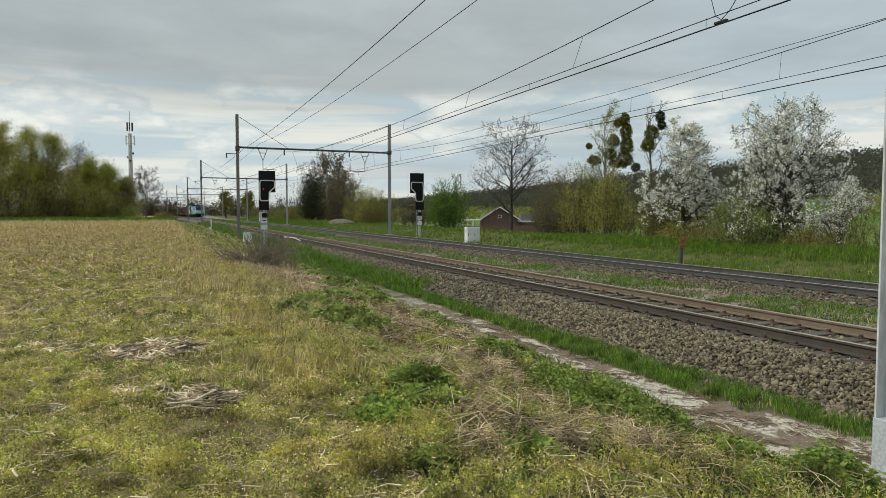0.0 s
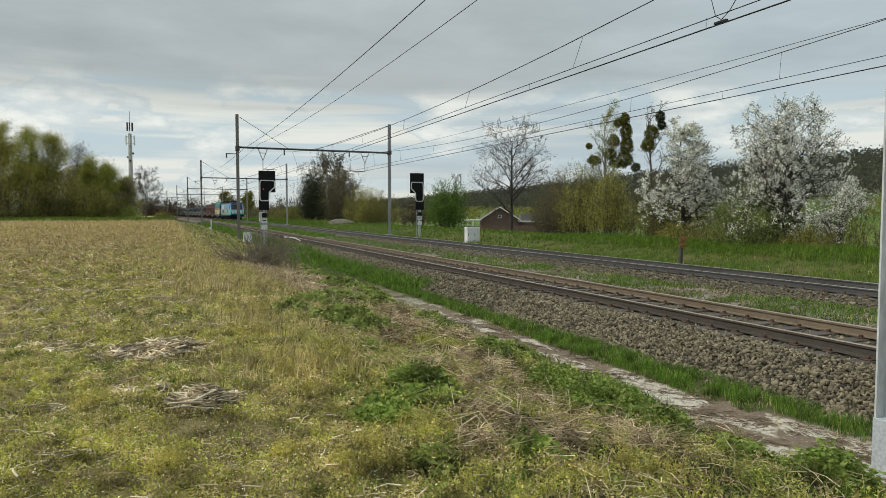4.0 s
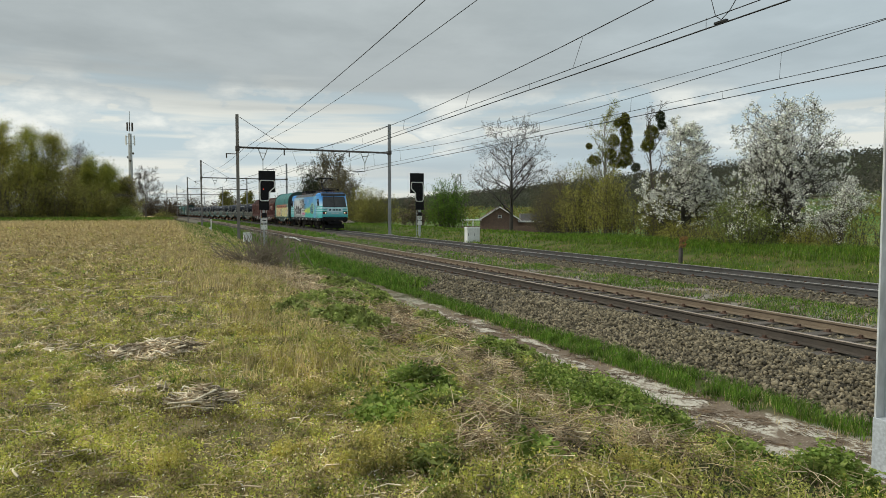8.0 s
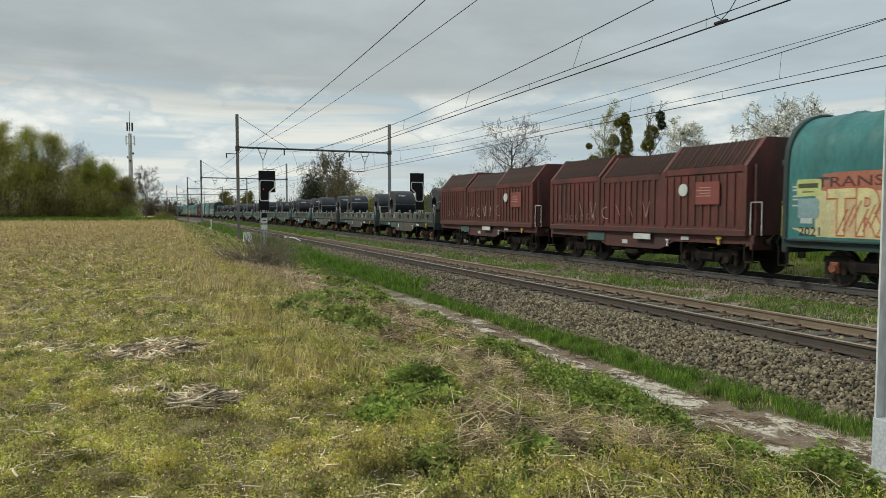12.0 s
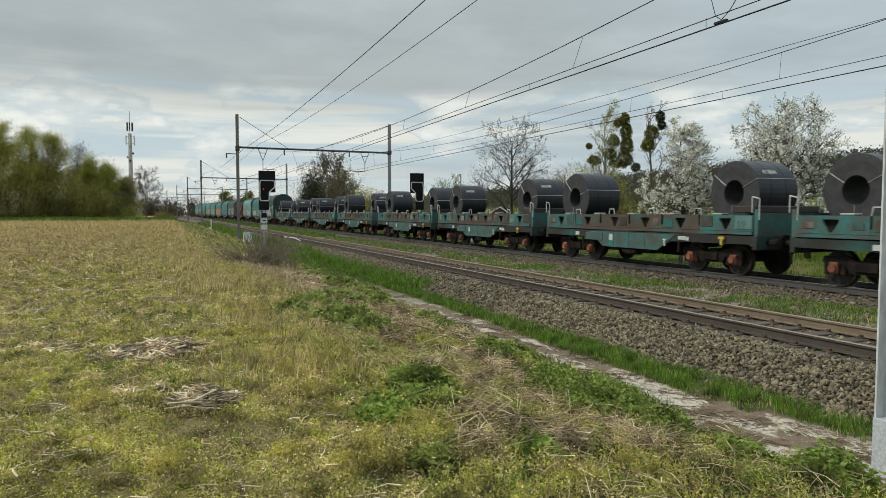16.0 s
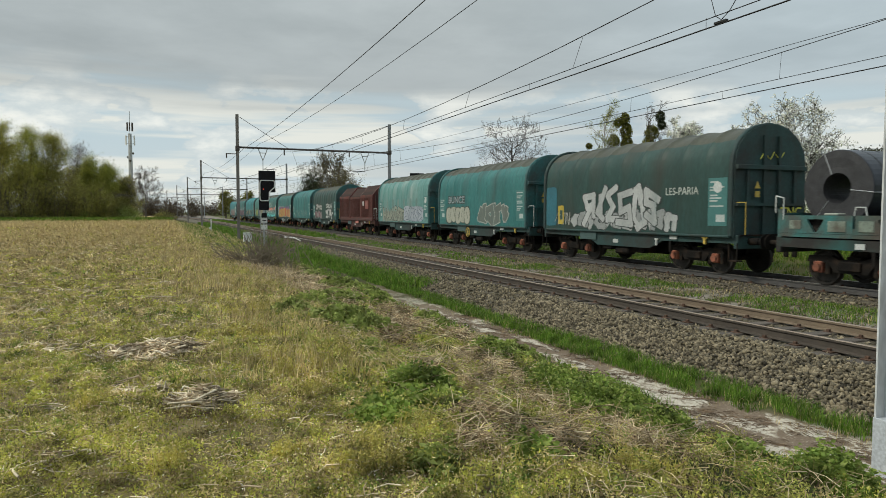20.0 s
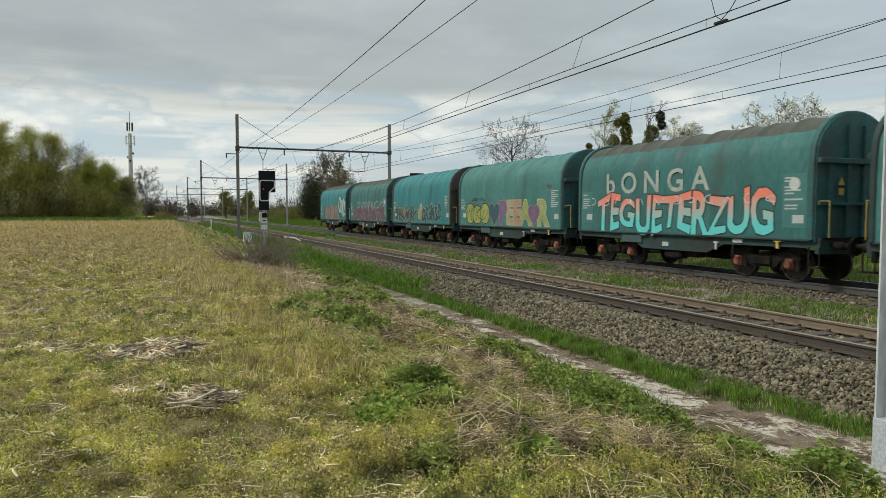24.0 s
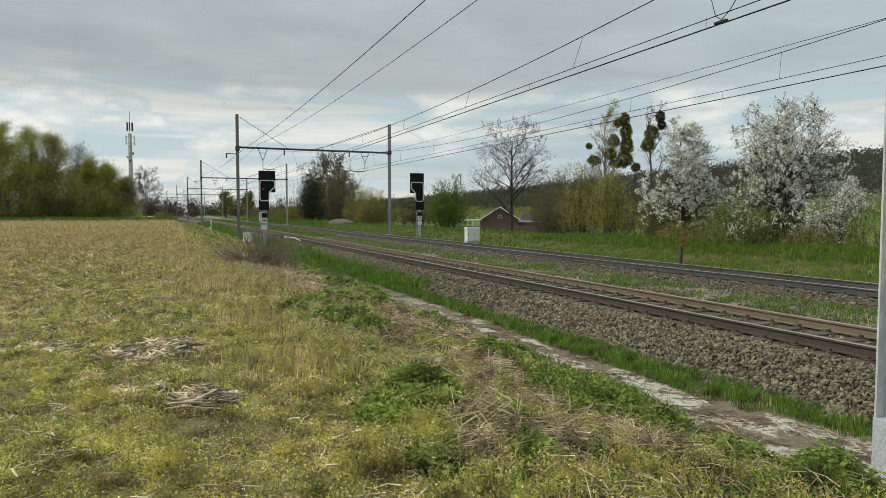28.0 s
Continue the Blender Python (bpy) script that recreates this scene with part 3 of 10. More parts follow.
def portal(y, i):
    dx = float(curve_x(y))
    p = empty("catenary_portal")
    p.matrix_basis = pose(dx, y, 0)
    tagged(p, "grey steel portal frame carrying the overhead line over both tracks", "overhead line portal", "portals of the line")
    top_r = Z_TOP - 0.2
    left = MAST_L + (0.06 if i == 0 else 0.0)
    part("mast", h_mast(-0.7, Z_TOP), M_MAST if i == 0 else M_MAST_DARK, p, "galvanised column", pose(left, 0, 0))
    part("mast", h_mast(-0.5, top_r), M_MAST_GREY, p, "galvanised column", pose(MAST_R, 0, 0))
    for x in (MAST_L, MAST_R):
        part("footing", boxes((-0.3, 0.3, -0.3, 0.3, -1.0, (-0.42 if i else -0.62) if x < 10 else -0.15), bevel=0.03), M_CONCRETE, p, "concrete footing", pose(x, 0, 0))
    part("beam", rods([((MAST_L, 0, Z_BEAM), (MAST_R, 0, Z_BEAM - 0.05))], 0.085, 10), M_BROWNSTEEL, p, "dark tubular cross beam")
    part("stay", rods([((MAST_L, 0, Z_TOP - 0.1), (TRACK_A + 0.4, 0, Z_BEAM))], 0.02), M_WIRE, p)
    part("stay", rods([((MAST_R, 0, top_r - 0.1), (TRACK_B - 4.2, 0, Z_BEAM))], 0.02), M_WIRE, p)
    part("bracket_arm", rods([((MAST_L, 0, 6.85), (MAST_L - 0.95, 0, 6.85))], 0.04), M_BROWNSTEEL, p)
    part("insulator", rods([((MAST_L - 0.9, 0, 6.85), (MAST_L - 0.9, 0, 6.5))], 0.06), M_BROWNSTEEL, p)
    for cx, s in ((TRACK_A - 1.83, 1), (TRACK_B + 0.35, -1)):
        zb = 5.55
        drop = rods([((cx - 0.42, 0, Z_BEAM), (cx, 0, 6.35)), ((cx + 0.42, 0, Z_BEAM), (cx, 0, 6.35)), ((cx - 0.26, 0, 7.0), (cx + 0.26, 0, 7.0)), ((cx, 0, 6.4), (cx, 0, zb))], 0.035)
        part("drop_bracket", drop, M_GALV, p, "V-shaped drop bracket")
        part("registration_arm", rods([((cx, 0, zb + 0.08), (cx + s * 1.15, 0, zb + 0.02))], 0.025), M_WIRE, p)
    for cx in (TRACK_A, TRACK_B - 1.1):
        part("insulator", rods([((cx, 0, Z_BEAM), (cx, 0, Z_BEAM - 0.55))], 0.055, 8), M_BROWNSTEEL, p)
    part("clamp", boxes((MAST_L - 0.17, MAST_L + 0.17, -0.17, 0.17, Z_BEAM - 0.3, Z_BEAM + 0.12), bevel=0.02), M_BROWNSTEEL, p)
    part("clamp", boxes((MAST_R - 0.17, MAST_R + 0.17, -0.17, 0.17, Z_BEAM - 0.2, Z_BEAM + 0.12), bevel=0.02), M_BROWNSTEEL, p)
    if i == 0:
        part("band", boxes((-0.128, 0.128, -0.128, 0.128, -0.6, 0.0), bevel=0.004), mat("band_paint", (0.5, 0.53, 0.57), (0.42, 0.45, 0.49), 4, 0.6), p, "worn pale paint band", pose(left, 0, 0))


def line_wire(name, x, z_sup, sag, y0, y1, r, label, stagger=0.0, zig=0.0):
    pts = []
    sup = [-52.0] + [y for y in PORTAL_YS if y <= 396]
    for a, b in zip(sup[:-1], sup[1:]):
        if b <= y0 or a >= y1:
            continue
        n = 14 if b < 130 else 6
        k = sup.index(a)
        for t in np.linspace(0, 1, n, endpoint=False):
            y = a + (b - a) * t
            st = stagger * ((1 - t) * (-1) ** k + t * (-1) ** (k + 1))
            zs = zig * ((1 - t) * (-1) ** k + t * (-1) ** (k + 1))
            pts.append((x + st + float(curve_x(y)), y, z_sup + zs - 4 * sag * t * (1 - t)))
    tagged(new(name, tube_mesh(name, pts, r, M_WIRE)), label, "wire", "overhead wires", kind="")


def build_wires():
    for cx, zm, sag, za, zc, sg in ((TRACK_A, 7.15, 1.16, 5.62, 5.43, 0.5), (TRACK_B, 7.3, 1.1, 5.88, 5.61, 0.1)):
        line_wire("messenger_wire", cx, zm, sag, -60, 400, 0.012, "thin dark messenger wire sagging between the portals")
        line_wire("auxiliary_wire", cx, za, 0.06, -60, 400, 0.010, "thin dark auxiliary wire above the contact wire", sg)
        line_wire("contact_wire", cx, zc, 0.02, -60, 400, 0.015, "taut dark contact wire over the track", sg)
        root = empty("dropper_row")
        tagged(root, "thin vertical droppers between the overhead wires", "droppers", "droppers of the line")
        sup = [-52.0] + list(PORTAL_YS)
        for a, b in zip(sup[:3], sup[1:4]):
            k = sup.index(a)
            for t in np.linspace(0.07, 0.93, 8):
                y = a + (b - a) * t
                st = sg * ((1 - t) * (-1) ** k + t * (-1) ** (k + 1))
                part("dropper", rods([((cx, y, zm - 4 * sag * t * (1 - t)), (cx + st, y, za - 0.24 * t * (1 - t)))], 0.006, 4), M_WIRE, root)
                y += 2.2
                part("dropper", rods([((cx + st, y, za - 0.24 * t * (1 - t)), (cx + st, y, zc))], 0.006, 4), M_WIRE, root)
    line_wire("feeder_wire", 6.75, 7.776, 0.486, -60, 400, 0.014, "dark feeder cable along the mast row", 0.0, -0.42)
    line_wire("feeder_wire", 8.0, 7.935, 0.6, -60, 400, 0.011, "dark feeder cable above the near track", 0.0, -0.174)
    line_wire("feeder_wire", TRACK_B + 0.1, 6.92, 0.18, -60, 400, 0.009, "thin dark earth wire above the far track")
    jp = empty("wire_jumper")
    tagged(jp, "dark looped cable jumper hanging between the overhead wires", "cable loop")
    part("cable", tube_mesh("cable", [(TRACK_A, 10.9, 6.75), (9.95, 10.5, 6.1), (9.8, 10.2, 5.62), (9.75, 10.0, 5.5), (9.75, 9.8, 5.62), (9.85, 9.5, 6.1), (TRACK_A, 9.1, 6.9)], 0.008, M_WIRE, 6), None, jp)
    part("clamp", boxes((9.71, 9.77, 9.85, 10.15, 5.44, 5.48)), M_WIRE, jp)


for k, y in enumerate(PORTAL_YS):
    portal(y, k)
build_wires()

# ---- the train: every vehicle runs towards -Y; local origin on the rail at its middle ----
MOVERS = []        # (thing, local y of its middle behind the engine's front, x offset, z, fixed pose)
T_FRONT = 11.519   # when the engine's front passes the mark
MARK_Y = -6.42


def behind(t0):
    """Metres behind the engine's front for what passes the mark at t0."""
    return SPEED * (t0 - T_FRONT)


SIDE = Matrix(((0, 0, -1, 0), (-1, 0, 0, 0), (0, 1, 0, 0), (0, 0, 0, 1)))    # lettering on the flank


def on_side(y, z, x=-1.47):
    return Matrix.Translation((x, y, z)) @ SIDE


def tarp(name, c1, c2, dirt=(0.10, 0.105, 0.09), amount=0.5):
    return mat(name, c1, c2, 1.1, 0.55, bump=0.3, fine=0.2, stain=dirt, stain_scale=0.8, stain_amount=amount, stretch=(1, 1, 0.4), spec=0.3)


T_TEAL = tarp("tarp_teal", (0.028, 0.165, 0.182), (0.044, 0.215, 0.228), (0.026, 0.105, 0.115), 0.5)
T_TEAL_DK = tarp("tarp_dark_green", (0.034, 0.125, 0.122), (0.05, 0.165, 0.158), (0.05, 0.09, 0.084), 0.6)
T_NIGHT = tarp("tarp_blackish_green", (0.020, 0.050, 0.045), (0.030, 0.068, 0.061), (0.036, 0.045, 0.038), 0.6)
T_GREEN = tarp("tarp_green", (0.028, 0.13, 0.13), (0.047, 0.175, 0.172), (0.038, 0.092, 0.09), 0.6)
T_GREYTEAL = tarp("tarp_grey_teal", (0.052, 0.165, 0.155), (0.07, 0.205, 0.19), (0.045, 0.115, 0.105), 0.6)
T_FADED = tarp("tarp_faded", (0.13, 0.27, 0.255), (0.08, 0.205, 0.195), (0.26, 0.34, 0.325), 0.55)
T_OLIVE = tarp("tarp_olive", (0.055, 0.06, 0.045), (0.075, 0.078, 0.06), (0.04, 0.048, 0.042), 0.5)
T_BROWN = mat("brown_hood", (0.125, 0.032, 0.025), (0.09, 0.025, 0.020), 1.4, 0.65, bump=0.15, stain=(0.028, 0.017, 0.015), stain_scale=1.3, stain_amount=0.75, stretch=(1, 1, 0.3))
T_BROWN_ROOF = mat("brown_hood_roof", (0.075, 0.032, 0.025), (0.045, 0.023, 0.019), 2.4, 0.75, bump=0.2, fine=0.35, stain=(0.03, 0.022, 0.019), stain_scale=2.2, stain_amount=0.8, stretch=(1, 1, 0.3))
F_TEAL = mat("frame_teal", (0.022, 0.105, 0.11), (0.03, 0.13, 0.132), 1.5, 0.65, stain=(0.05, 0.05, 0.045), stain_amount=0.7)
F_DARK = mat("frame_dark_green", (0.015, 0.045, 0.044), (0.021, 0.057, 0.056), 1.5, 0.7, stain=(0.025, 0.022, 0.02), stain_amount=0.7)
F_BROWN = mat("frame_brown", (0.09, 0.028, 0.024), (0.065, 0.024, 0.02), 1.5, 0.7, stain=(0.045, 0.03, 0.028), stain_amount=0.6)
F_GREY = mat("frame_grey_green", (0.075, 0.09, 0.08), (0.05, 0.062, 0.056), 1.8, 0.75, stain=(0.10, 0.06, 0.04), stain_amount=0.6)
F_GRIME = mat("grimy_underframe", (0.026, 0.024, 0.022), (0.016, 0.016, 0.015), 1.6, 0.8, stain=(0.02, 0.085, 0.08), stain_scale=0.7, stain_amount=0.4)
F_CRADLE = mat("worn_cradle", (0.085, 0.060, 0.046), (0.055, 0.044, 0.036), 1.5, 0.8, stain=(0.03, 0.135, 0.125), stain_scale=0.6, stain_amount=0.5)
F_WORN = mat("frame_worn_teal", (0.03, 0.155, 0.152), (0.036, 0.12, 0.116), 1.6, 0.7, stain=(0.075, 0.045, 0.034), stain_scale=1.4, stain_amount=1.0)
COIL_STEEL = mat("coil_steel", (0.040, 0.044, 0.054), (0.026, 0.029, 0.037), 2.5, 0.42, 0.55, fine=0.15, stretch=(14, 1, 1))
COIL_FACE = mat("coil_face", (0.035, 0.036, 0.04), (0.055, 0.055, 0.06), 6.0, 0.6, 0.4, fine=0.3)
PLATE = mat("data_plate", (0.55, 0.57, 0.56), (0.42, 0.45, 0.44), 3.0, 0.6)


def paint(c):
    key = "paint_%d_%d_%d" % tuple(int(v * 99) for v in c)
    return mat(key, c, tuple(v * 0.85 for v in c), 3.0, 0.55, fine=0.12)


def spray(c):
    """Thin sprayed paint, worn so that the tarpaulin shows through in places."""
    key = "spray_%d_%d_%d" % tuple(int(v * 99) for v in c)
    return mat(key, tuple(v * 0.92 for v in c), tuple(v * 0.7 for v in c), 2.2, 0.6, fine=0.18, stain=tuple(0.45 * v + w for v, w in zip(c, (0.02, 0.05, 0.048))), stain_scale=1.7, stain_amount=0.35, stretch=(1, 1, 0.5))


KIT = {}


def kit(name, make):
    if name not in KIT:
        KIT[name] = make()
    return KIT[name]


def wheel_mesh(r):
    bm = bmesh.new()
    # tread, flange and dished disc turned about X
    prof = [(0.0, 0.09), (0.05, 0.1), (0.05, r * 0.3), (0.02, r * 0.42), (0.03, r * 0.82), (0.065, r * 0.86), (0.065, r), (-0.04, r + 0.008), (-0.045, r + 0.03), (-0.07, r + 0.025), (-0.07, r * 0.86), (-0.03, r * 0.82), (-0.03, 0.09)]
    n = 20
    rings = [[bm.verts.new((-x, q * math.cos(a), q * math.sin(a))) for x, q in prof] for a in (TAU * i / n for i in range(n))]
    for i in range(n):
        a, b = rings[i], rings[(i + 1) % n]
        for k in range(len(prof) - 1):
            bm.faces.new((a[k], a[k + 1], b[k + 1], b[k]))
    bmesh.ops.recalc_face_normals(bm, faces=bm.faces[:])
    return bm_mesh("wheel", bm, M_WHEEL)


def axle_mesh():
    return bm_mesh("axle", rods([((-0.75, 0, 0), (0.75, 0, 0))], 0.08, 10), M_DARKGEAR)


def box_mesh(dark=False):
    bm = boxes((-1.12, -0.88, -0.13, 0.13, -0.14, 0.16), bevel=0.03)
    rod(bm, (-1.17, 0, 0), (-1.0, 0, 0), 0.105, 12)
    return bm_mesh("axle_box", bm, M_DARKGEAR if dark else M_AXLEBOX)


def spring_mesh():
    bm = bmesh.new()
    rod(bm, (0, 0, -0.18), (0, 0, 0.16), 0.075, 10)
    return bm_mesh("spring", bm, M_DARKGEAR)


def bogie_frame_mesh():
    bm = bmesh.new()
    side = [(-1.25, 0.62), (-1.2, 0.78), (-0.55, 0.80), (-0.35, 0.70), (0.35, 0.70), (0.55, 0.80), (1.2, 0.78), (1.25, 0.62), (0.62, 0.60), (0.45, 0.36), (-0.45, 0.36), (-0.62, 0.60)]
    for s in (-1, 1):
        prism(bm, side, "x", s * 1.0 - 0.06, s * 1.0 + 0.06)
        box(bm, s * 1.08 - 0.05, s * 1.08 + 0.05, -0.3, 0.3, 0.42, 0.66, 0.02)
    box(bm, -0.95, 0.95, -0.2, 0.2, 0.45, 0.78)
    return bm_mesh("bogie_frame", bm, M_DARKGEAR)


def add_bogie(parent, y, base=1.8, r=0.475, dark=False):
    b = part("bogie", kit("bogie_frame", bogie_frame_mesh), None, parent, "dark grimy bogie frame", pose(0, y, 0))
    for k in (-1, 1):
        for s in (-1, 1):
            m = pose(s * 0.76, k * base / 2, r) if s < 0 else pose(s * 0.76, k * base / 2, r, 0, 0, 180)
            w = part("wheel", kit("wheel%.2f" % r, lambda: wheel_mesh(r)), None, b, "worn steel wheel", m)
            if s < 0:
                ROLLING.append((w, m, r, parent))
        part("axle", kit("axle", axle_mesh), None, b, "", pose(0, k * base / 2, r))
        for s in (0, 180):
            part("axle_box", kit("axle_box%d" % dark, lambda: box_mesh(dark)), None, b, "grimy axle box" if dark else "rusty orange axle box", pose(0, k * base / 2, r, 0, 0, s))
        for sx in (-1, 1):
            for sy in (-0.24, 0.24):
                part("spring", kit("spring", spring_mesh), None, b, "", pose(sx, k * base / 2 + sy, r + 0.02))
    return b


ROLLING = []


def buffer_mesh():
    bm = bmesh.new()
    rod(bm, (0, 0, 0), (0, -0.36, 0), 0.105, 12)
    rod(bm, (0, -0.34, 0), (0, -0.58, 0), 0.075, 12)
    rod(bm, (0, -0.58, 0), (0, -0.61, 0), 0.235, 18)
    return bm_mesh("buffer", bm, M_DARKGEAR)


def add_buffers(parent, half):
    me = kit("buffer", buffer_mesh)
    for x in (-0.875, 0.875):
        part("buffer", me, None, parent, "black buffer", pose(x, -half + 0.6, 1.05))
        part("buffer", me, None, parent, "black buffer", pose(x, half - 0.6, 1.05, 0, 0, 180))
    for s in (-1, 1):
        part("coupling", kit("coupling", lambda: bm_mesh("coupling", boxes((-0.1, 0.1, -0.5, 0, -0.12, 0.1), (-0.04, 0.04, -0.55, -0.4, -0.4, 0.0), bevel=0.02), M_DARKGEAR)), None, parent, "", pose(0, s * (half - 0.55), 1.0, 0, 0, 0 if s < 0 else 180))


def add_underframe(parent, half, fm):
    bm = bmesh.new()
    hl = half - 0.62
    for s in (-1, 1):
        # fish-bellied sole bar
        prism(bm, [(-hl, 1.22), (hl, 1.22), (hl, 0.98), (2.2, 0.95), (1.5, 0.66), (-1.5, 0.66), (-2.2, 0.95), (-hl, 0.98)], "x", s * 1.30 - 0.05, s * 1.30 + 0.05)
    box(bm, -1.25, 1.25, -hl, hl, 1.1, 1.2)
    box(bm, -1.35, 1.35, -hl - 0.02, -hl + 0.14, 0.82, 1.24, 0.02)
    box(bm, -1.35, 1.35, hl - 0.14, hl + 0.02, 0.82, 1.24, 0.02)
    part("underframe", bm, fm, parent, "dirty steel underframe")
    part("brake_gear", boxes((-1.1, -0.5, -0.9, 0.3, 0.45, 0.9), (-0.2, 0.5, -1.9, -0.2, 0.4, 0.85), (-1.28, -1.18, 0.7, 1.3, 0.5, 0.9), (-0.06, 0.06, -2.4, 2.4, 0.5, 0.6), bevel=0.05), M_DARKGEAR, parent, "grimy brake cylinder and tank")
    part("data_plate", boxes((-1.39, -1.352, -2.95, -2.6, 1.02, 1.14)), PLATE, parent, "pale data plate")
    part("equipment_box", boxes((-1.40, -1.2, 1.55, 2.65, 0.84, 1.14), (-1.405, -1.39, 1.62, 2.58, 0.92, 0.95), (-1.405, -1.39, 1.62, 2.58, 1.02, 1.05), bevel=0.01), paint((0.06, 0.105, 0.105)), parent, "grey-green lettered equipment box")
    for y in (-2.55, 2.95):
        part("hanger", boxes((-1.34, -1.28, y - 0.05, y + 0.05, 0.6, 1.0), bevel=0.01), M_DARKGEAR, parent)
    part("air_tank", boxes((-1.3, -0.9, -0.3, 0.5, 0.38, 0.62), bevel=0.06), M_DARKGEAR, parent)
    part("data_plate", boxes((-1.37, -1.352, 0.2, 0.5, 0.78, 0.92)), PLATE, parent, "pale data plate")
    part("brake_lever", boxes((-1.42, -1.36, -1.98, -1.94, 0.78, 1.0), (-1.42, -1.36, -2.04, -1.88, 0.98, 1.02)), M_WHITE, parent, "white brake lever")
    part("yellow_lever", boxes((-1.43, -1.37, -hl + 1.2, -hl + 1.28, 0.92, 1.14), (-1.43, -1.37, -hl + 1.13, -hl + 1.35, 1.1, 1.18)), M_YELLOW, parent, "yellow pull lever")


def add_steps(parent, half, tint):
    """Grab rails and shunter's steps at the four corners."""
    for s in (-1, 1):
        y = s * (half - 0.72)
        part("grab_rail", rods([((-1.36, y, 1.25), (-1.36, y, 2.2)), ((-1.36, y, 2.2), (-1.2, y + s * 0.25, 2.2)), ((-1.2, y + s * 0.25, 2.2), (-1.2, y + s * 0.25, 1.25))], 0.013), tint, parent, "", None)
        part("step", boxes((-1.42, -1.2, y - 0.17, y + 0.17, 0.45, 0.49), (-1.42, -1.39, y - 0.17, y - 0.14, 0.45, 1.0), (-1.42, -1.39, y + 0.14, y + 0.17, 0.45, 1.0)), M_DARKGEAR, parent)


SPRING, CROWN, HALF_W = 3.22, 4.56, 1.45


def hood_outline(k=1.0, n=14, z0=1.2):
    pts = [(-HALF_W * k, z0), (-HALF_W * k, 2.0), (-HALF_W * k, 2.7)]
    for i in range(n + 1):
        a = math.pi * i / n
        pts.append((-HALF_W * k * math.cos(a), SPRING + (CROWN - SPRING) * k * math.sin(a) ** 0.85))
    return pts + [(HALF_W * k, 2.7), (HALF_W * k, 2.0), (HALF_W * k, z0)]


def hood_mesh(hl, tm, top, bows=11, seed=0):
    """Tarpaulin stretched over hoops, slack between them, with slanting creases."""
    rnd = random.Random(seed)
    V, prof = [], hood_outline()
    m = len(prof)
    ys = [(b + f, g) for b in range(bows) for f, g in ((0.0, 0.0), (0.05, 0.7), (0.3, 0.95), (0.5, 1.0), (0.7, 0.95), (0.95, 0.7))] + [(bows, 0.0)]
    n = len(ys) - 1
    for i, (u, g) in enumerate(ys):
        y = -hl + 2 * hl * u / bows
        deep = 0.017 * (0.7 + 0.6 * rnd.random())
        for j, (x, z) in enumerate(prof):
            k = 1.0 - g * (deep if z > 2.75 else (0.004 if z > 2.1 else 0.002))
            if z > 2.75:
                k += 0.004 * math.sin(u * 2.3 + j * 1.1 + seed) - 0.003
            V.append((x * k, y, 1.2 + (z - 1.2) * (k if z > 2.75 else 1)))
    F = [(i * m + j, (i + 1) * m + j, (i + 1) * m + j + 1, i * m + j + 1) for i in range(n) for j in range(m - 1)]
    idx = [1 if 6 <= k % (m - 1) <= m - 8 else 0 for k in range(len(F))]
    return mesh_of("hood", V, F, [tm, top or tm], True, idx)


def end_wall_mesh(fm):
    bm = bmesh.new()
    prism(bm, hood_outline(0.985, 12, 1.15), "y", -0.03, 0.03)
    return bm_mesh("end_wall", bm, fm)


def hoop_mesh(fm):
    """The thick end bow that closes the tarpaulin."""
    bm = bmesh.new()
    o, q = hood_outline(1.025, 14), hood_outline(0.955, 14)
    for pts0, pts1 in ((o, q),):
        v = [[bm.verts.new((x, yy, z)) for x, z in p] for p in (pts0, pts1) for yy in (-0.07, 0.07)]
        for i in range(len(o) - 1):
            for a, b in ((0, 1), (1, 3), (3, 2), (2, 0)):
                bm.faces.new((v[a][i], v[a][i + 1], v[b][i + 1], v[b][i]))
    bmesh.ops.recalc_face_normals(bm, faces=bm.faces[:])
    return bm_mesh("end_bow", bm, fm, True)


# how far each vehicle trails the even spacing, front to rear
LAGS = (0.6, 0.35, 0.35, 0.35, 0.35, 0.36, 0.36, 0.54, 0.45, 0.51, 0.39, 0.8, 0.72, 0.65, 0.5, 0.36, 0.5, 0.70, 0.8, 0.88, 0.94, 0.97, 1.02, 0.82, 0.62, 0.52, 0.46)
LAG = []


def vehicle(name, t_front, t_back, label, category, group):
    th = empty(name)
    tagged(th, label, category, group)
    LAG.append(LAGS[len(LAG)])
    MOVERS.append((th, (behind(t_front) + behind(t_back)) / 2 + LAG[-1], TRACK_B, 0.0))
    return th, SPEED * (t_back - t_front) / 2


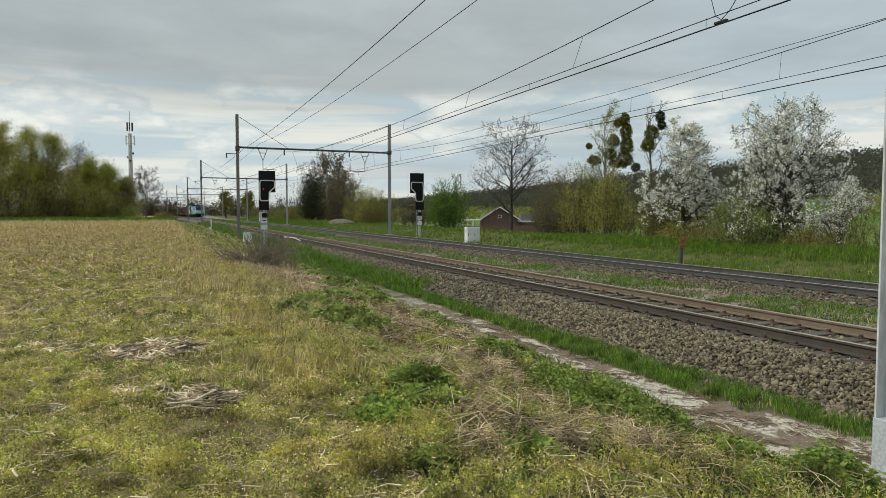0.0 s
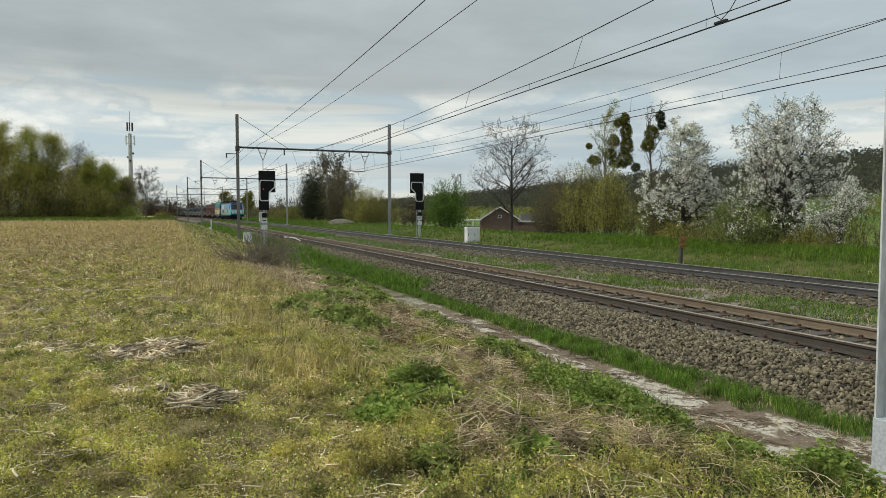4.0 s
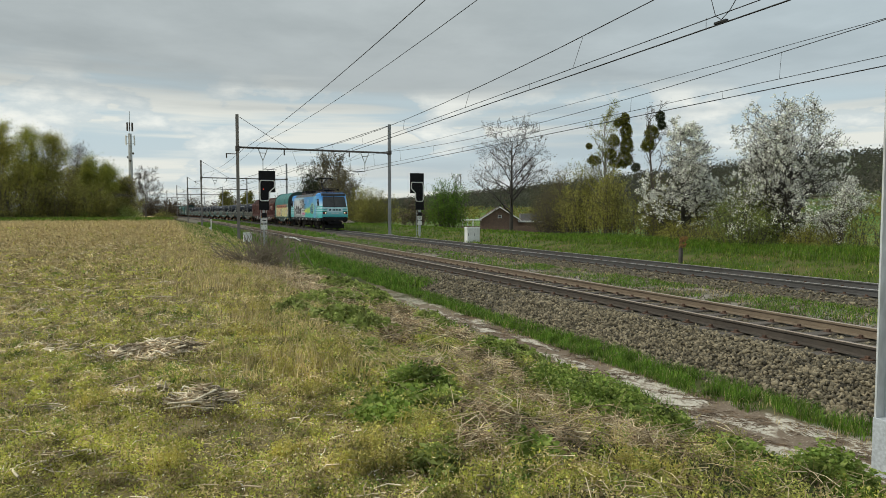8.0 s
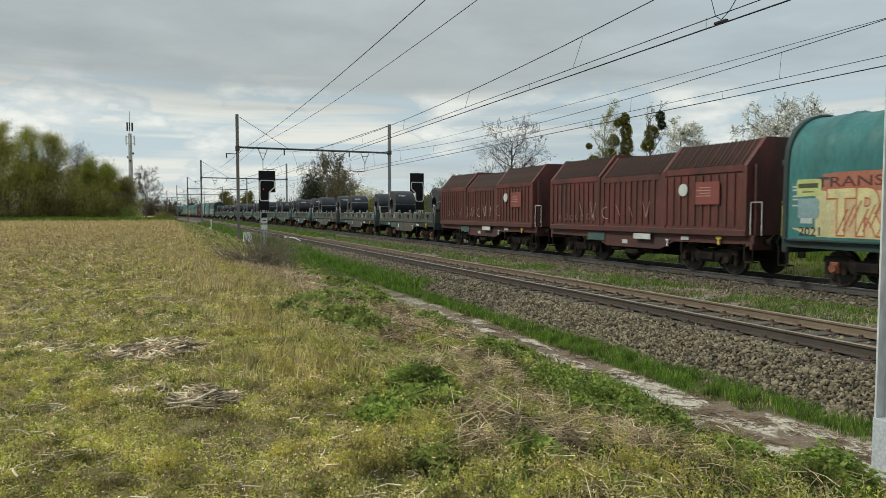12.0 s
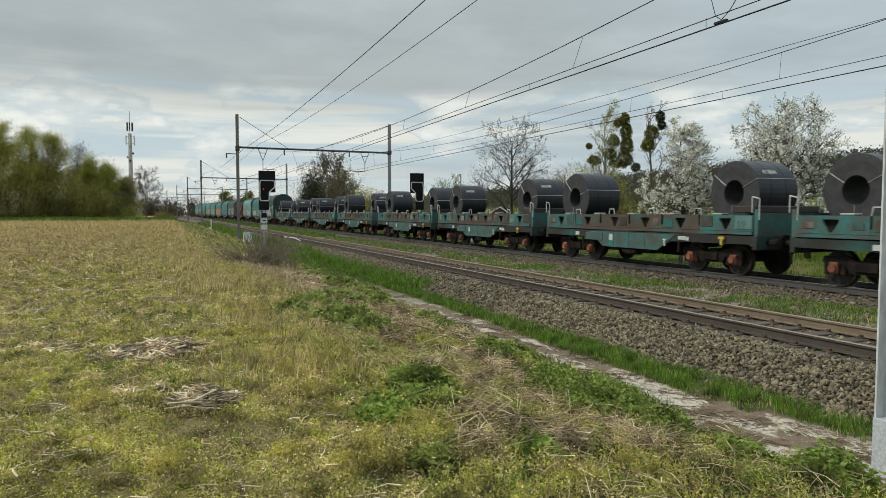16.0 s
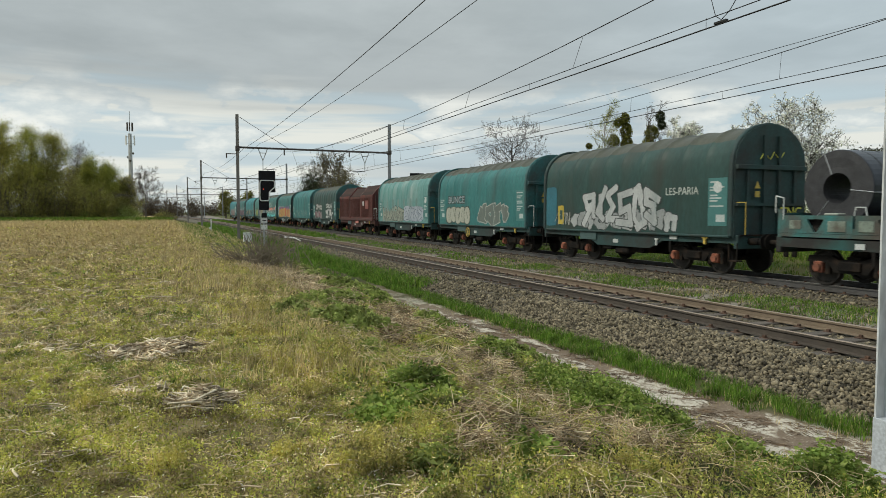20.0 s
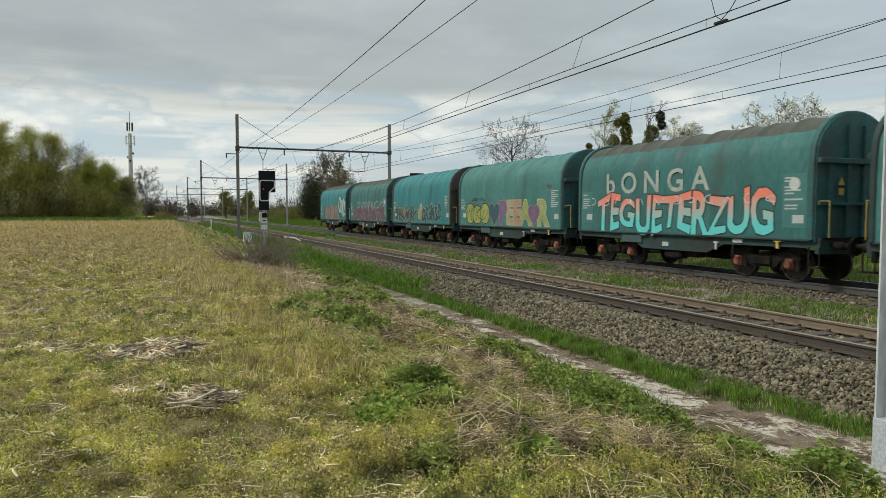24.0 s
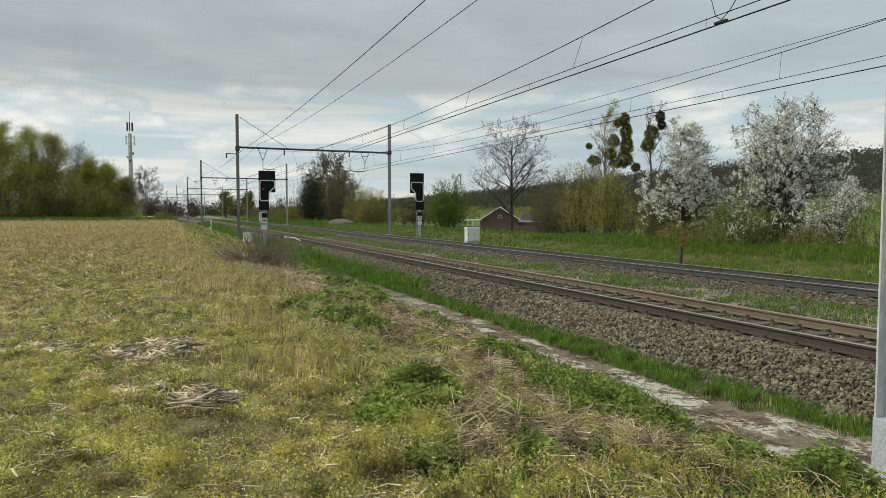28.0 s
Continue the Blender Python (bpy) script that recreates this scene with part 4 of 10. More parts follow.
def data_panels(w, hl, seed=0):
    """Painted panels with lines of small white lettering near both ends."""
    ink = paint((0.42, 0.47, 0.46))
    for s in (-1, 1):
        y = s * (hl - 0.5)
        z0, z1 = (1.5, 2.95) if s < 0 else (1.5, 2.7)
        p = part("data_panel", boxes((-1.4545, -1.449, y - 0.38, y + 0.38, z0, z1)), paint((0.055, 0.175, 0.17)), w, "painted panel with small lettering")
        rnd = random.Random(seed * 7 + s)
        rows = []
        z = z1 - 0.12
        while z > z0 + 0.5:
            rows.append((-1.4562, -1.4545, y + 0.3 - rnd.uniform(0.25, 0.58), y + 0.31, z - 0.022, z + 0.022))
            z -= rnd.choice((0.085, 0.085, 0.16))
        for k, r in enumerate(rows):
            part("lettering_bar", boxes(r), ink, p)
        part("lettering_bar", boxes((-1.4562, -1.4545, y - 0.3, y + 0.05, z0 + 0.12, z0 + 0.34)), ink, p)
        if s < 0 and seed % 2 == 0:
            bm = bmesh.new()
            rod(bm, (-1.4575, y, z1 - 0.28), (-1.4545, y, z1 - 0.28), 0.17, 18)
            part("round_sign", bm, PLATE, p, "round white warning disc")


def hood_wagon(t0, t1, tm, label, top=None, fm=F_TEAL, seed=0, ends=None):
    w, half = vehicle("hood_wagon", t0, t1, label, "freight wagon", "freight wagons of the train")
    hl = half - 0.82
    add_underframe(w, half, F_DARK if fm is F_TEAL else fm)
    for s in (-1, 1):
        add_bogie(w, s * 3.42)
    add_buffers(w, half)
    part("hood", hood_mesh(hl, tm, top, 10, seed), None, w, "tarpaulin hood stretched over hoops")
    ew = ends or fm
    for s in (-1, 1):
        part("end_wall", kit("end_wall" + ew.name, lambda: end_wall_mesh(ew)), None, w, "", pose(0, s * (hl + 0.1), 0, 0, 0, 0 if s < 0 else 180))
        m = pose(0, s * (hl + 0.1), 0, 0, 0, 0 if s < 0 else 180)
        for x in (-0.95, -0.3, 0.3, 0.95):
            part("end_post", kit("end_post%d" % (abs(x) > 0.5) + ew.name, lambda: bm_mesh("end_post", boxes((-0.05, 0.05, -0.1, -0.03, 1.2, 3.17 if abs(x) > 0.5 else 4.2)), ew)), None, w, "", m @ pose(x, 0, 0))
        part("end_beam", kit("end_beam" + ew.name, lambda: bm_mesh("end_beam", boxes((-1.4, 1.4, -0.13, -0.03, 3.18, 3.32), bevel=0.01), ew)), None, w, "", m)
        part("end_beam", kit("end_rail" + ew.name, lambda: bm_mesh("end_beam", boxes((-1.38, 1.38, -0.12, -0.03, 2.1, 2.18)), ew)), None, w, "", m)
        part("end_bow", kit("end_bow" + ew.name, lambda: hoop_mesh(ew)), None, w, "", pose(0, s * (hl + 0.02), 0))
        part("end_platform", boxes((-1.3, 1.3, s * (half - 0.72) - 0.16, s * (half - 0.72) + 0.16, 1.2, 1.25)), M_DARKGEAR, w)
    # the rails' dark colour stands for the shade band below the hood edge
    part("side_rail", boxes((-1.47, -1.38, -hl, hl, 1.14, 1.22), bevel=0.02), F_DARK, w, "lower side rail of the hood")
    part("side_rail", boxes((1.38, 1.47, -hl, hl, 1.14, 1.22), bevel=0.02), F_DARK, w, "lower side rail of the hood")
    data_panels(w, hl, seed)
    add_steps(w, half, M_WHITE if seed in (3, 7, 12) else M_YELLOW)
    tri = bmesh.new()
    prism(tri, [(-0.72, 2.62), (-0.5, 2.62), (-0.61, 2.84)], "y", -hl - 0.215, -hl - 0.205)
    part("warning_triangle", tri, M_YELLOW, w, "small yellow warning triangle")
    part("warning_mark", boxes((-0.7, -0.52, -hl - 0.215, -hl - 0.205, 2.36, 2.54)), M_YELLOW, w)
    if seed in (3, 6, 10):
        bm = bmesh.new()
        for i in range(16):
            a, b = TAU * i / 16, TAU * (i + 1) / 16
            rod(bm, (-1.42, 1.2 + 0.24 * math.cos(a), 0.82 + 0.24 * math.sin(a)), (-1.42, 1.2 + 0.24 * math.cos(b), 0.82 + 0.24 * math.sin(b)), 0.02, 5)
        for i in range(4):
            a = TAU * i / 8
            rod(bm, (-1.42, 1.2 + 0.24 * math.cos(a), 0.82 + 0.24 * math.sin(a)), (-1.42, 1.2 - 0.24 * math.cos(a), 0.82 - 0.24 * math.sin(a)), 0.012, 5)
        part("hand_wheel", bm, M_YELLOW if seed != 6 else M_WHITE, w, "hand brake wheel")
    return w, half, hl


def add_rib_hood(w, y0, y1, k, fm):
    """Telescopic steel hood section with pressed ribs and a chamfered roof."""
    W = 1.44 * k
    out = [(-W, 1.22), (-W, 3.22 * k), (-W + 0.72, 4.06 * k), (W - 0.72, 4.06 * k), (W, 3.22 * k), (W, 1.22)]
    bm = bmesh.new()
    prism(bm, out, "y", y0, y1)
    hood = part("hood_section", bm_mesh("hood_section", bm, fm), None, w, "ribbed brown steel hood section")
    n = int((y1 - y0) / 0.3)
    for s in (-1, 1):
        def side_rib():
            return bm_mesh("side_rib", boxes((s * (W + 0.018) - 0.022, s * (W + 0.018) + 0.022, -0.05, 0.05, 1.5, 3.05)), fm)

        def roof_rib():
            return bm_mesh("roof_rib", rods([((s * (W - 0.03), 0, 3.30 * k), (s * (W - 0.70), 0, 4.06 * k))], 0.04, 4), T_BROWN_ROOF)

        for i in range(n):
            y = y0 + (i + 0.5) * (y1 - y0) / n
            part("side_rib", kit("side_rib%d%.3f" % (s, k), side_rib), None, hood, "", pose(0, y, 0))
            part("roof_rib", kit("roof_rib%d%.3f" % (s, k), roof_rib), None, hood, "", pose(0, y, 0))
            if i < n - 1:
                part("roof_rib", kit("roof_rib%d%.3f" % (s, k), roof_rib), None, hood, "", pose(0, y + 0.15, 0))
        part("eave_lip", boxes((s * (W + 0.012) - 0.03, s * (W + 0.012) + 0.03, y0 + 0.14, y1 - 0.14, 3.10 * k, 3.30 * k)), fm, hood)
    big = [(x * 1.03, 1.22 + (z - 1.22) * 1.018) for x, z in out]
    for y in (y0 + 0.06, y1 - 0.06):
        bm = bmesh.new()
        prism(bm, big, "y", y - 0.07, y + 0.07)
        part("end_band", bm, fm, hood)


def steel_hood_wagon(t0, t1, label, seed):
    w, half = vehicle("steel_hood_wagon", t0, t1, label, "freight wagon", "freight wagons of the train")
    hl = half - 0.78
    add_underframe(w, half, F_BROWN)
    for s in (-1, 1):
        add_bogie(w, s * 3.42, dark=seed < 3)
    add_buffers(w, half)
    cut = hl * 0.33
    add_rib_hood(w, -hl, -cut - 0.02, 1.0, T_BROWN)
    add_rib_hood(w, -cut, cut, 0.972, T_BROWN)
    add_rib_hood(w, cut + 0.02, hl, 1.0, T_BROWN)
    for s in (-1, 1):
        part("end_platform", boxes((-1.3, 1.3, s * (half - 0.7) - 0.16, s * (half - 0.7) + 0.16, 1.2, 1.25)), M_DARKGEAR, w)
        for x in (-1.175, 1.175):
            part("end_post", boxes((x - 0.075, x + 0.075, s * (hl + 0.1) - 0.05, s * (hl + 0.1) + 0.05, 1.2, 3.3)), F_BROWN, w)
    for s in (-1, 1):
        part("side_rail", boxes((s * 1.46 - 0.05, s * 1.46 + 0.05, -hl, hl, 1.2, 1.4), bevel=0.02), F_BROWN, w)
    rnd = random.Random(seed)
    p = part("data_panel", boxes((-1.512, -1.49, -hl + 1.0, -hl + 2.0, 2.15, 2.85)), paint((0.20, 0.055, 0.045)), w, "faded red lettered panel")
    for i in range(4):
        part("lettering_bar", boxes((-1.515, -1.512, -hl + 1.35, -hl + 1.95 - 0.12 * (i % 2), 2.40 + 0.085 * i, 2.425 + 0.085 * i)), paint((0.42, 0.26, 0.22)), p, "line of pale lettering")
    part("sign_disc", rods([((-1.515, -hl + 2.55, 2.62), (-1.485, -hl + 2.55, 2.62))], 0.2, 20), PLATE, w, "round white sign")
    part("data_panel", boxes((-1.5, -1.46, hl - 1.9, hl - 1.4, 1.24, 1.38)), PLATE, w)
    part("data_panel", boxes((-1.5, -1.46, -1.2, -0.3, 0.98, 1.17)), paint((0.62, 0.22, 0.18)) if seed == 3 else PLATE, w)
    add_steps(w, half, M_WHITE)
    return w, half, hl


def coil_mesh(R=0.95, width=1.56):
    bm = bmesh.new()
    n = 44
    prof = [(-width / 2, 0.38), (-width / 2 + 0.008, R * 0.55), (-width / 2, R * 0.8), (-width / 2 + 0.01, R - 0.015), (-width / 2 + 0.03, R), (0, R + 0.004), (width / 2 - 0.03, R), (width / 2, R - 0.02), (width / 2, 0.38), (-width / 2, 0.38)]
    rings = [[bm.verts.new((x, q * math.cos(a), q * math.sin(a))) for x, q in prof] for a in (TAU * i / n for i in range(n))]
    for i in range(n):
        a, b = rings[i], rings[(i + 1) % n]
        for k in range(len(prof) - 1):
            f = bm.faces.new((a[k], a[k + 1], b[k + 1], b[k]))
            f.material_index = 1 if k in (0, 1, 2, 7, 8) else 0
    bmesh.ops.recalc_face_normals(bm, faces=bm.faces[:])
    return bm_mesh("coil", bm, [COIL_STEEL, COIL_FACE], False)


def strap_mesh(R=0.95, width=1.56):
    """Flat steel strapping through the eye."""
    bm = bmesh.new()
    for ang in (40, 160, 280):
        c, s = math.cos(radians(ang)), math.sin(radians(ang))
        w = width / 2 + 0.006
        for x in (-w, w):
            rod(bm, (x, 0.37 * c, 0.37 * s), (x, (R + 0.006) * c, (R + 0.006) * s), 0.012, 4)
        rod(bm, (-w, (R + 0.006) * c, (R + 0.006) * s), (w, (R + 0.006) * c, (R + 0.006) * s), 0.012, 4)
    return bm_mesh("strap", bm, M_GALV)


def hoopstrap_mesh(R=0.95):
    bm = bmesh.new()
    n = 30
    for x in (-0.3, 0.3):
        v = []
        for i in range(n):
            a = TAU * i / n
            v.append([bm.verts.new((x + dx, (R + dr) * math.cos(a), (R + dr) * math.sin(a))) for dx, dr in ((-0.02, 0.0), (-0.02, 0.009), (0.02, 0.009), (0.02, 0.0))])
        for i in range(n):
            for k in range(3):
                bm.faces.new((v[i][k], v[i][k + 1], v[(i + 1) % n][k + 1], v[(i + 1) % n][k]))
    return bm_mesh("strap", bm, mat("dark_strap", (0.02, 0.02, 0.022), (0.03, 0.03, 0.032), 3, 0.5, 0.5))


def coil_thing(offset, seed, R=0.95):
    c = empty("steel_coil")
    tagged(c, "dark grey rolled steel coil lying in a wagon cradle", "steel coil", "coils on the train")
    rnd = random.Random(seed)
    rz = rnd.uniform(0, 360)
    part("coil_body", kit("coil", coil_mesh), None, c, "", pose(0, 0, 0, rz), )
    part("strap", kit("strap", strap_mesh), None, c, "thin steel strap", pose(0, 0, 0, rnd.uniform(-30, 30)))
    part("strap", kit("hstrap", hoopstrap_mesh), None, c, "thin steel strap")
    if seed % 3 != 2:
        num = ("41864", "36298", "35033")[seed // 3 % 3]
        part("marking", kit("mark" + num, lambda: letters(num, 0.22, 0.001, paint((0.5, 0.5, 0.48)), 0.004)), None, c, "chalked coil number", pose(-0.2, -0.959 * math.cos(radians(38)), 0.959 * math.sin(radians(38)), 52))
    s = 1.03 + rnd.uniform(-0.05, 0.03)
    c.scale = (1, s, s)
    MOVERS.append((c, offset, TRACK_B + rnd.uniform(-0.06, 0.06), 1.53 + 0.95 * s))


def cradle_mesh(half, y0, y1, n, fm, s=-1):
    """Saddle side plates with inverted triangular cut-outs, on both flanks."""
    bm = bmesh.new()
    pitch = (y1 - y0) / n
    for u, v in ((s * 1.3 - 0.035, s * 1.3 + 0.035),):
        for i in range(n):
            a = y0 + i * pitch
            c, z = a + pitch * 0.5, a + pitch
            g = 0.055 if n > 1 else 0.0
            prism(bm, [(a, 1.36), (a, 1.5), (a + g, 1.5), (a + g, 1.83), (c - 0.01, 1.83), (c - 0.01, 1.73), (c - 0.235, 1.73), (c - 0.22, 1.66), (c - 0.05, 1.40), (c - 0.01, 1.40), (c - 0.01, 1.36)], "x", u, v)
            prism(bm, [(c + 0.01, 1.36), (c + 0.01, 1.40), (c + 0.05, 1.40), (c + 0.22, 1.66), (c + 0.235, 1.73), (c + 0.01, 1.73), (c + 0.01, 1.83), (z - g, 1.83), (z - g, 1.5), (z, 1.5), (z, 1.36)], "x", u, v)
            box(bm, u + 0.005, v - 0.005, c - 0.012, c + 0.012, 1.36, 1.395)
            box(bm, u + 0.005, v - 0.005, c - 0.012, c + 0.012, 1.74, 1.825)
        box(bm, u - 0.05, v + 0.05, y0, y1, 1.26, 1.352)
    return bm_mesh("cradle_side", bm, fm)


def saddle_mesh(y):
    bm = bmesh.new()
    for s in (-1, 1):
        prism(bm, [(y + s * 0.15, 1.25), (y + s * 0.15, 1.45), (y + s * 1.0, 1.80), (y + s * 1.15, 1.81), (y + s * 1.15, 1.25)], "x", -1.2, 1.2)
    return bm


def belly_mesh():
    bm = bmesh.new()
    prism(bm, [(-2.45, 1.18), (-1.55, 0.62), (1.55, 0.62), (2.45, 1.18)], "x", -1.372, -1.353)
    for y in (-0.9, 0.0, 0.9):
        box(bm, -1.385, -1.373, y - 0.025, y + 0.025, 0.66, 1.16)
    return bm


def coil_wagon(t0, t1, fm, label, seed, coils=(-1, 1)):
    w, half = vehicle("coil_wagon", t0, t1, label, "freight wagon", "coil wagons of the train")
    add_underframe(w, half, F_GRIME)
    for s in (-1, 1):
        add_bogie(w, s * (half - 2.62))
    add_buffers(w, half)
    top = F_CRADLE if fm is F_WORN else fm
    e = half - 0.75
    for f in (-1, 1):
        part("cradle_side", kit("cradle%d" % f + top.name, lambda: cradle_mesh(half, -e + 2.1, e - 2.1, 4, top, f)), None, w, "dirty side plate with triangular cut-outs")
        for s in (-1, 1):
            part("cradle_end", kit("cradle_end%d%d" % (s, f) + fm.name, lambda: cradle_mesh(half, *sorted((s * (e - 2.09), s * e)), 1, fm, f)), None, w, "painted end plate with a triangular cut-out")
    part("belly_plate", belly_mesh(), fm, w, "painted trapezoid belly plate")
    rnd = random.Random(seed)
    side_paint = [mat("scuffed_%d" % i, c, tuple(v * 0.6 for v in c), 2.5, 0.75, fine=0.3, stain=q, stain_scale=2.2, stain_amount=0.8) for i, (c, q) in enumerate((((0.22, 0.27, 0.225), (0.07, 0.05, 0.038)), ((0.025, 0.13, 0.13), (0.06, 0.04, 0.03)), ((0.075, 0.048, 0.036), (0.03, 0.11, 0.105)), ((0.028, 0.026, 0.024), (0.06, 0.04, 0.03)), ((0.10, 0.066, 0.05), (0.16, 0.17, 0.14))))]
    # saddle colour is darkened to carry the shade behind the cut-outs
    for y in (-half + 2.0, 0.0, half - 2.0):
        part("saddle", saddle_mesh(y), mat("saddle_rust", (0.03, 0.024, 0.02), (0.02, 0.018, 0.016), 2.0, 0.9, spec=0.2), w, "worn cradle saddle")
    # added plate, near-black to stand for shade within the cradle
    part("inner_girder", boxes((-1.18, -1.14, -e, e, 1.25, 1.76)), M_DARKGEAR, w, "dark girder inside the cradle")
    pitch = (2 * e - 4.2) / 4
    for y in [-e + 2.1 + pitch * i + d for i in range(5) for d in (-0.32, 0.3)] + [-e + 0.42, -e + 1.65, e - 0.42, e - 1.65]:
        if rnd.random() < 0.22:
            continue
        k = rnd.randrange(5)
        part("side_patch", boxes((-1.352, -1.336, y - rnd.uniform(0.12, 0.27), y + rnd.uniform(0.12, 0.27), 1.4 + rnd.uniform(0, 0.1), 1.64 + rnd.uniform(0, 0.18)), bevel=0.006), side_paint[k], w)
    for i in range(5):
        y = -half + 2.2 + i * (2 * half - 4.4) / 4
        part("wear_pad", boxes((-1.29, -1.0, y - 0.2, y + 0.2, 1.825, 1.89), bevel=0.02), paint((0.31, 0.33, 0.29)), w, "pale wear pad on the cradle edge")
    for i in range(4):
        y = -half + 3.0 + i * (2 * half - 6.0) / 3
        part("edge_hoop", rods([((-1.28, y - 0.17, 1.82), (-1.28, y - 0.13, 2.03)), ((-1.28, y - 0.13, 2.03), (-1.28, y + 0.13, 2.03)), ((-1.28, y + 0.13, 2.03), (-1.28, y + 0.17, 1.82))], 0.017, 5), PLATE, w, "pale bent hoop on the cradle edge")
    part("end_panel", boxes((-1.352, -1.337, -half + 0.78, -half + 1.4, 1.42, 1.8)), paint((0.10, 0.20, 0.195) if seed % 2 else (0.05, 0.032, 0.025)), w, "repainted end panel")
    part("end_cover", boxes((-1.31, 1.31, -half + 0.72, -half + 1.5, 1.9, 2.1), bevel=0.02), paint((0.035, 0.024, 0.02)), w, "dark brown end cover")
    for s in (-1, 1):
        y = s * (half - 0.68)
        part("end_wall", boxes((-1.3, 1.3, y - 0.05, y + 0.05, 1.2, 1.9), (-1.3, -1.2, y - 0.07, y + 0.07, 1.2, 2.0), (1.2, 1.3, y - 0.07, y + 0.07, 1.2, 2.0)), fm, w)
        for x in (-1.32, 1.32):
            part("grab_rail", rods([((x, y - 0.13, 1.7), (x, y - 0.13, 2.3)), ((x, y - 0.13, 2.3), (x, y + 0.13, 2.36)), ((x, y + 0.13, 2.36), (x, y + 0.13, 1.9))], 0.018), PLATE, w, "pale grab rail")
    part("data_panel", boxes((-1.372, -1.338, -half + 3.3, -half + 3.6, 1.0, 1.12)), PLATE, w, "lettered data panel")
    part("data_panel", boxes((-1.376, -1.338, 0.9, 1.15, 0.86, 1.1)), PLATE, w, "lettered data panel")
    part("data_panel", boxes((-1.372, -1.338, half - 3.2, half - 2.95, 1.0, 1.14)), PLATE, w, "lettered data panel")
    mid = (behind(t0) + behind(t1)) / 2 + LAG[-1]
    for k, s in enumerate(coils):
        coil_thing(mid + s * (half - 2.0), seed * 2 + k)
    return w, half


def fade_paint(lo, hi, z0, z1):
    """Sprayed colour that fades upward across the letters."""
    name = "fade_%d_%d_%d" % tuple(int(v * 99) for v in (*lo[:2], hi[0]))
    if name in MATS:
        return MATS[name]
    m = bpy.data.materials.new(name)
    m.use_nodes = True
    nt = m.node_tree
    N, L = nt.nodes.new, nt.links.new
    tc, sp, r, x = N("ShaderNodeTexCoord"), N("ShaderNodeSeparateXYZ"), N("ShaderNodeMapRange"), N("ShaderNodeMix")
    nz = N("ShaderNodeTexNoise")
    nz.inputs["Scale"].default_value = 2.5
    ad = N("ShaderNodeMath")
    ad.operation = "MULTIPLY_ADD"
    L(tc.outputs["Object"], sp.inputs[0])
    L(tc.outputs["Object"], nz.inputs["Vector"])
    L(nz.outputs[0], ad.inputs[0])
    ad.inputs[1].default_value = 0.7
    L(sp.outputs[1], ad.inputs[2])
    L(ad.outputs[0], r.inputs[0])
    r.inputs[1].default_value, r.inputs[2].default_value = z0 + 0.35, z1 + 0.35
    x.data_type = "RGBA"
    L(r.outputs[0], x.inputs[0])
    x.inputs[6].default_value, x.inputs[7].default_value = (*lo, 1), (*hi, 1)
    b = nt.nodes["Principled BSDF"]
    b.inputs["Roughness"].default_value = 0.55
    L(x.outputs[2], b.inputs["Base Color"])
    MATS[name] = m
    return m


def graffiti(w, text, y, z, size, fill, edge, squeeze=1.0, x=-1.4555, bold=0.03, warp=0.0, hi=None):
    """Sprayed letters on the flank: a dark outline with a coloured fill on it."""
    def bend(me):
        if warp:
            co = np.empty(len(me.vertices) * 3, dtype=np.float32)
            me.vertices.foreach_get("co", co)
            c = co.reshape(-1, 3)
            X, Y = c[:, 0].copy(), c[:, 1].copy()
            c[:, 1] = Y * (1 + 0.18 * np.sin(X * 2.1 + len(text))) + warp * 0.10 * np.sin(X * 1.5 + 1.0)
            c[:, 0] = X + warp * (0.12 * Y + 0.06 * np.sin(Y * 5.0 + X * 2.0))
            me.vertices.foreach_set("co", co)
        return me

    flat = Matrix.Diagonal((squeeze, 1, 1, 1))
    if edge:
        part("graffiti", bend(letters(text, size, 0.001, spray(edge), bold + 0.04)), None, w, "sprayed graffiti outline", on_side(y, z, x) @ flat)
        x -= 0.0025
    col = fade_paint(fill, hi, -size * 0.12, size * 0.38) if hi else spray(fill)
    part("graffiti", bend(letters(text, size, 0.001, col, bold)), None, w, "sprayed graffiti lettering", on_side(y, z, x) @ flat)


STROKES = (
    (((0, 0), (0.45, 1), (1, 0)), ((0.2, 0.4), (0.8, 0.45))),
    (((0, 0), (0, 1), (0.9, 0.85), (0.75, 0.5), (0.1, 0.45), (1, 0)),),
    (((1, 0.95), (0.1, 0.9), (0.1, 0.55), (0.9, 0.45), (0.9, 0.05), (0, 0)),),
    (((0, 0), (0.1, 1)), ((1, 1), (0.1, 0.5), (1, 0))),
    (((0, 0), (0.1, 1), (0.5, 0.3), (0.9, 1), (1, 0)),),
    (((0.1, 0.1), (0, 0.8), (0.5, 1), (1, 0.8), (0.9, 0.1), (0.4, 0), (0.1, 0.1)),),
    (((0, 1), (1, 0.9)), ((0.5, 1), (0.45, 0))),
    (((1, 0.9), (0.1, 1), (0, 0), (1, 0.1)), ((0.05, 0.5), (0.8, 0.5))))


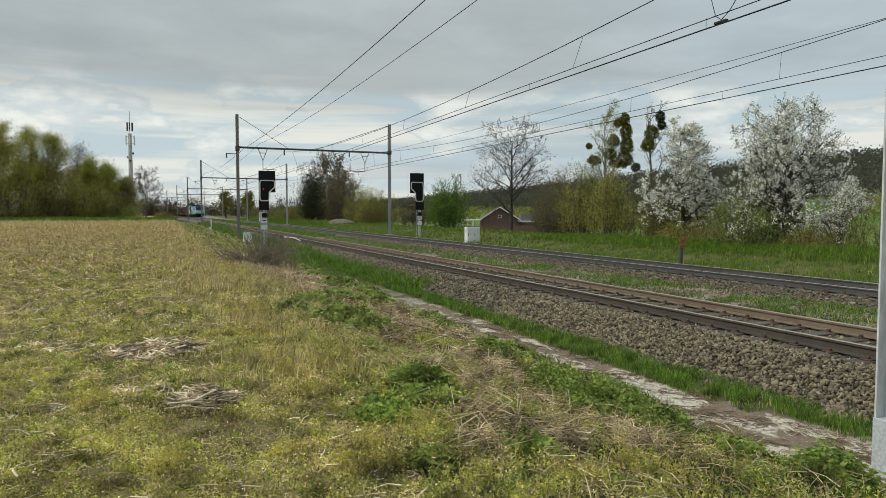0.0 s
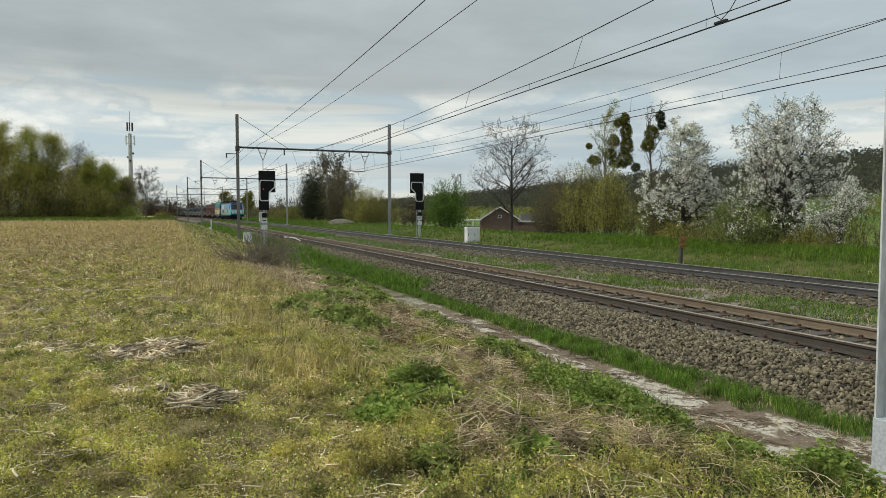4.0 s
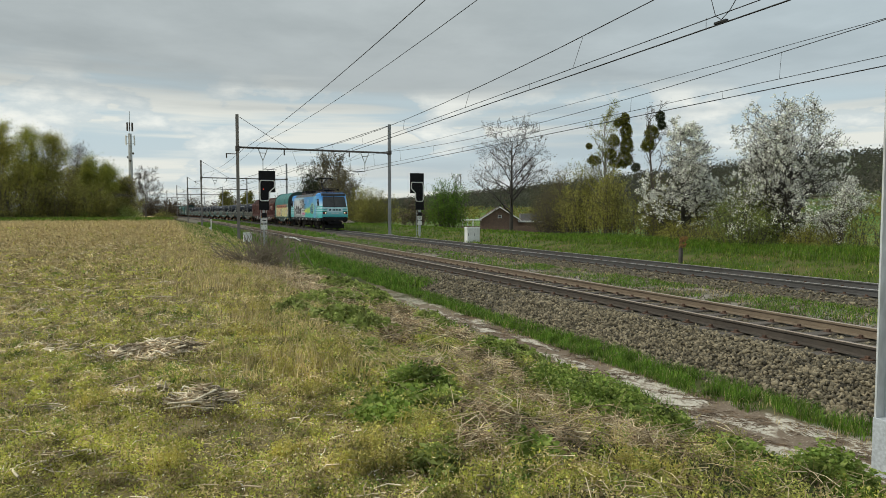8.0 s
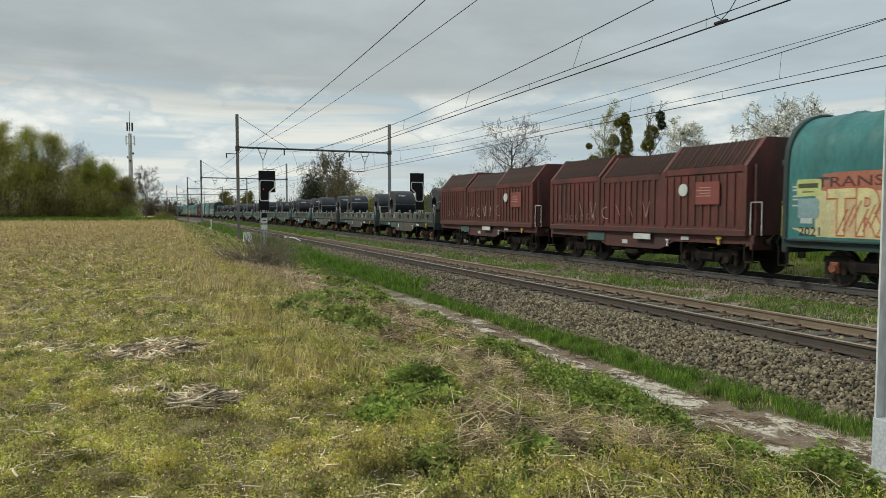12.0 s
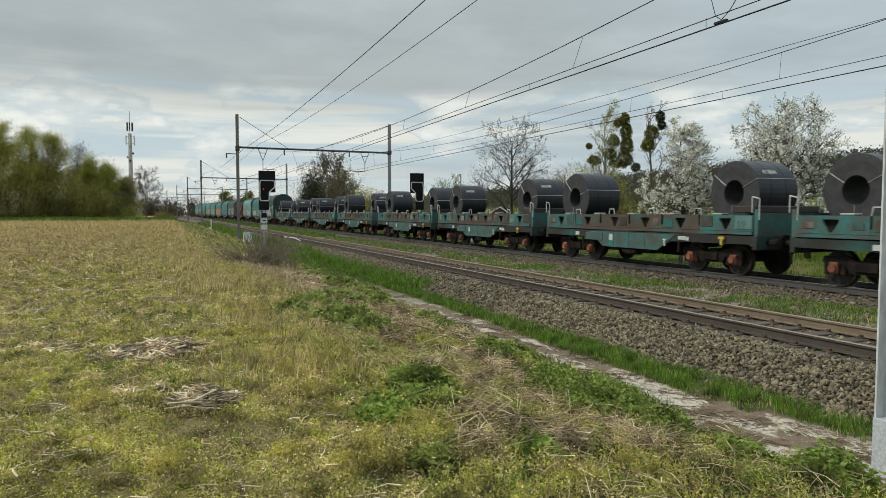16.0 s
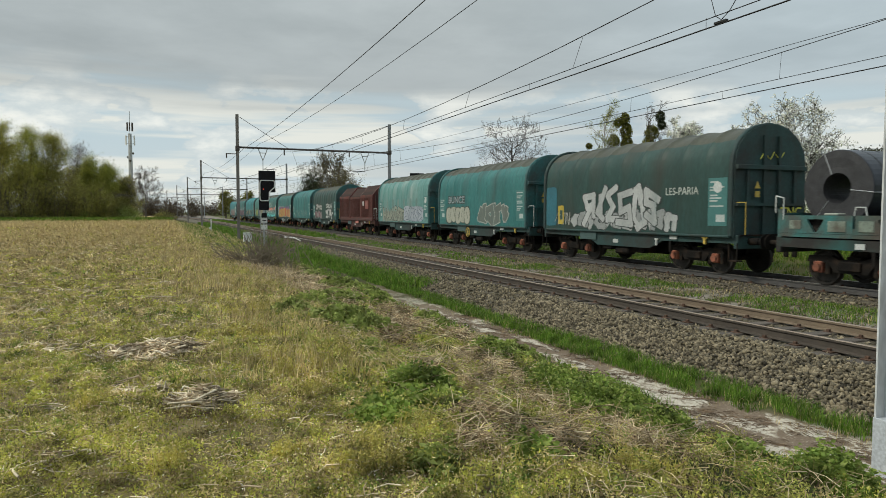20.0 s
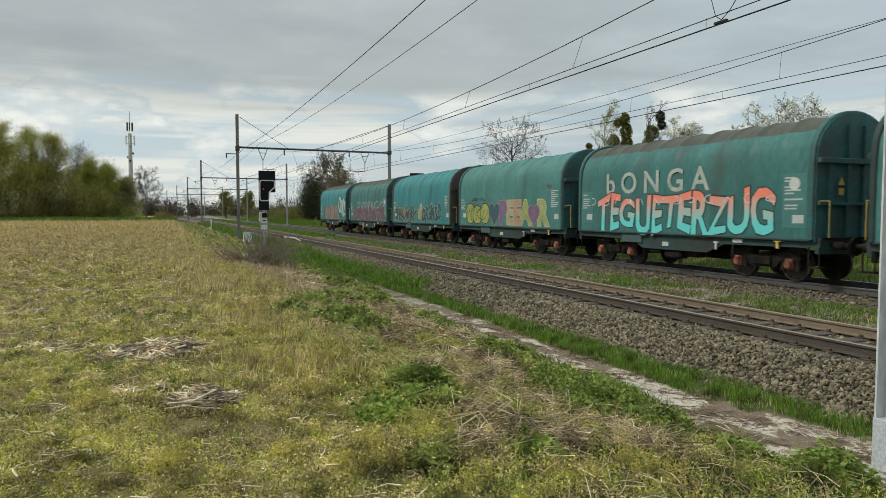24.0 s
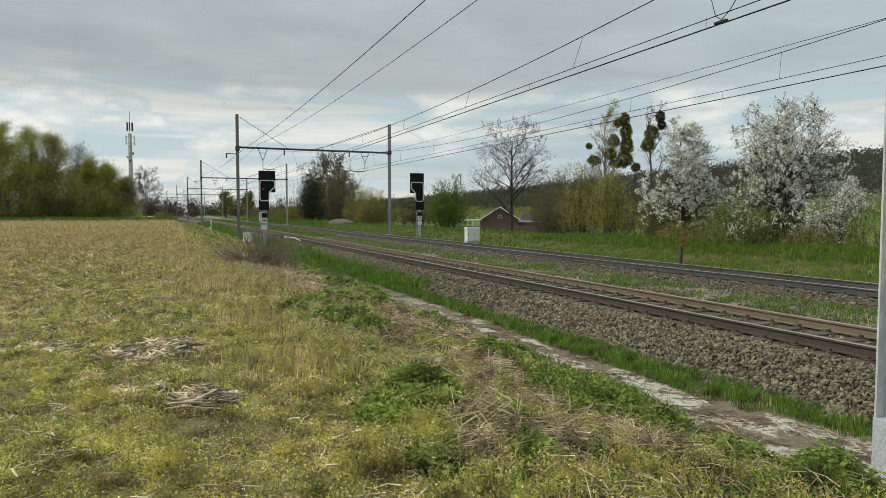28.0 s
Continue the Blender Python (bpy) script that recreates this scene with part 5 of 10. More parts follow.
def ribbon(bm, lines, width, x, tip=0.0):
    """Flat painted strokes on the flank, each a hair above the one before."""
    k = 0
    for line in lines:
        for (ya, za), (yb, zb) in zip(line, line[1:]):
            d = Vector((yb - ya, zb - za))
            if d.length < 1e-4:
                continue
            d.normalize()
            n = Vector((-d.y, d.x)) * width / 2
            e = d * width * 0.42
            q = [(ya - e.x, za - e.y), (yb + e.x, zb + e.y)]
            xx = x - 0.0003 * k
            vs = [bm.verts.new((xx, q[0][0] + n.x, q[0][1] + n.y)), bm.verts.new((xx, q[0][0] - d.x * tip - e.x * 0.3, q[0][1] - d.y * tip)), bm.verts.new((xx, q[0][0] - n.x, q[0][1] - n.y)), bm.verts.new((xx, q[1][0] - n.x, q[1][1] - n.y)), bm.verts.new((xx, q[1][0] + d.x * tip, q[1][1] + d.y * tip)), bm.verts.new((xx, q[1][0] + n.x, q[1][1] + n.y))]
            bm.faces.new(vs)
            k += 1
    return bm


def glyphs(w, y0, y1, z0, z1, n, fills, edge, seed, x=-1.4525, spiky=0.25, ew=0.05, fat=0.30, back=None):
    """A row of sprayed angular shapes that spell nothing: outline strokes with fill strokes on them."""
    rnd = random.Random(seed)
    gw = (y1 - y0) / n
    if back:
        blob_panel(w, y0, y1, z0, z1, back, x + 0.0008, seed)
    for i in range(n):
        top = y1 - gw * i
        h = (z1 - z0) * rnd.uniform(0.86, 1.0)
        zz = z0 + rnd.uniform(0, 1) * (z1 - z0 - h)
        wd = min(gw, z1 - z0) * fat
        lines = []
        fa, fb, turn = rnd.random() < 0.5, rnd.random() < 0.6, rnd.random() < 0.4
        for line in STROKES[(seed * 3 + i * 5 + rnd.randrange(3)) % len(STROKES)]:
            line = [(b, a) if turn else (a, b) for a, b in line]
            line = [(1 - a if fa else a, 1 - b if fb else b) for a, b in line]
            lines.append([(top + gw * 0.04 - (gw * 1.1 - wd) * (a + rnd.uniform(-0.5, 0.5) * max(spiky, 0.8) * 0.6) - wd * 0.5, zz + wd * 0.5 + (h - wd) * (b + rnd.uniform(-0.5, 0.5) * max(spiky, 0.8) * 0.5)) for a, b in line])
        xx = x - 0.0030 * (i % 2)
        part("graffiti", ribbon(bmesh.new(), lines, wd + 2 * ew, xx, ew * spiky * 3), spray(edge), w, "sprayed graffiti outline")
        part("graffiti", ribbon(bmesh.new(), lines, wd, xx - 0.002, ew * spiky), spray(fills[i % len(fills)]), w, "sprayed graffiti strokes")


def heart(w, cy, cz, r, c, edge, x=-1.4545):
    for k, (rr, col) in enumerate(((r + 0.05, edge), (r, c))):
        bm = bmesh.new()
        vs = []
        for i in range(28):
            t = TAU * i / 28
            vs.append(bm.verts.new((x - 0.0012 * k, cy + rr * 0.062 * 16 * math.sin(t) ** 3, cz + rr * 0.068 * (13 * math.cos(t) - 5 * math.cos(2 * t) - 2 * math.cos(3 * t) - math.cos(4 * t)))))
        bm.faces.new(vs)
        part("graffiti", bm, spray(col), w, "sprayed heart shape")


def scratch(w, y0, y1, z0, z1, n, c, seed, x=-1.487, r=0.026):
    """Thin chalky strokes that spell nothing."""
    rnd = random.Random(seed)
    for i in range(n):
        top, gw = y1 - (y1 - y0) * i / n, (y1 - y0) / n * rnd.uniform(0.4, 0.75)
        za, zb = z0 + rnd.uniform(0, 0.25) * (z1 - z0), z1 - rnd.uniform(0, 0.3) * (z1 - z0)
        m = rnd.choice((2, 3, 4))
        side = rnd.choice((-1, 1))
        pts = [(top - gw * (k / m + rnd.uniform(-0.2, 0.2)), (za, zb)[(k + (side > 0)) % 2] + rnd.uniform(-0.12, 0.12) * (zb - za)) for k in range(m)]
        if rnd.random() < 0.4:
            pts = [(top - gw * (0.5 - 0.5 * side * math.cos(t)), (za + zb) / 2 + (zb - za) / 2 * math.sin(t)) for t in np.linspace(-1.9, 1.7, 9)]
        lines = [pts]
        part("graffiti", ribbon(bmesh.new(), lines, r, x), spray(c), w, "thin chalky graffiti strokes")


def blob_panel(w, y0, y1, z0, z1, c, x=-1.452, seed=0, name="graffiti", sq=5):
    """A sprayed colour field with a rounded, wavy outline."""
    rnd = random.Random(seed)
    n = 44
    bm = bmesh.new()
    vs = []
    for i in range(n):
        a = TAU * i / n
        ca, sa = math.cos(a), math.sin(a)
        k = 1 / (abs(ca) ** sq + abs(sa) ** sq) ** (1 / sq) * rnd.uniform(0.93, 1.0)
        vs.append(bm.verts.new((x, (y0 + y1) / 2 + ca * k * (y1 - y0) / 2, (z0 + z1) / 2 + sa * k * (z1 - z0) / 2)))
    f = bm.faces.new(vs)
    part(name, bm, spray(c), w, "sprayed colour field")


def scrawl(w, y0, y1, z0, z1, n, c, seed, x=-1.453, r=0.022):
    """Loose sprayed loops that spell nothing."""
    rnd = random.Random(seed)
    for i in range(n):
        cy = y0 + (y1 - y0) * (i + 0.5) / n
        pts = []
        ww, hh = (y1 - y0) / n * 0.62, (z1 - z0) * 0.5
        a0, k1, k2 = rnd.uniform(0, TAU), rnd.choice((1, 1, 2)), rnd.choice((1, 2, 3))
        for t in np.linspace(0, TAU * rnd.uniform(0.75, 1.0), 22):
            pts.append((x, cy + ww * 0.8 * math.cos(k1 * t + a0), (z0 + z1) / 2 + hh * math.sin(k2 * t + a0 * 0.7)))
        part("graffiti", ribbon(bmesh.new(), [[(p[1], p[2]) for p in pts]], r * 1.6, x), spray(c), w, "sprayed graffiti loops")

# ---- electric locomotive ----
def livery():
    """Printed film: sky blue and turquoise bands at the cabs, a pale grey to blue picture between them."""
    m = bpy.data.materials.new("engine_livery")
    m.use_nodes = True
    nt = m.node_tree
    N, L = nt.nodes.new, nt.links.new
    b = nt.nodes["Principled BSDF"]
    b.inputs["Roughness"].default_value = 0.35
    sep = N("ShaderNodeSeparateXYZ")
    tc = N("ShaderNodeTexCoord")
    L(tc.outputs["Object"], sep.inputs[0])
    Y, Z = sep.outputs[1], sep.outputs[2]
    nz = N("ShaderNodeTexNoise")
    nz.inputs["Scale"].default_value, nz.inputs["Detail"].default_value = 0.8, 5
    L(tc.outputs["Object"], nz.inputs["Vector"])

    def rng(src, a, bb):
        r = N("ShaderNodeMapRange")
        r.interpolation_type = "SMOOTHSTEP"
        r.inputs[1].default_value, r.inputs[2].default_value = a, bb
        L(src, r.inputs[0])
        return r.outputs[0]

    def mth(op, a, bb):
        x = N("ShaderNodeMath")
        x.operation = op
        for i, v in enumerate((a, bb)):
            if isinstance(v, (int, float)):
                x.inputs[i].default_value = v
            else:
                L(v, x.inputs[i])
        return x.outputs[0]

    def mix(fac, a, bb):
        x = N("ShaderNodeMix")
        x.data_type = "RGBA"
        if isinstance(fac, float):
            x.inputs[0].default_value = fac
        else:
            L(fac, x.inputs[0])
        for sock, v in ((6, a), (7, bb)):
            if isinstance(v, tuple):
                x.inputs[sock].default_value = (*v, 1)
            else:
                L(v, x.inputs[sock])
        return x.outputs[2]

    ny = mth("ADD", Y, mth("MULTIPLY", mth("SUBTRACT", nz.outputs[0], 0.5), 2.2))
    nzz = mth("ADD", Z, mth("MULTIPLY", mth("SUBTRACT", nz.outputs[0], 0.5), 0.9))
    sky = mix(rng(Z, 1.4, 2.3), (0.055, 0.43, 0.47), (0.48, 0.66, 0.76))
    sky = mix(rng(Z, 2.45, 3.35), sky, (0.035, 0.26, 0.66))
    # turquoise bands, fading upward
    band = mth("GREATER_THAN", mth("SINE", mth("MULTIPLY", Z, 26.2), 0.0), 0.05)
    band = mth("MULTIPLY", band, mth("MULTIPLY", mth("LESS_THAN", Z, 2.52), mth("GREATER_THAN", Z, 1.83)))
    cab = mix(band, sky, (0.02, 0.38, 0.36))
    low = mix(rng(Z, 1.62, 1.42), (0.46, 0.485, 0.50), (0.20, 0.23, 0.25))
    grey = mix(mth("MULTIPLY", rng(nz.outputs[0], 0.35, 0.65), rng(Z, 1.7, 2.4)), low, (0.57, 0.60, 0.62))
    grey = mix(rng(Z, 3.15, 3.7), grey, (0.20, 0.45, 0.68))
    blue = mix(rng(nzz, 2.3, 3.3), (0.10, 0.36, 0.58), (0.04, 0.23, 0.55))
    lime = mix(rng(nz.outputs[0], 0.4, 0.6), (0.60, 0.62, 0.04), (0.22, 0.50, 0.14))
    hump = mth("SUBTRACT", nzz, mth("MULTIPLY", mth("SINE", mth("MULTIPLY", mth("ADD", Y, 2.4), 0.55), 0.0), -0.35))
    scene_ = mix(rng(hump, 2.6, 2.3), blue, lime)
    scene_ = mix(rng(nzz, 1.95, 1.7), scene_, (0.05, 0.42, 0.40))
    smoke = mth("MULTIPLY", mth("MULTIPLY", rng(Y, 0.8, 2.4), rng(Y, 5.3, 4.3)), mth("MULTIPLY", rng(Z, 1.5, 1.9), rng(nzz, 3.1, 2.2)))
    puff = N("ShaderNodeTexNoise")
    puff.inputs["Scale"].default_value, puff.inputs["Detail"].default_value = 2.6, 4
    L(tc.outputs["Object"], puff.inputs["Vector"])
    grey = mix(mth("MULTIPLY", smoke, rng(puff.outputs[0], 0.36, 0.66)), grey, (0.13, 0.14, 0.155))
    dawn = mix(rng(ny, -4.6, -5.6), scene_, (0.13, 0.38, 0.62))
    mid = mix(rng(ny, -0.6, 0.6), dawn, grey)
    ay = mth("ABSOLUTE", Y, 0.0)
    c = mix(rng(mth("ADD", ay, mth("MULTIPLY", mth("SUBTRACT", nz.outputs[0], 0.5), 1.0)), 6.0, 7.0), mid, cab)
    L(c, b.inputs["Base Color"])
    return m


M_LIV = livery()
M_ROOFGREY = mat("engine_roof", (0.072, 0.075, 0.086), (0.05, 0.053, 0.062), 2.0, 0.6)
M_SILL = mat("engine_sill", (0.022, 0.026, 0.033), (0.015, 0.018, 0.023), 2.0, 0.65, stain=(0.035, 0.03, 0.026), spec=0.12)


def loft(levels, caps=True):
    """Stacked plan outlines: (z, half width, front y, rear y, nose half width)."""
    bm = bmesh.new()
    rings = []
    for z, w, yf, yr, nw in levels:
        c = 0.36
        pts = [(-w, yf + c), (-nw - (w - nw) * 0.25, yf + 0.12), (-nw, yf), (nw, yf), (nw + (w - nw) * 0.25, yf + 0.12), (w, yf + c), (w, yr - c), (nw + (w - nw) * 0.25, yr - 0.12), (nw, yr), (-nw, yr), (-nw - (w - nw) * 0.25, yr - 0.12), (-w, yr - c)]
        rings.append([bm.verts.new((x, y, z)) for x, y in pts])
    n = 12
    for a, b in zip(rings, rings[1:]):
        for i in range(n):
            bm.faces.new((a[i], a[(i + 1) % n], b[(i + 1) % n], b[i]))
    if caps:
        bm.faces.new(rings[0][::-1])
        bm.faces.new(rings[-1])
    bmesh.ops.recalc_face_normals(bm, faces=bm.faces[:])
    return bm


def outline_slope(y0, y1):
    """A thin raised panel on the near roof slope."""
    bm = bmesh.new()
    pts = [(-1.385, 3.665), (-1.165, 3.93), (-1.185, 3.945), (-1.405, 3.68)]
    prism(bm, pts, "y", y0, y1)
    return bm


def pantograph(parent, y, up):
    p = part("pantograph_base", rods([((-0.7, y - 0.55, 4.28), (0.7, y - 0.55, 4.28)), ((-0.7, y + 0.55, 4.28), (0.7, y + 0.55, 4.28)), ((-0.55, y - 0.55, 4.28), (-0.55, y + 0.55, 4.28)), ((0.55, y - 0.55, 4.28), (0.55, y + 0.55, 4.28))], 0.035), M_BLACK, parent, "dark pantograph base frame")
    ins = bmesh.new()
    for sx in (-0.6, 0.6):
        for sy in (-0.5, 0.5):
            rod(ins, (sx, y + sy, 3.98), (sx, y + sy, 4.26), 0.07, 10)
    part("insulator", ins, mat("insulator_brown", (0.12, 0.06, 0.05), (0.08, 0.05, 0.045), 4, 0.4), p)
    k, h = (y + 1.2, y - 0.2) if up else (y + 0.95, y - 1.1)
    zk, zh = (5.0, 5.66) if up else (4.42, 4.42)
    part("lower_arm", rods([((0, y - 0.3, 4.3), (0, k, zk))], 0.075), M_BLACK, p)
    part("upper_arm", rods([((0, k, zk), (-0.35, h, zh)), ((0, k, zk), (0.35, h, zh)), ((-0.02, y + 0.3, 4.3), (-0.02, k + 0.1, zk - 0.08))], 0.042), M_BLACK, p)
    bow = [(-0.98, h, zh - 0.2), (-0.75, h, zh), (0.75, h, zh), (0.98, h, zh - 0.2)]
    part("collector_bow", rods([(a, b) for o in (-0.18, 0.18) for a, b in zip([(x, yy + o, z) for x, yy, z in bow][:-1], [(x, yy + o, z) for x, yy, z in bow][1:])] + [((s * 0.4, h - 0.18, zh), (s * 0.4, h + 0.18, zh)) for s in (-1, 1)], 0.036), M_BLACK, p)


def windscreen(loco, s):
    """Raked cab front with its glass, lamps and bumper, s = -1 front, 1 rear."""
    me = bmesh.new()
    pts = [(-1.27, -8.51, 2.44), (1.27, -8.51, 2.44), (1.17, -8.01, 3.56), (-1.17, -8.01, 3.56)]
    vs = [me.verts.new(p) for p in pts]
    f = me.faces.new(vs)
    bmesh.ops.solidify(me, geom=[f], thickness=-0.03)
    m = pose(0, -0.38, 0) if s < 0 else pose(0, 0.38, 0, 0, 0, 180)
    part("windscreen", me, M_GLASS_DARK, loco, "dark tinted windscreen", m)
    part("screen_pillar", rods([((0, -8.54, 2.40), (0, -8.04, 3.60))], 0.03), M_BLACK, loco, "", m)
    part("wiper", rods([((-0.08, -8.6, 2.36), (-0.35, -8.2, 3.25)), ((0.1, -8.6, 2.36), (0.45, -8.38, 2.85)), ((-0.42, -8.28, 3.1), (-0.1, -8.38, 2.9))], 0.010), M_BLACK, loco, "", m)
    part("roof_visor", boxes((-1.28, 1.28, -8.03, -7.5, 3.6, 3.9), bevel=0.05), mat("visor_grey", (0.05, 0.052, 0.058), (0.035, 0.037, 0.042), 2.0, 0.5), loco, "dark grey roof visor", m)
    part("grab_rail", rods([((-1.2, -8.56, 2.28), (-0.55, -8.6, 2.28)), ((0.55, -8.6, 2.28), (1.2, -8.56, 2.28))], 0.018), M_WHITE, loco, "", m)
    for x in (-1.1, 1.1):
        h = part("headlight", boxes((x - 0.19, x + 0.19, -8.69, -8.6, 1.68, 1.98), bevel=0.03), M_BLACK, loco, "headlight cluster", m)
        bm = bmesh.new()
        rod(bm, (x - 0.08 * (1 if x > 0 else -1), -8.705, 1.83), (x - 0.08 * (1 if x > 0 else -1), -8.688, 1.83), 0.065, 14)
        part("lamp_lens", bm, M_LAMP if s < 0 else M_WHITE, h, "lit warm headlamp" if s < 0 else "clear lamp lens")
        bm = bmesh.new()
        rod(bm, (x + 0.09 * (1 if x > 0 else -1), -8.703, 1.83), (x + 0.09 * (1 if x > 0 else -1), -8.688, 1.83), 0.07, 12)
        part("tail_lens", bm, paint((0.25, 0.02, 0.02)), h, "dark red tail lamp")
    bm = bmesh.new()
    rod(bm, (0, -8.56, 2.16), (0, -8.53, 2.16), 0.12, 14)
    part("top_lamp", bm, M_LAMP if s < 0 else M_WHITE, loco, "round top lamp", m)
    part("emblem", boxes((-0.62, -0.42, -8.672, -8.64, 1.98 + 0.08, 2.28 - 0.08 + 0.02), (-0.34, -0.28, -8.672, -8.64, 2.06, 2.22), (-0.2, 0.02, -8.672, -8.64, 2.06, 2.22), (0.1, 0.3, -8.672, -8.64, 2.06, 2.22), (0.38, 0.62, -8.672, -8.64, 2.06, 2.22)), mat("emblem_ink", (0.012, 0.04, 0.06), (0.01, 0.032, 0.05), 3.0, 0.8, spec=0.1), loco, "dark company emblem bars", m)
    part("emblem_field", boxes((-0.82, 0.82, -8.662, -8.64, 1.9, 2.305), bevel=0.004), paint((0.52, 0.71, 0.78)), loco, "pale blue field behind the emblem", m)
    part("number_bar", boxes((-0.38, -0.02, -8.682, -8.65, 1.7, 1.84), (0.06, 0.4, -8.682, -8.65, 1.7, 1.84)), paint((0.5, 0.62, 0.66)), loco, "pale number bars", m)
    part("bumper", boxes((-1.34, 1.34, -8.72, -8.2, 0.98, 1.38), bevel=0.05), M_BLACK, loco, "dark buffer beam", m)
    part("plough", boxes((-1.05, 1.05, -8.35, -8.2, 0.22, 0.62), (-0.7, 0.7, -8.6, -8.2, 0.6, 0.95), bevel=0.05), M_BLACK, loco, "black rail guard", m)
    part("air_hoses", rods([((-0.35, -8.72, 1.0), (-0.35, -8.85, 0.6)), ((0.35, -8.72, 1.0), (0.35, -8.85, 0.6)), ((-0.5, -8.72, 1.0), (-0.5, -8.82, 0.65)), ((0, -8.72, 1.05), (0, -9.05, 0.75))], 0.03), M_BLACK, loco, "", m)
    part("front_panel", boxes((-1.22, 1.22, -8.652, -8.6, 1.46, 2.32), bevel=0.01), M_LIV, loco, "pale blue nose panel with turquoise bands", m)
    for x in (-0.875, 0.875):
        part("buffer", kit("buffer", buffer_mesh), None, loco, "black buffer", m @ pose(x, -8.66, 1.05))


M_LAMP = glow("headlamp_glow", (1.0, 0.70, 0.40), 2.4)


def locomotive():
    loco = empty("electric_locomotive")
    tagged(loco, "blue and turquoise electric locomotive with printed side picture and pantographs", "locomotive")
    half = 8.55
    MOVERS.append((loco, half + 0.15, TRACK_B, 0.0))
    body = loft([(1.3, 1.46, -9.0, 9.0, 1.36), (1.75, 1.48, -9.02, 9.02, 1.37), (2.35, 1.48, -8.88, 8.88, 1.34), (3.0, 1.47, -8.62, 8.62, 1.28), (3.62, 1.43, -8.36, 8.36, 1.22)])
    part("body", body, M_LIV, loco, "blue, grey and lime printed body side")
    for s in (-1, 1):
        cabtop = bmesh.new()
        lo = [(-1.43, 3.62), (-1.36, 3.86), (-1.1, 3.98), (1.1, 3.98), (1.36, 3.86), (1.43, 3.62)]
        y_in, y_out = (s * 6.1, s * 7.93)
        v0 = [cabtop.verts.new((x, y_in + (s * -0.35 if z < 3.7 else 0), z)) for x, z in lo]
        v1 = [cabtop.verts.new((x * (1 if z > 3.7 else 0.985), s * 8.36 if z < 3.7 else y_out, z)) for x, z in lo]
        cabtop.faces.new(v0)
        cabtop.faces.new(v1)
        for i in range(len(lo)):
            cabtop.faces.new((v0[i], v0[(i + 1) % len(lo)], v1[(i + 1) % len(lo)], v1[i]))
        bmesh.ops.recalc_face_normals(cabtop, faces=cabtop.faces[:])
        part("cab_roof", cabtop, paint((0.03, 0.24, 0.64)), loco, "sky blue cab roof")
        windscreen(loco, s)
    roof = bmesh.new()
    prism(roof, [(-1.41, 3.62), (-1.12, 3.97), (1.12, 3.97), (1.41, 3.62)], "y", -6.15, 6.15)
    part("roof", roof, M_ROOFGREY, loco, "grey sloping roof panels")
    for y in (-4.2, -2.4, -0.6, 1.2, 3.0, 4.8):
        part("roof_seam", boxes((-1.13, 1.13, y - 0.02, y + 0.02, 3.972, 3.99)), M_SILL, loco)
        part("roof_seam", rods([((-1.415, y, 3.63), (-1.125, y, 3.98))], 0.022, 4), M_BLACK, loco)
        part("vent_panel", outline_slope(y + 0.12, y + 1.68), paint((0.05, 0.052, 0.062)), loco, "dark slate roof vent panel")
    part("roof_rail", rods([((-1.46, -5.2, 3.64), (-1.46, 6.6, 3.64))], 0.02), M_GALV, loco, "thin bright gutter rail")
    part("roof_rail", rods([((1.46, -5.2, 3.64), (1.46, 6.6, 3.64))], 0.02), M_GALV, loco, "thin bright gutter rail")
    # roof equipment
    for y, n in ((-1.6, 5), (0.4, 4), (1.9, 3)):
        for i in range(n):
            x = -0.8 + 0.4 * i
            part("roof_insulator", rods([((x, y + 0.15 * (i % 2), 3.96), (x, y + 0.15 * (i % 2), 4.36))], 0.075, 8), M_BLACK, loco)
    part("roof_busbar", rods([((-0.4, -3.4, 4.38), (-0.4, 3.6, 4.38)), ((0.3, -3.0, 4.42), (0.3, 3.2, 4.42)), ((-0.4, 1.9, 4.38), (0.5, 1.9, 4.38))], 0.03), M_BLACK, loco)
    part("roof_box", boxes((-0.7, 0.6, 2.6, 3.6, 3.96, 4.2), bevel=0.03), M_ROOFGREY, loco)
    part("roof_box", boxes((-0.5, 0.5, -2.4, -1.8, 3.96, 4.24), bevel=0.03), M_ROOFGREY, loco)
    part("horn", rods([((-0.25, -6.3, 4.05), (-0.25, -6.75, 4.05))], 0.06), M_BLACK, loco)
    pantograph(loco, -4.0, True)
    pantograph(loco, -5.7, False)
    pantograph(loco, 3.6, False)
    pantograph(loco, 5.0, False)
    # sill, doors, windows
    part("sill", boxes((-1.47, 1.47, -8.68, 8.68, 0.98, 1.3), bevel=0.02), M_SILL, loco, "dark grey sill")
    for s in (-1, 1):
        part("cab_window", boxes((-1.485, -1.45, s * 7.5 - 0.33, s * 7.5 + 0.33, 2.52, 3.3), bevel=0.012), M_BLACK, loco, "side window in black rubber")
        # front side pane is plain beige, the rear one dark glass
        part("window_pane", boxes((-1.492, -1.487, s * 7.5 - 0.25, s * 7.5 + 0.25, 2.62, 3.2)), mat("side_pane", (0.42, 0.38, 0.30), (0.52, 0.49, 0.42), 1.0, 0.1) if s < 0 else M_GLASS_DARK, loco, "side pane with a drawn beige blind" if s < 0 else "dark side pane")
        part("wing_mirror", boxes((-1.62, -1.49, s * 7.95 - 0.06, s * 7.95 + 0.1, 2.62, 3.05), bevel=0.02), M_BLACK, loco, "black wing mirror housing")
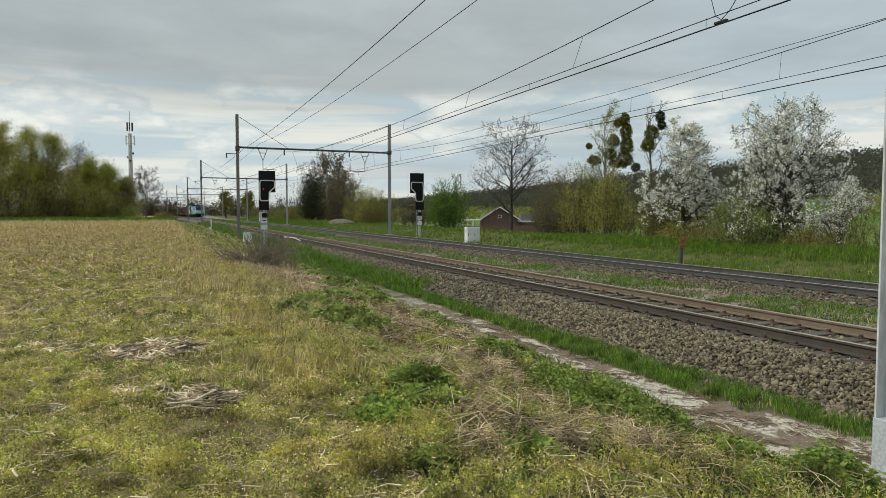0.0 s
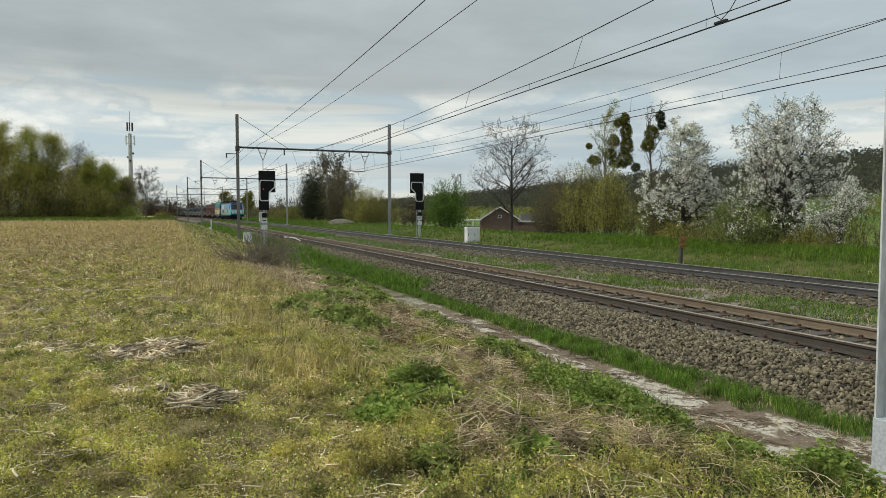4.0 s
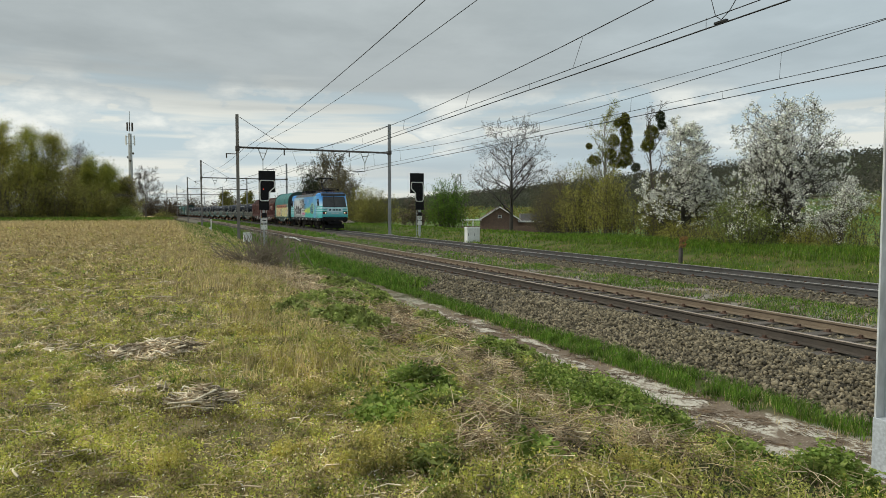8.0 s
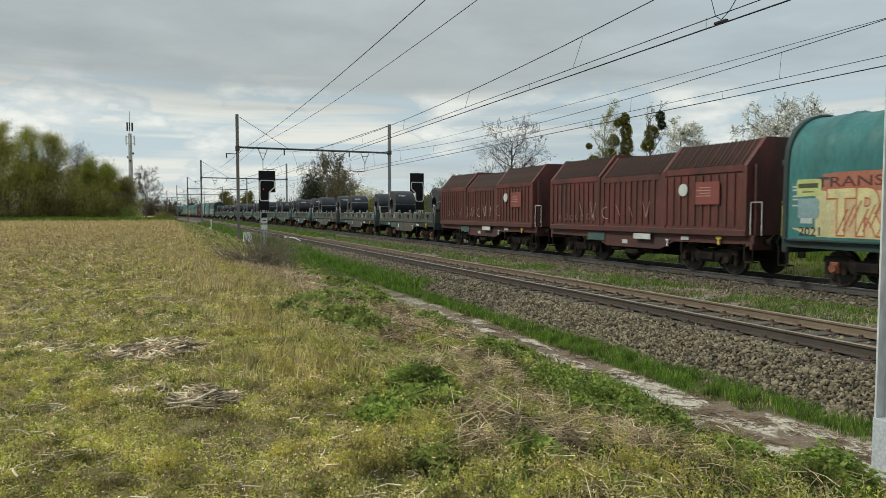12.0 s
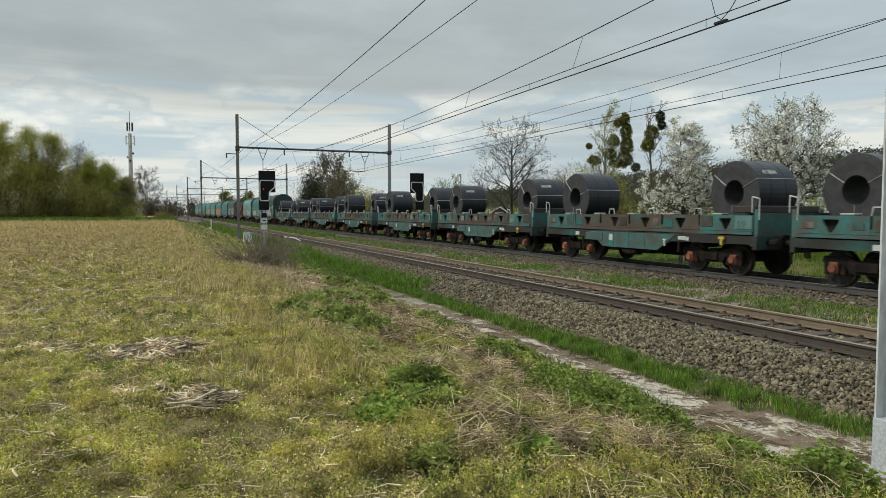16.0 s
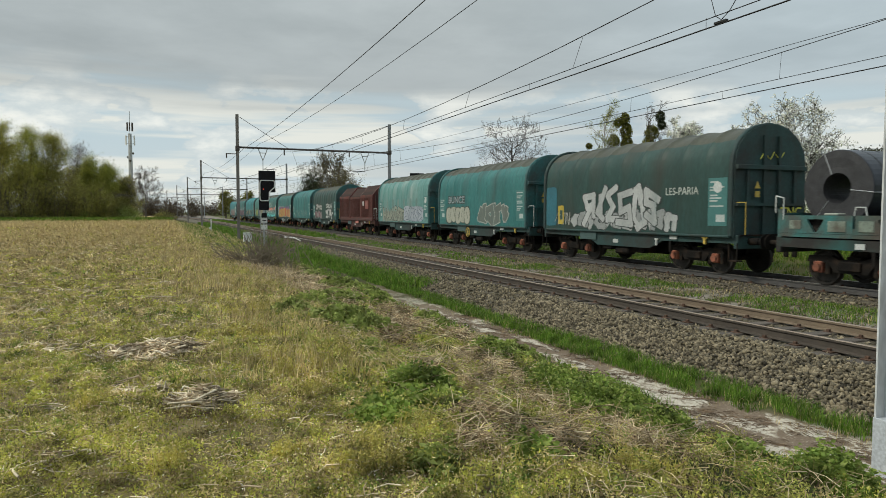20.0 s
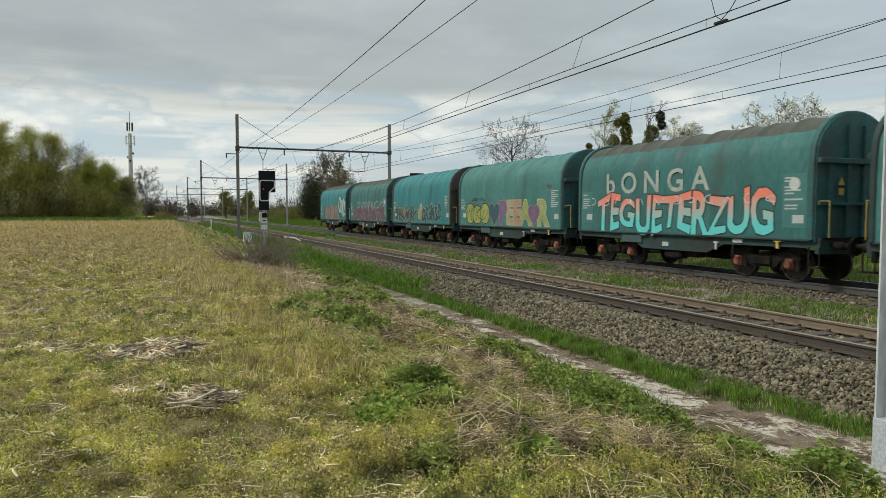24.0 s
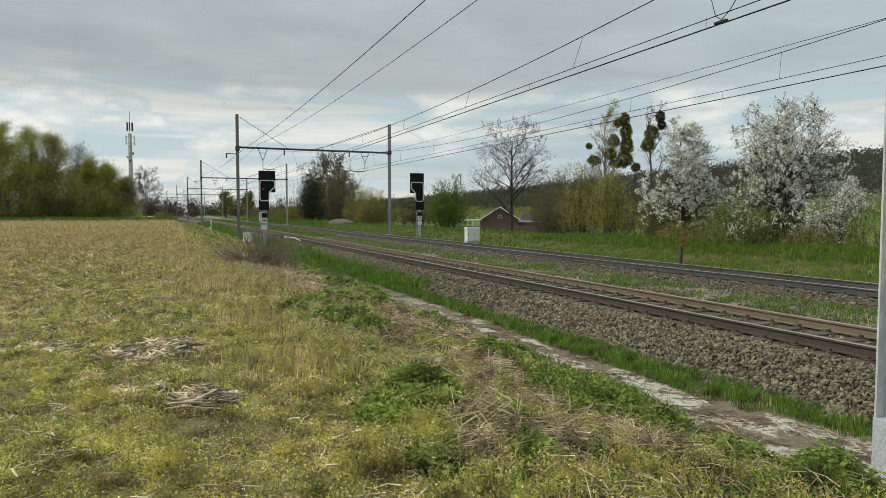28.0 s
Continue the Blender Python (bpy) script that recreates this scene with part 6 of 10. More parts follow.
        part("cab_door", boxes((-1.486, -1.47, s * 6.6 - 0.36, s * 6.6 + 0.36, 1.32, 3.3), bevel=0.006), M_LIV, loco, "printed cab door with fine joint")
        part("door_seam", boxes((-1.4825, -1.47, s * 6.6 - 0.375, s * 6.6 + 0.375, 1.31, 3.315)), M_SILL, loco)
        part("door_rail", rods([((-1.53, s * 6.6 - 0.5, 1.4), (-1.53, s * 6.6 - 0.5, 2.7))], 0.016), M_GALV, loco)
        part("door_rail", rods([((-1.53, s * 6.6 + 0.5, 1.4), (-1.53, s * 6.6 + 0.5, 2.7))], 0.016), M_GALV, loco)
        part("steps", boxes((-1.5, -1.25, s * 6.6 - 0.25, s * 6.6 + 0.25, 0.32, 0.36), (-1.5, -1.25, s * 6.6 - 0.25, s * 6.6 + 0.25, 0.62, 0.66), (-1.5, -1.46, s * 6.6 - 0.28, s * 6.6 - 0.24, 0.3, 1.0), (-1.5, -1.46, s * 6.6 + 0.24, s * 6.6 + 0.28, 0.3, 1.0)), M_SILL, loco)
        # bogie
        b = part("bogie", boxes((-1.18, -0.98, s * 5.55 - 1.9, s * 5.55 + 1.9, 0.62, 0.9), (0.98, 1.18, s * 5.55 - 1.9, s * 5.55 + 1.9, 0.62, 0.9), (-1.1, 1.1, s * 5.55 - 0.3, s * 5.55 + 0.3, 0.45, 0.85), (-1.24, -1.02, s * 5.55 - 0.55, s * 5.55 + 0.55, 0.5, 0.95), bevel=0.03), M_DARKGEAR, loco, "dark engine bogie frame")
        for k in (-1, 1):
            for x in (-0.76, 0.76):
                m = pose(x, s * 5.55 + k * 1.3, 0.6) if x < 0 else pose(x, s * 5.55 + k * 1.3, 0.6, 0, 0, 180)
                w = part("wheel", kit("wheel_big", lambda: wheel_mesh(0.6)), None, b, "large dark driving wheel", m)
                if x < 0:
                    ROLLING.append((w, m, 0.6, loco))
            part("axle_box", boxes((-1.3, -1.0, s * 5.55 + k * 1.3 - 0.2, s * 5.55 + k * 1.3 + 0.2, 0.42, 0.78), bevel=0.05), M_DARKGEAR, b)
            part("spring", rods([((-1.1, s * 5.55 + k * 0.8, 0.55), (-1.1, s * 5.55 + k * 0.8, 0.98))], 0.1, 10), M_DARKGEAR, b)
    part("under_box", boxes((-1.15, 1.15, -2.5, -1.2, 0.5, 0.98), (-1.05, 1.1, -1.05, 0.3, 0.62, 0.98), (-1.15, 1.15, 0.5, 2.6, 0.45, 0.98), (-1.2, -0.9, -0.8, 0.1, 0.55, 0.7), bevel=0.06), M_DARKGEAR, loco, "dark equipment box under the frame")
    for y in (-7.2, -4.0, -1.4, 1.0, 3.2, 7.4):
        part("sill_mark", boxes((-1.482, -1.468, y - 0.1, y + 0.1, 1.02, 1.18)), M_WHITE, loco, "small white marking")
    for y in np.arange(-7.6, 7.7, 0.9):
        part("sill_mark", boxes((-1.482, -1.468, y - 0.035, y + 0.035, 1.2, 1.27)), M_WHITE, loco, "small white marking")
    # slogan and printed picture on the flank
    def slanted(me):
        me.transform(Matrix(((1, 0.12, 0, 0), (0, 1, 0, 0), (0, 0, 1, 0), (0, 0, 0, 1))))
        return me

    ink = paint((0.045, 0.05, 0.06))
    part("lettering", slanted(letters("NO TIME", 0.80, 0.001, ink, 0.004)), None, loco, "dark printed slogan", on_side(1.55, 3.12, -1.489) @ Matrix.Diagonal((0.80, 1, 1, 1)))
    part("lettering", slanted(letters("TO WASTE", 0.80, 0.001, ink, 0.004)), None, loco, "dark printed slogan", on_side(1.0, 2.52, -1.492) @ Matrix.Diagonal((0.72, 1, 1, 1)))
    part("slogan_bar", boxes((-1.49, -1.483, 2.98, 3.02, 2.85, 3.42), (-1.49, -1.483, -0.80, -0.76, 2.22, 2.85)), ink, loco)
    for y, l, z, c, h2 in ((1.55, 0.36, 2.06, (0.05, 0.06, 0.06), 0.09), (1.12, 0.28, 2.06, (0.05, 0.06, 0.06), 0.09), (0.75, 0.55, 2.06, (0.05, 0.06, 0.06), 0.09), (0.12, 0.4, 2.06, (0.05, 0.06, 0.06), 0.09), (1.7, 0.5, 1.42, (0.6, 0.62, 0.64), 0.08), (1.1, 0.5, 1.42, (0.6, 0.62, 0.64), 0.08), (0.5, 0.6, 1.42, (0.6, 0.62, 0.64), 0.08)):
        part("lettering_bar", boxes((-1.490, -1.483, y - l, y, z - h2 / 2, z + h2 / 2)), paint(c), loco, "line of small lettering")
    bar = part("lettering_bar", boxes((-1.490, -1.483, -0.4, 1.5, 1.63, 1.85)), paint((0.55, 0.035, 0.26)), loco, "magenta address bar")
    for y in (1.3, 0.62, 0.1):
        part("bar_text", boxes((-1.492, -1.490, y - 0.45, y, 1.70, 1.78)), paint((0.6, 0.35, 0.45)), bar)
    # company emblem as plain bars
    for y in (-1.0, -1.55, -1.85, -2.2):
        part("emblem_bar", boxes((-1.486, -1.482, y - 0.045, y + 0.045, 2.85, 3.42)), paint((0.45, 0.62, 0.74)), loco, "pale company emblem bar")
    for z in (2.9, 3.12, 3.34):
        part("emblem_bar", boxes((-1.486, -1.482, -3.0, -2.5, z - 0.05, z + 0.05)), paint((0.05, 0.42, 0.40)), loco, "turquoise company emblem bar")
    # printed lorries and trees
    def outline(pts, x0, x1):
        bm = bmesh.new()
        prism(bm, pts, "x", x0, x1)
        return bm

    for n, (y, k) in enumerate(((5.48, 1.0), (4.32, 0.92), (3.3, 0.62), (2.82, 0.45))):
        z, lift = 1.62, -1.483 - 0.0004 * n
        part("printed_lorry", outline([(y - 0.30 * k, z + 0.04), (y - 0.16 * k, z + 0.82 * k), (y - 0.17 * k, z + 1.04 * k), (y - 0.62 * k, z + 1.08 * k), (y - 1.0 * k, z + 0.93 * k), (y - 1.05 * k, z + 0.14)], lift + 0.001, lift - 0.004), paint((0.035, 0.038, 0.045)), loco, "dark printed lorry trailer")
        cabp = part("printed_lorry", outline([(y - 0.01, z + 0.02), (y + 0.02 * k, z + 0.34 * k), (y - 0.03 * k, z + 0.70 * k), (y - 0.09 * k, z + 0.80 * k), (y - 0.43 * k, z + 0.80 * k), (y - 0.48 * k, z + 0.70 * k), (y - 0.52 * k, z + 0.34 * k), (y - 0.49 * k, z + 0.02)], lift - 0.002, lift - 0.006), paint((0.075, 0.08, 0.09)), loco, "grey printed lorry cab")
        if k > 0.5:
            part("printed_screen", outline([(y - 0.03 * k, z + 0.38 * k), (y - 0.08 * k, z + 0.62 * k), (y - 0.43 * k, z + 0.62 * k), (y - 0.48 * k, z + 0.38 * k)], lift - 0.006, lift - 0.0075), paint((0.42, 0.44, 0.46)), cabp, "pale printed windscreen")
            for g in range(4):
                part("printed_grille", boxes((lift - 0.0075, lift - 0.006, y - 0.42 * k, y - 0.09 * k, z + (0.07 + 0.07 * g) * k, z + (0.10 + 0.07 * g) * k)), paint((0.22, 0.23, 0.245)), cabp)
    for y, h in ((6.62, 0.85), (5.88, 0.72), (2.55, 0.75)):
        part("printed_tree", rods([((-1.487, y, 1.6), (-1.487, y + 0.03, 1.6 + h * 0.6)), ((-1.487, y + 0.02, 1.6 + h * 0.4), (-1.487, y - 0.16, 1.6 + h * 0.75)), ((-1.487, y - 0.08, 1.6 + h * 0.6), (-1.487, y - 0.2, 1.6 + h * 0.95)), ((-1.487, y + 0.03, 1.6 + h * 0.6), (-1.487, y + 0.18, 1.6 + h)), ((-1.487, y + 0.03, 1.6 + h * 0.55), (-1.487, y - 0.05, 1.6 + h))], 0.02, 4), paint((0.07, 0.08, 0.09)), loco, "dark printed leafless tree")
    mach = part("printed_machine", outline([(-4.72, 1.72), (-4.74, 2.3), (-4.66, 2.72), (-4.52, 2.8), (-4.12, 2.8), (-3.98, 2.7), (-3.9, 2.3), (-3.92, 1.72)], -1.483, -1.489), paint((0.03, 0.09, 0.16)), loco, "dark blue printed engine picture")
    part("printed_screen", outline([(-4.62, 2.42), (-4.56, 2.66), (-4.1, 2.66), (-4.02, 2.42)], -1.489, -1.4905), paint((0.22, 0.36, 0.46)), mach, "pale printed windscreen")
    for z, c in ((1.8, (0.50, 0.52, 0.05)), (2.1, (0.06, 0.36, 0.40)), (2.28, (0.40, 0.52, 0.58))):
        part("printed_band", boxes((-1.4905, -1.489, -4.66, -3.97, z - 0.03, z + 0.03)), paint(c), mach)
    for n, (a, b) in enumerate(((-3.85, 2.55), (-3.62, 2.48), (-3.4, 2.42))):
        part("printed_machine", boxes((-1.488 - 0.0003 * n, -1.483, a - 0.02, a + 0.2, 1.82, b)), paint((0.05 + 0.03 * n, 0.17 + 0.05 * n, 0.27 + 0.05 * n)), loco, "receding printed engine side")
    part("printed_frame", boxes((-1.488, -1.483, -3.0, -2.96, 2.0, 2.5), (-1.488, -1.483, -2.0, -1.96, 2.0, 2.5), (-1.488, -1.483, -3.0, -1.96, 2.46, 2.5)), paint((0.08, 0.30, 0.5)), loco)
    # the printed matter sits a little ahead of the middle
    for ob in loco.children:
        if ob.name.split(".")[0] in ("lettering", "slogan_bar", "lettering_bar", "emblem_bar", "printed_lorry", "printed_tree", "printed_machine", "printed_frame"):
            ob.matrix_basis = Matrix.Translation((0, -0.2, 0)) @ ob.matrix_basis
    return loco


locomotive()

# ---- the rake, in order behind the engine ----
w, h, hl = hood_wagon(12.34, 12.912, T_GREEN, "green tarpaulin hood wagon with cream and orange graffiti", None, F_DARK, 1)
blob_panel(w, -hl + 0.9, hl - 0.2, 1.26, 2.5, (0.58, 0.54, 0.30), -1.452, 1, sq=22)
blob_panel(w, -hl + 1.3, hl - 1.0, 2.42, 2.92, (0.42, 0.15, 0.095), -1.4528, 2, sq=22)
blob_panel(w, 0.75, 4.15, 1.3, 2.42, (0.60, 0.46, 0.27), -1.4535, 8, sq=22)
graffiti(w, "TRANS", 2.4, 1.86, 1.55, (0.66, 0.60, 0.32), (0.46, 0.12, 0.06), 0.77, -1.4545, bold=0.045)
for i in range(19):
    y = 4.0 - 0.175 * i
    part("graffiti", ribbon(bmesh.new(), [[(y, 1.36 + 0.1 * (i % 3)), (y - 0.28, 1.98 + 0.1 * (i % 3))]], 0.04, -1.4590), spray((0.42, 0.13, 0.07)), w, "red hatching stroke")
graffiti(w, "TRANSEXUELLES", 2.45, 2.66, 0.36, (0.10, 0.03, 0.025), None, 1.6, -1.4560, 0.003)
for y, l in ((0.3, 1.1), (-1.3, 0.9), (-2.9, 1.4)):
    part("graffiti", ribbon(bmesh.new(), [[(y, 2.67), (y - l, 2.67)]], 0.16, -1.4562), spray((0.12, 0.035, 0.03)), w, "dark bar of sprayed writing")
blob_panel(w, hl - 1.05, hl - 0.3, 2.32, 2.78, (0.50, 0.55, 0.22), -1.4570, 9, sq=16)
part("graffiti", ribbon(bmesh.new(), [[(hl - 0.42, 2.6), (hl - 0.9, 2.6)]], 0.12, -1.4580), spray((0.06, 0.08, 0.04)), w, "dark bar of sprayed writing")
part("graffiti", ribbon(bmesh.new(), [[(hl - 0.5, 2.44), (hl - 0.82, 2.44)]], 0.03, -1.4580), spray((0.06, 0.08, 0.04)), w, "dark bar of sprayed writing")
blob_panel(w, hl - 1.0, hl - 0.35, 1.75, 2.28, (0.24, 0.36, 0.38), -1.4570, 10, sq=16)
blob_panel(w, -4.5, -0.05, 1.3, 2.42, (0.60, 0.57, 0.42), -1.4535, 11, sq=22)
blob_panel(w, -hl + 0.15, -hl + 1.2, 1.3, 2.95, (0.46, 0.47, 0.38), -1.4575, 12, sq=22)
for k in range(5):
    blob_panel(w, -hl + 0.3, -hl + 1.0 - 0.1 * (k % 2), 1.42 + 0.3 * k, 1.6 + 0.3 * k, ((0.22, 0.26, 0.26), (0.58, 0.58, 0.5), (0.40, 0.16, 0.10), (0.6, 0.6, 0.52), (0.12, 0.2, 0.19))[k], -1.4585, 13 + k, sq=12)
graffiti(w, "2021", hl - 0.75, 1.4, 0.32, (0.03, 0.03, 0.03), None, 1.1, -1.459, 0.004)
graffiti(w, "ALSACE", -2.2, 1.86, 1.6, (0.66, 0.61, 0.24), (0.27, 0.24, 0.10), 0.76, -1.4545, bold=0.045)
blob_panel(w, -0.05, 0.75, 1.28, 2.32, (0.03, 0.04, 0.035), -1.4595, 5, sq=16)
blob_panel(w, 0.05, 0.66, 1.5, 2.16, (0.60, 0.62, 0.55), -1.4605, 6, sq=2)
w, h, hl = steel_hood_wagon(12.912, 13.465, "rust-brown ribbed steel hood wagon with white scrawls", 1)
scratch(w, -1.6, 3.2, 1.6, 2.3, 6, (0.42, 0.33, 0.29), 2)
scratch(w, 1.8, 4.6, 1.56, 1.85, 7, (0.24, 0.13, 0.11), 3, r=0.04)
w, h, hl = steel_hood_wagon(13.465, 14.03, "rust-brown ribbed steel hood wagon with chalky loops", 2)
scratch(w, -2.6, 2.6, 1.6, 2.3, 7, (0.52, 0.45, 0.41), 7)
scratch(w, 3.0, 4.4, 1.6, 2.0, 2, (0.4, 0.32, 0.3), 8)
N_COIL = 12
STEP = (20.925 - 14.03) / N_COIL
for i in range(N_COIL):
    fm = (F_GREY, F_GREY, F_GREY, F_WORN)[min(i, 3)] if i < 9 else F_WORN
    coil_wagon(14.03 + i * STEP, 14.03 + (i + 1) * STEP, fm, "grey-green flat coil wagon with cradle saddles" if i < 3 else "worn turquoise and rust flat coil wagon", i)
T0, DT = 20.938, 0.5496


def nth(i):
    return T0 + i * DT, T0 + (i + 1) * DT


w, h, hl = hood_wagon(*nth(0), T_NIGHT, "dark green tarpaulin hood wagon with silver graffiti", T_OLIVE, F_DARK, 2)
glyphs(w, -2.9, 3.2, 1.26, 2.0, 11, [(0.40, 0.42, 0.42), (0.30, 0.32, 0.32)], (0.035, 0.045, 0.045), 4, -1.452, spiky=1.0, fat=0.4, ew=0.02)
glyphs(w, -2.1, 2.3, 1.42, 2.72, 6, [(0.48, 0.50, 0.50), (0.42, 0.44, 0.44)], (0.05, 0.06, 0.06), 3, -1.4575, spiky=0.9, fat=0.34, ew=0.03)
yl = paint((0.62, 0.60, 0.08))
part("graffiti", letters("TNC", 0.42, 0.001, yl, 0.004), None, w, "yellow tag on the end wall", pose(0.75, -hl - 0.235, 1.9, 90))
tag = bmesh.new()
for k in range(5):
    rod(tag, (-0.45 + k * 0.2, -hl - 0.15, 3.5 + 0.16 * (k % 2)), (-0.3 + k * 0.2, -hl - 0.15, 3.72 - 0.2 * (k % 2)), 0.016, 4)
part("graffiti", tag, yl, w, "yellow scrawl on the end wall")
graffiti(w, "LES-PARIA", -3.2, 2.58, 0.34, (0.48, 0.52, 0.48), None, 1.0, bold=0.004)
scrawl(w, 3.3, 4.5, 1.4, 1.9, 4, (0.42, 0.42, 0.38), 91, -1.453, 0.015)
blob_panel(w, hl - 0.95, hl - 0.1, 1.3, 3.0, (0.03, 0.15, 0.20), -1.4575, 9, sq=14)
blob_panel(w, hl - 1.5, hl - 1.05, 1.4, 2.2, (0.50, 0.38, 0.05), -1.4575, 10, sq=14)
blob_panel(w, hl - 1.4, hl - 1.2, 1.6, 2.0, (0.03, 0.08, 0.07), -1.4585, 11, sq=14)
w, h, hl = hood_wagon(*nth(1), T_GREEN, "green tarpaulin hood wagon with white bubble graffiti", T_OLIVE, F_TEAL, 3)
rb = random.Random(77)
y = 4.45
for i in range(5):
    hw = rb.uniform(0.36, 0.48)
    y -= hw * 1.55
    zt, zb = rb.uniform(2.12, 2.32), rb.uniform(1.24, 1.36)
    blob_panel(w, y - hw - 0.05, y + hw + 0.05, zb - 0.05, zt + 0.05, (0.05, 0.075, 0.065), -1.4525 - 0.0012 * i, 110 + i, sq=rb.uniform(2.2, 3.4))
    blob_panel(w, y - hw, y + hw, zb, zt, (0.42, 0.43, 0.36), -1.4531 - 0.0012 * i, 120 + i, sq=rb.uniform(2.2, 3.4))
    part("graffiti", ribbon(bmesh.new(), [[(y + rb.uniform(-0.15, 0.15), rb.uniform(1.45, 1.7)), (y + rb.uniform(-0.15, 0.15), rb.uniform(1.7, 2.1))]], 0.045, -1.4590), spray((0.05, 0.075, 0.065)), w, "dark inner stroke")
glyphs(w, -3.6, -0.3, 1.3, 2.3, 4, [(0.15, 0.18, 0.16)], (0.42, 0.44, 0.41), 13, spiky=0.2, fat=0.4)
graffiti(w, "BUNCE", 2.7, 2.58, 0.52, (0.30, 0.36, 0.38), (0.03, 0.045, 0.045), 1.35, bold=0.012)
w, h, hl = hood_wagon(*nth(2), T_FADED, "faded pale green tarpaulin hood wagon with outlined graffiti", T_OLIVE, F_TEAL, 4)
blob_panel(w, -0.6, 4.3, 1.25, 2.0, (0.24, 0.27, 0.23), -1.452, 61, sq=8)
graffiti(w, "HAKOST", 1.85, 1.7, 1.2, (0.33, 0.35, 0.29), (0.045, 0.05, 0.045), 1.0, warp=0.7, bold=0.04)
blob_panel(w, -1.9, -0.55, 1.28, 2.35, (0.40, 0.44, 0.50), -1.453, 63, sq=4)
blob_panel(w, -4.4, -1.6, 1.28, 2.3, (0.36, 0.40, 0.47), -1.4525, 64, sq=5)
glyphs(w, -4.3, -0.7, 1.36, 2.22, 4, [(0.40, 0.44, 0.50)], (0.05, 0.07, 0.12), 14, -1.4545, 0.4, 0.03, 0.24)
for k in range(7):
    y = 4.4 - k * 1.25
    blob_panel(w, y - 0.16 - 0.06 * (k % 3), y + 0.2, 2.05 + 0.15 * (k % 2), 2.85, (0.20, 0.30, 0.28) if k % 2 else (0.15, 0.25, 0.235), -1.4518, 70 + k, sq=3)
w, h, hl = steel_hood_wagon(*nth(3), "rust-brown ribbed steel hood wagon with pink data plate", 3)
w, h, hl = hood_wagon(*nth(4), T_NIGHT, "dark green tarpaulin hood wagon with white block graffiti", T_OLIVE, F_TEAL, 5)
glyphs(w, -3.9, -0.9, 1.3, 2.25, 5, [(0.52, 0.53, 0.51)], (0.03, 0.04, 0.04), 16, spiky=0.5)
glyphs(w, -3.6, -0.9, 2.3, 2.75, 4, [(0.46, 0.47, 0.45)], (0.03, 0.04, 0.04), 17, spiky=0.4)
glyphs(w, 1.0, 3.6, 2.15, 2.75, 4, [(0.40, 0.40, 0.38)], (0.03, 0.04, 0.04), 18, spiky=0.4)
glyphs(w, 0.9, 4.0, 1.3, 2.0, 4, [(0.20, 0.08, 0.10), (0.26, 0.22, 0.22)], (0.30, 0.26, 0.26), 19)
w, h, hl = hood_wagon(*nth(5), T_GREEN, "green tarpaulin hood wagon with faint white scrawls", None, F_TEAL, 7)
scrawl(w, -3.5, 3.8, 1.4, 2.1, 9, (0.28, 0.34, 0.31), 12, -1.453, 0.02)
w, h, hl = hood_wagon(*nth(6), T_TEAL_DK, "dark green tarpaulin hood wagon with orange and violet graffiti", T_OLIVE, F_DARK, 6)
blob_panel(w, -0.1, 4.5, 1.24, 2.68, (0.50, 0.46, 0.42), -1.4518, 20, sq=18)
blob_panel(w, -0.03, 4.43, 1.27, 2.62, (0.17, 0.09, 0.23), -1.4523, 21, sq=18)
for k in range(6):
    blob_panel(w, -0.75 - k * 0.62, 0.2 - k * 0.62, 1.9, 2.5 + 0.14 * (k % 3), ((0.16, 0.09, 0.22), (0.22, 0.13, 0.28))[k % 2], -1.4515 - 0.0004 * k, 30 + k, sq=2.2)
blob_panel(w, -4.9, -4.45, 1.25, 2.0, (0.24, 0.14, 0.30), -1.4575, 40, sq=4)
glyphs(w, 0.15, 4.35, 1.3, 2.46, 5, [(0.46, 0.25, 0.07), (0.50, 0.30, 0.09), (0.42, 0.21, 0.06)], (0.16, 0.07, 0.03), 23, -1.4535, 0.12, 0.03, 0.42)
glyphs(w, -4.35, 0.0, 1.26, 2.4, 5, [(0.52, 0.30, 0.09), (0.46, 0.09, 0.05), (0.50, 0.40, 0.10), (0.44, 0.12, 0.05)], (0.50, 0.42, 0.32), 24, -1.4545, 0.55, 0.03, 0.5)
w, h, hl = hood_wagon(*nth(7), T_TEAL_DK, "dark green tarpaulin hood wagon with large white and red-blue lettering", T_OLIVE, F_TEAL, 8)
graffiti(w, "b O N G A", 0.95, 2.92, 1.05, (0.44, 0.49, 0.45), None, 1.08, -1.4545, 0.018)
graffiti(w, "TEGUETERZUG", -0.05, 1.8, 1.62, (0.12, 0.56, 0.56), (0.03, 0.05, 0.05), 0.74, warp=0.8, hi=(0.74, 0.21, 0.14), bold=0.05)
scratch(w, -4.6, 4.6, 2.15, 2.45, 12, (0.62, 0.66, 0.64), 45, -1.4600, 0.03)
w, h, hl = hood_wagon(*nth(8), T_GREYTEAL, "teal tarpaulin hood wagon with pastel bubble graffiti and hearts", None, F_TEAL, 9)
for k, y in enumerate((3.9, 3.0, 2.1)):
    blob_panel(w, y - 0.62, y + 0.55, 1.26, 2.42 - 0.1 * (k % 2), (0.03, 0.045, 0.04), -1.4522 - 0.0012 * k, 80 + k, sq=2.3)
    blob_panel(w, y - 0.56, y + 0.49, 1.31, 2.36 - 0.1 * (k % 2), (0.37, 0.41, 0.11), -1.4526 - 0.0012 * k, 80 + k, sq=2.3)
scrawl(w, 1.7, 4.3, 1.5, 2.15, 4, (0.03, 0.045, 0.04), 83, -1.4572, 0.026)
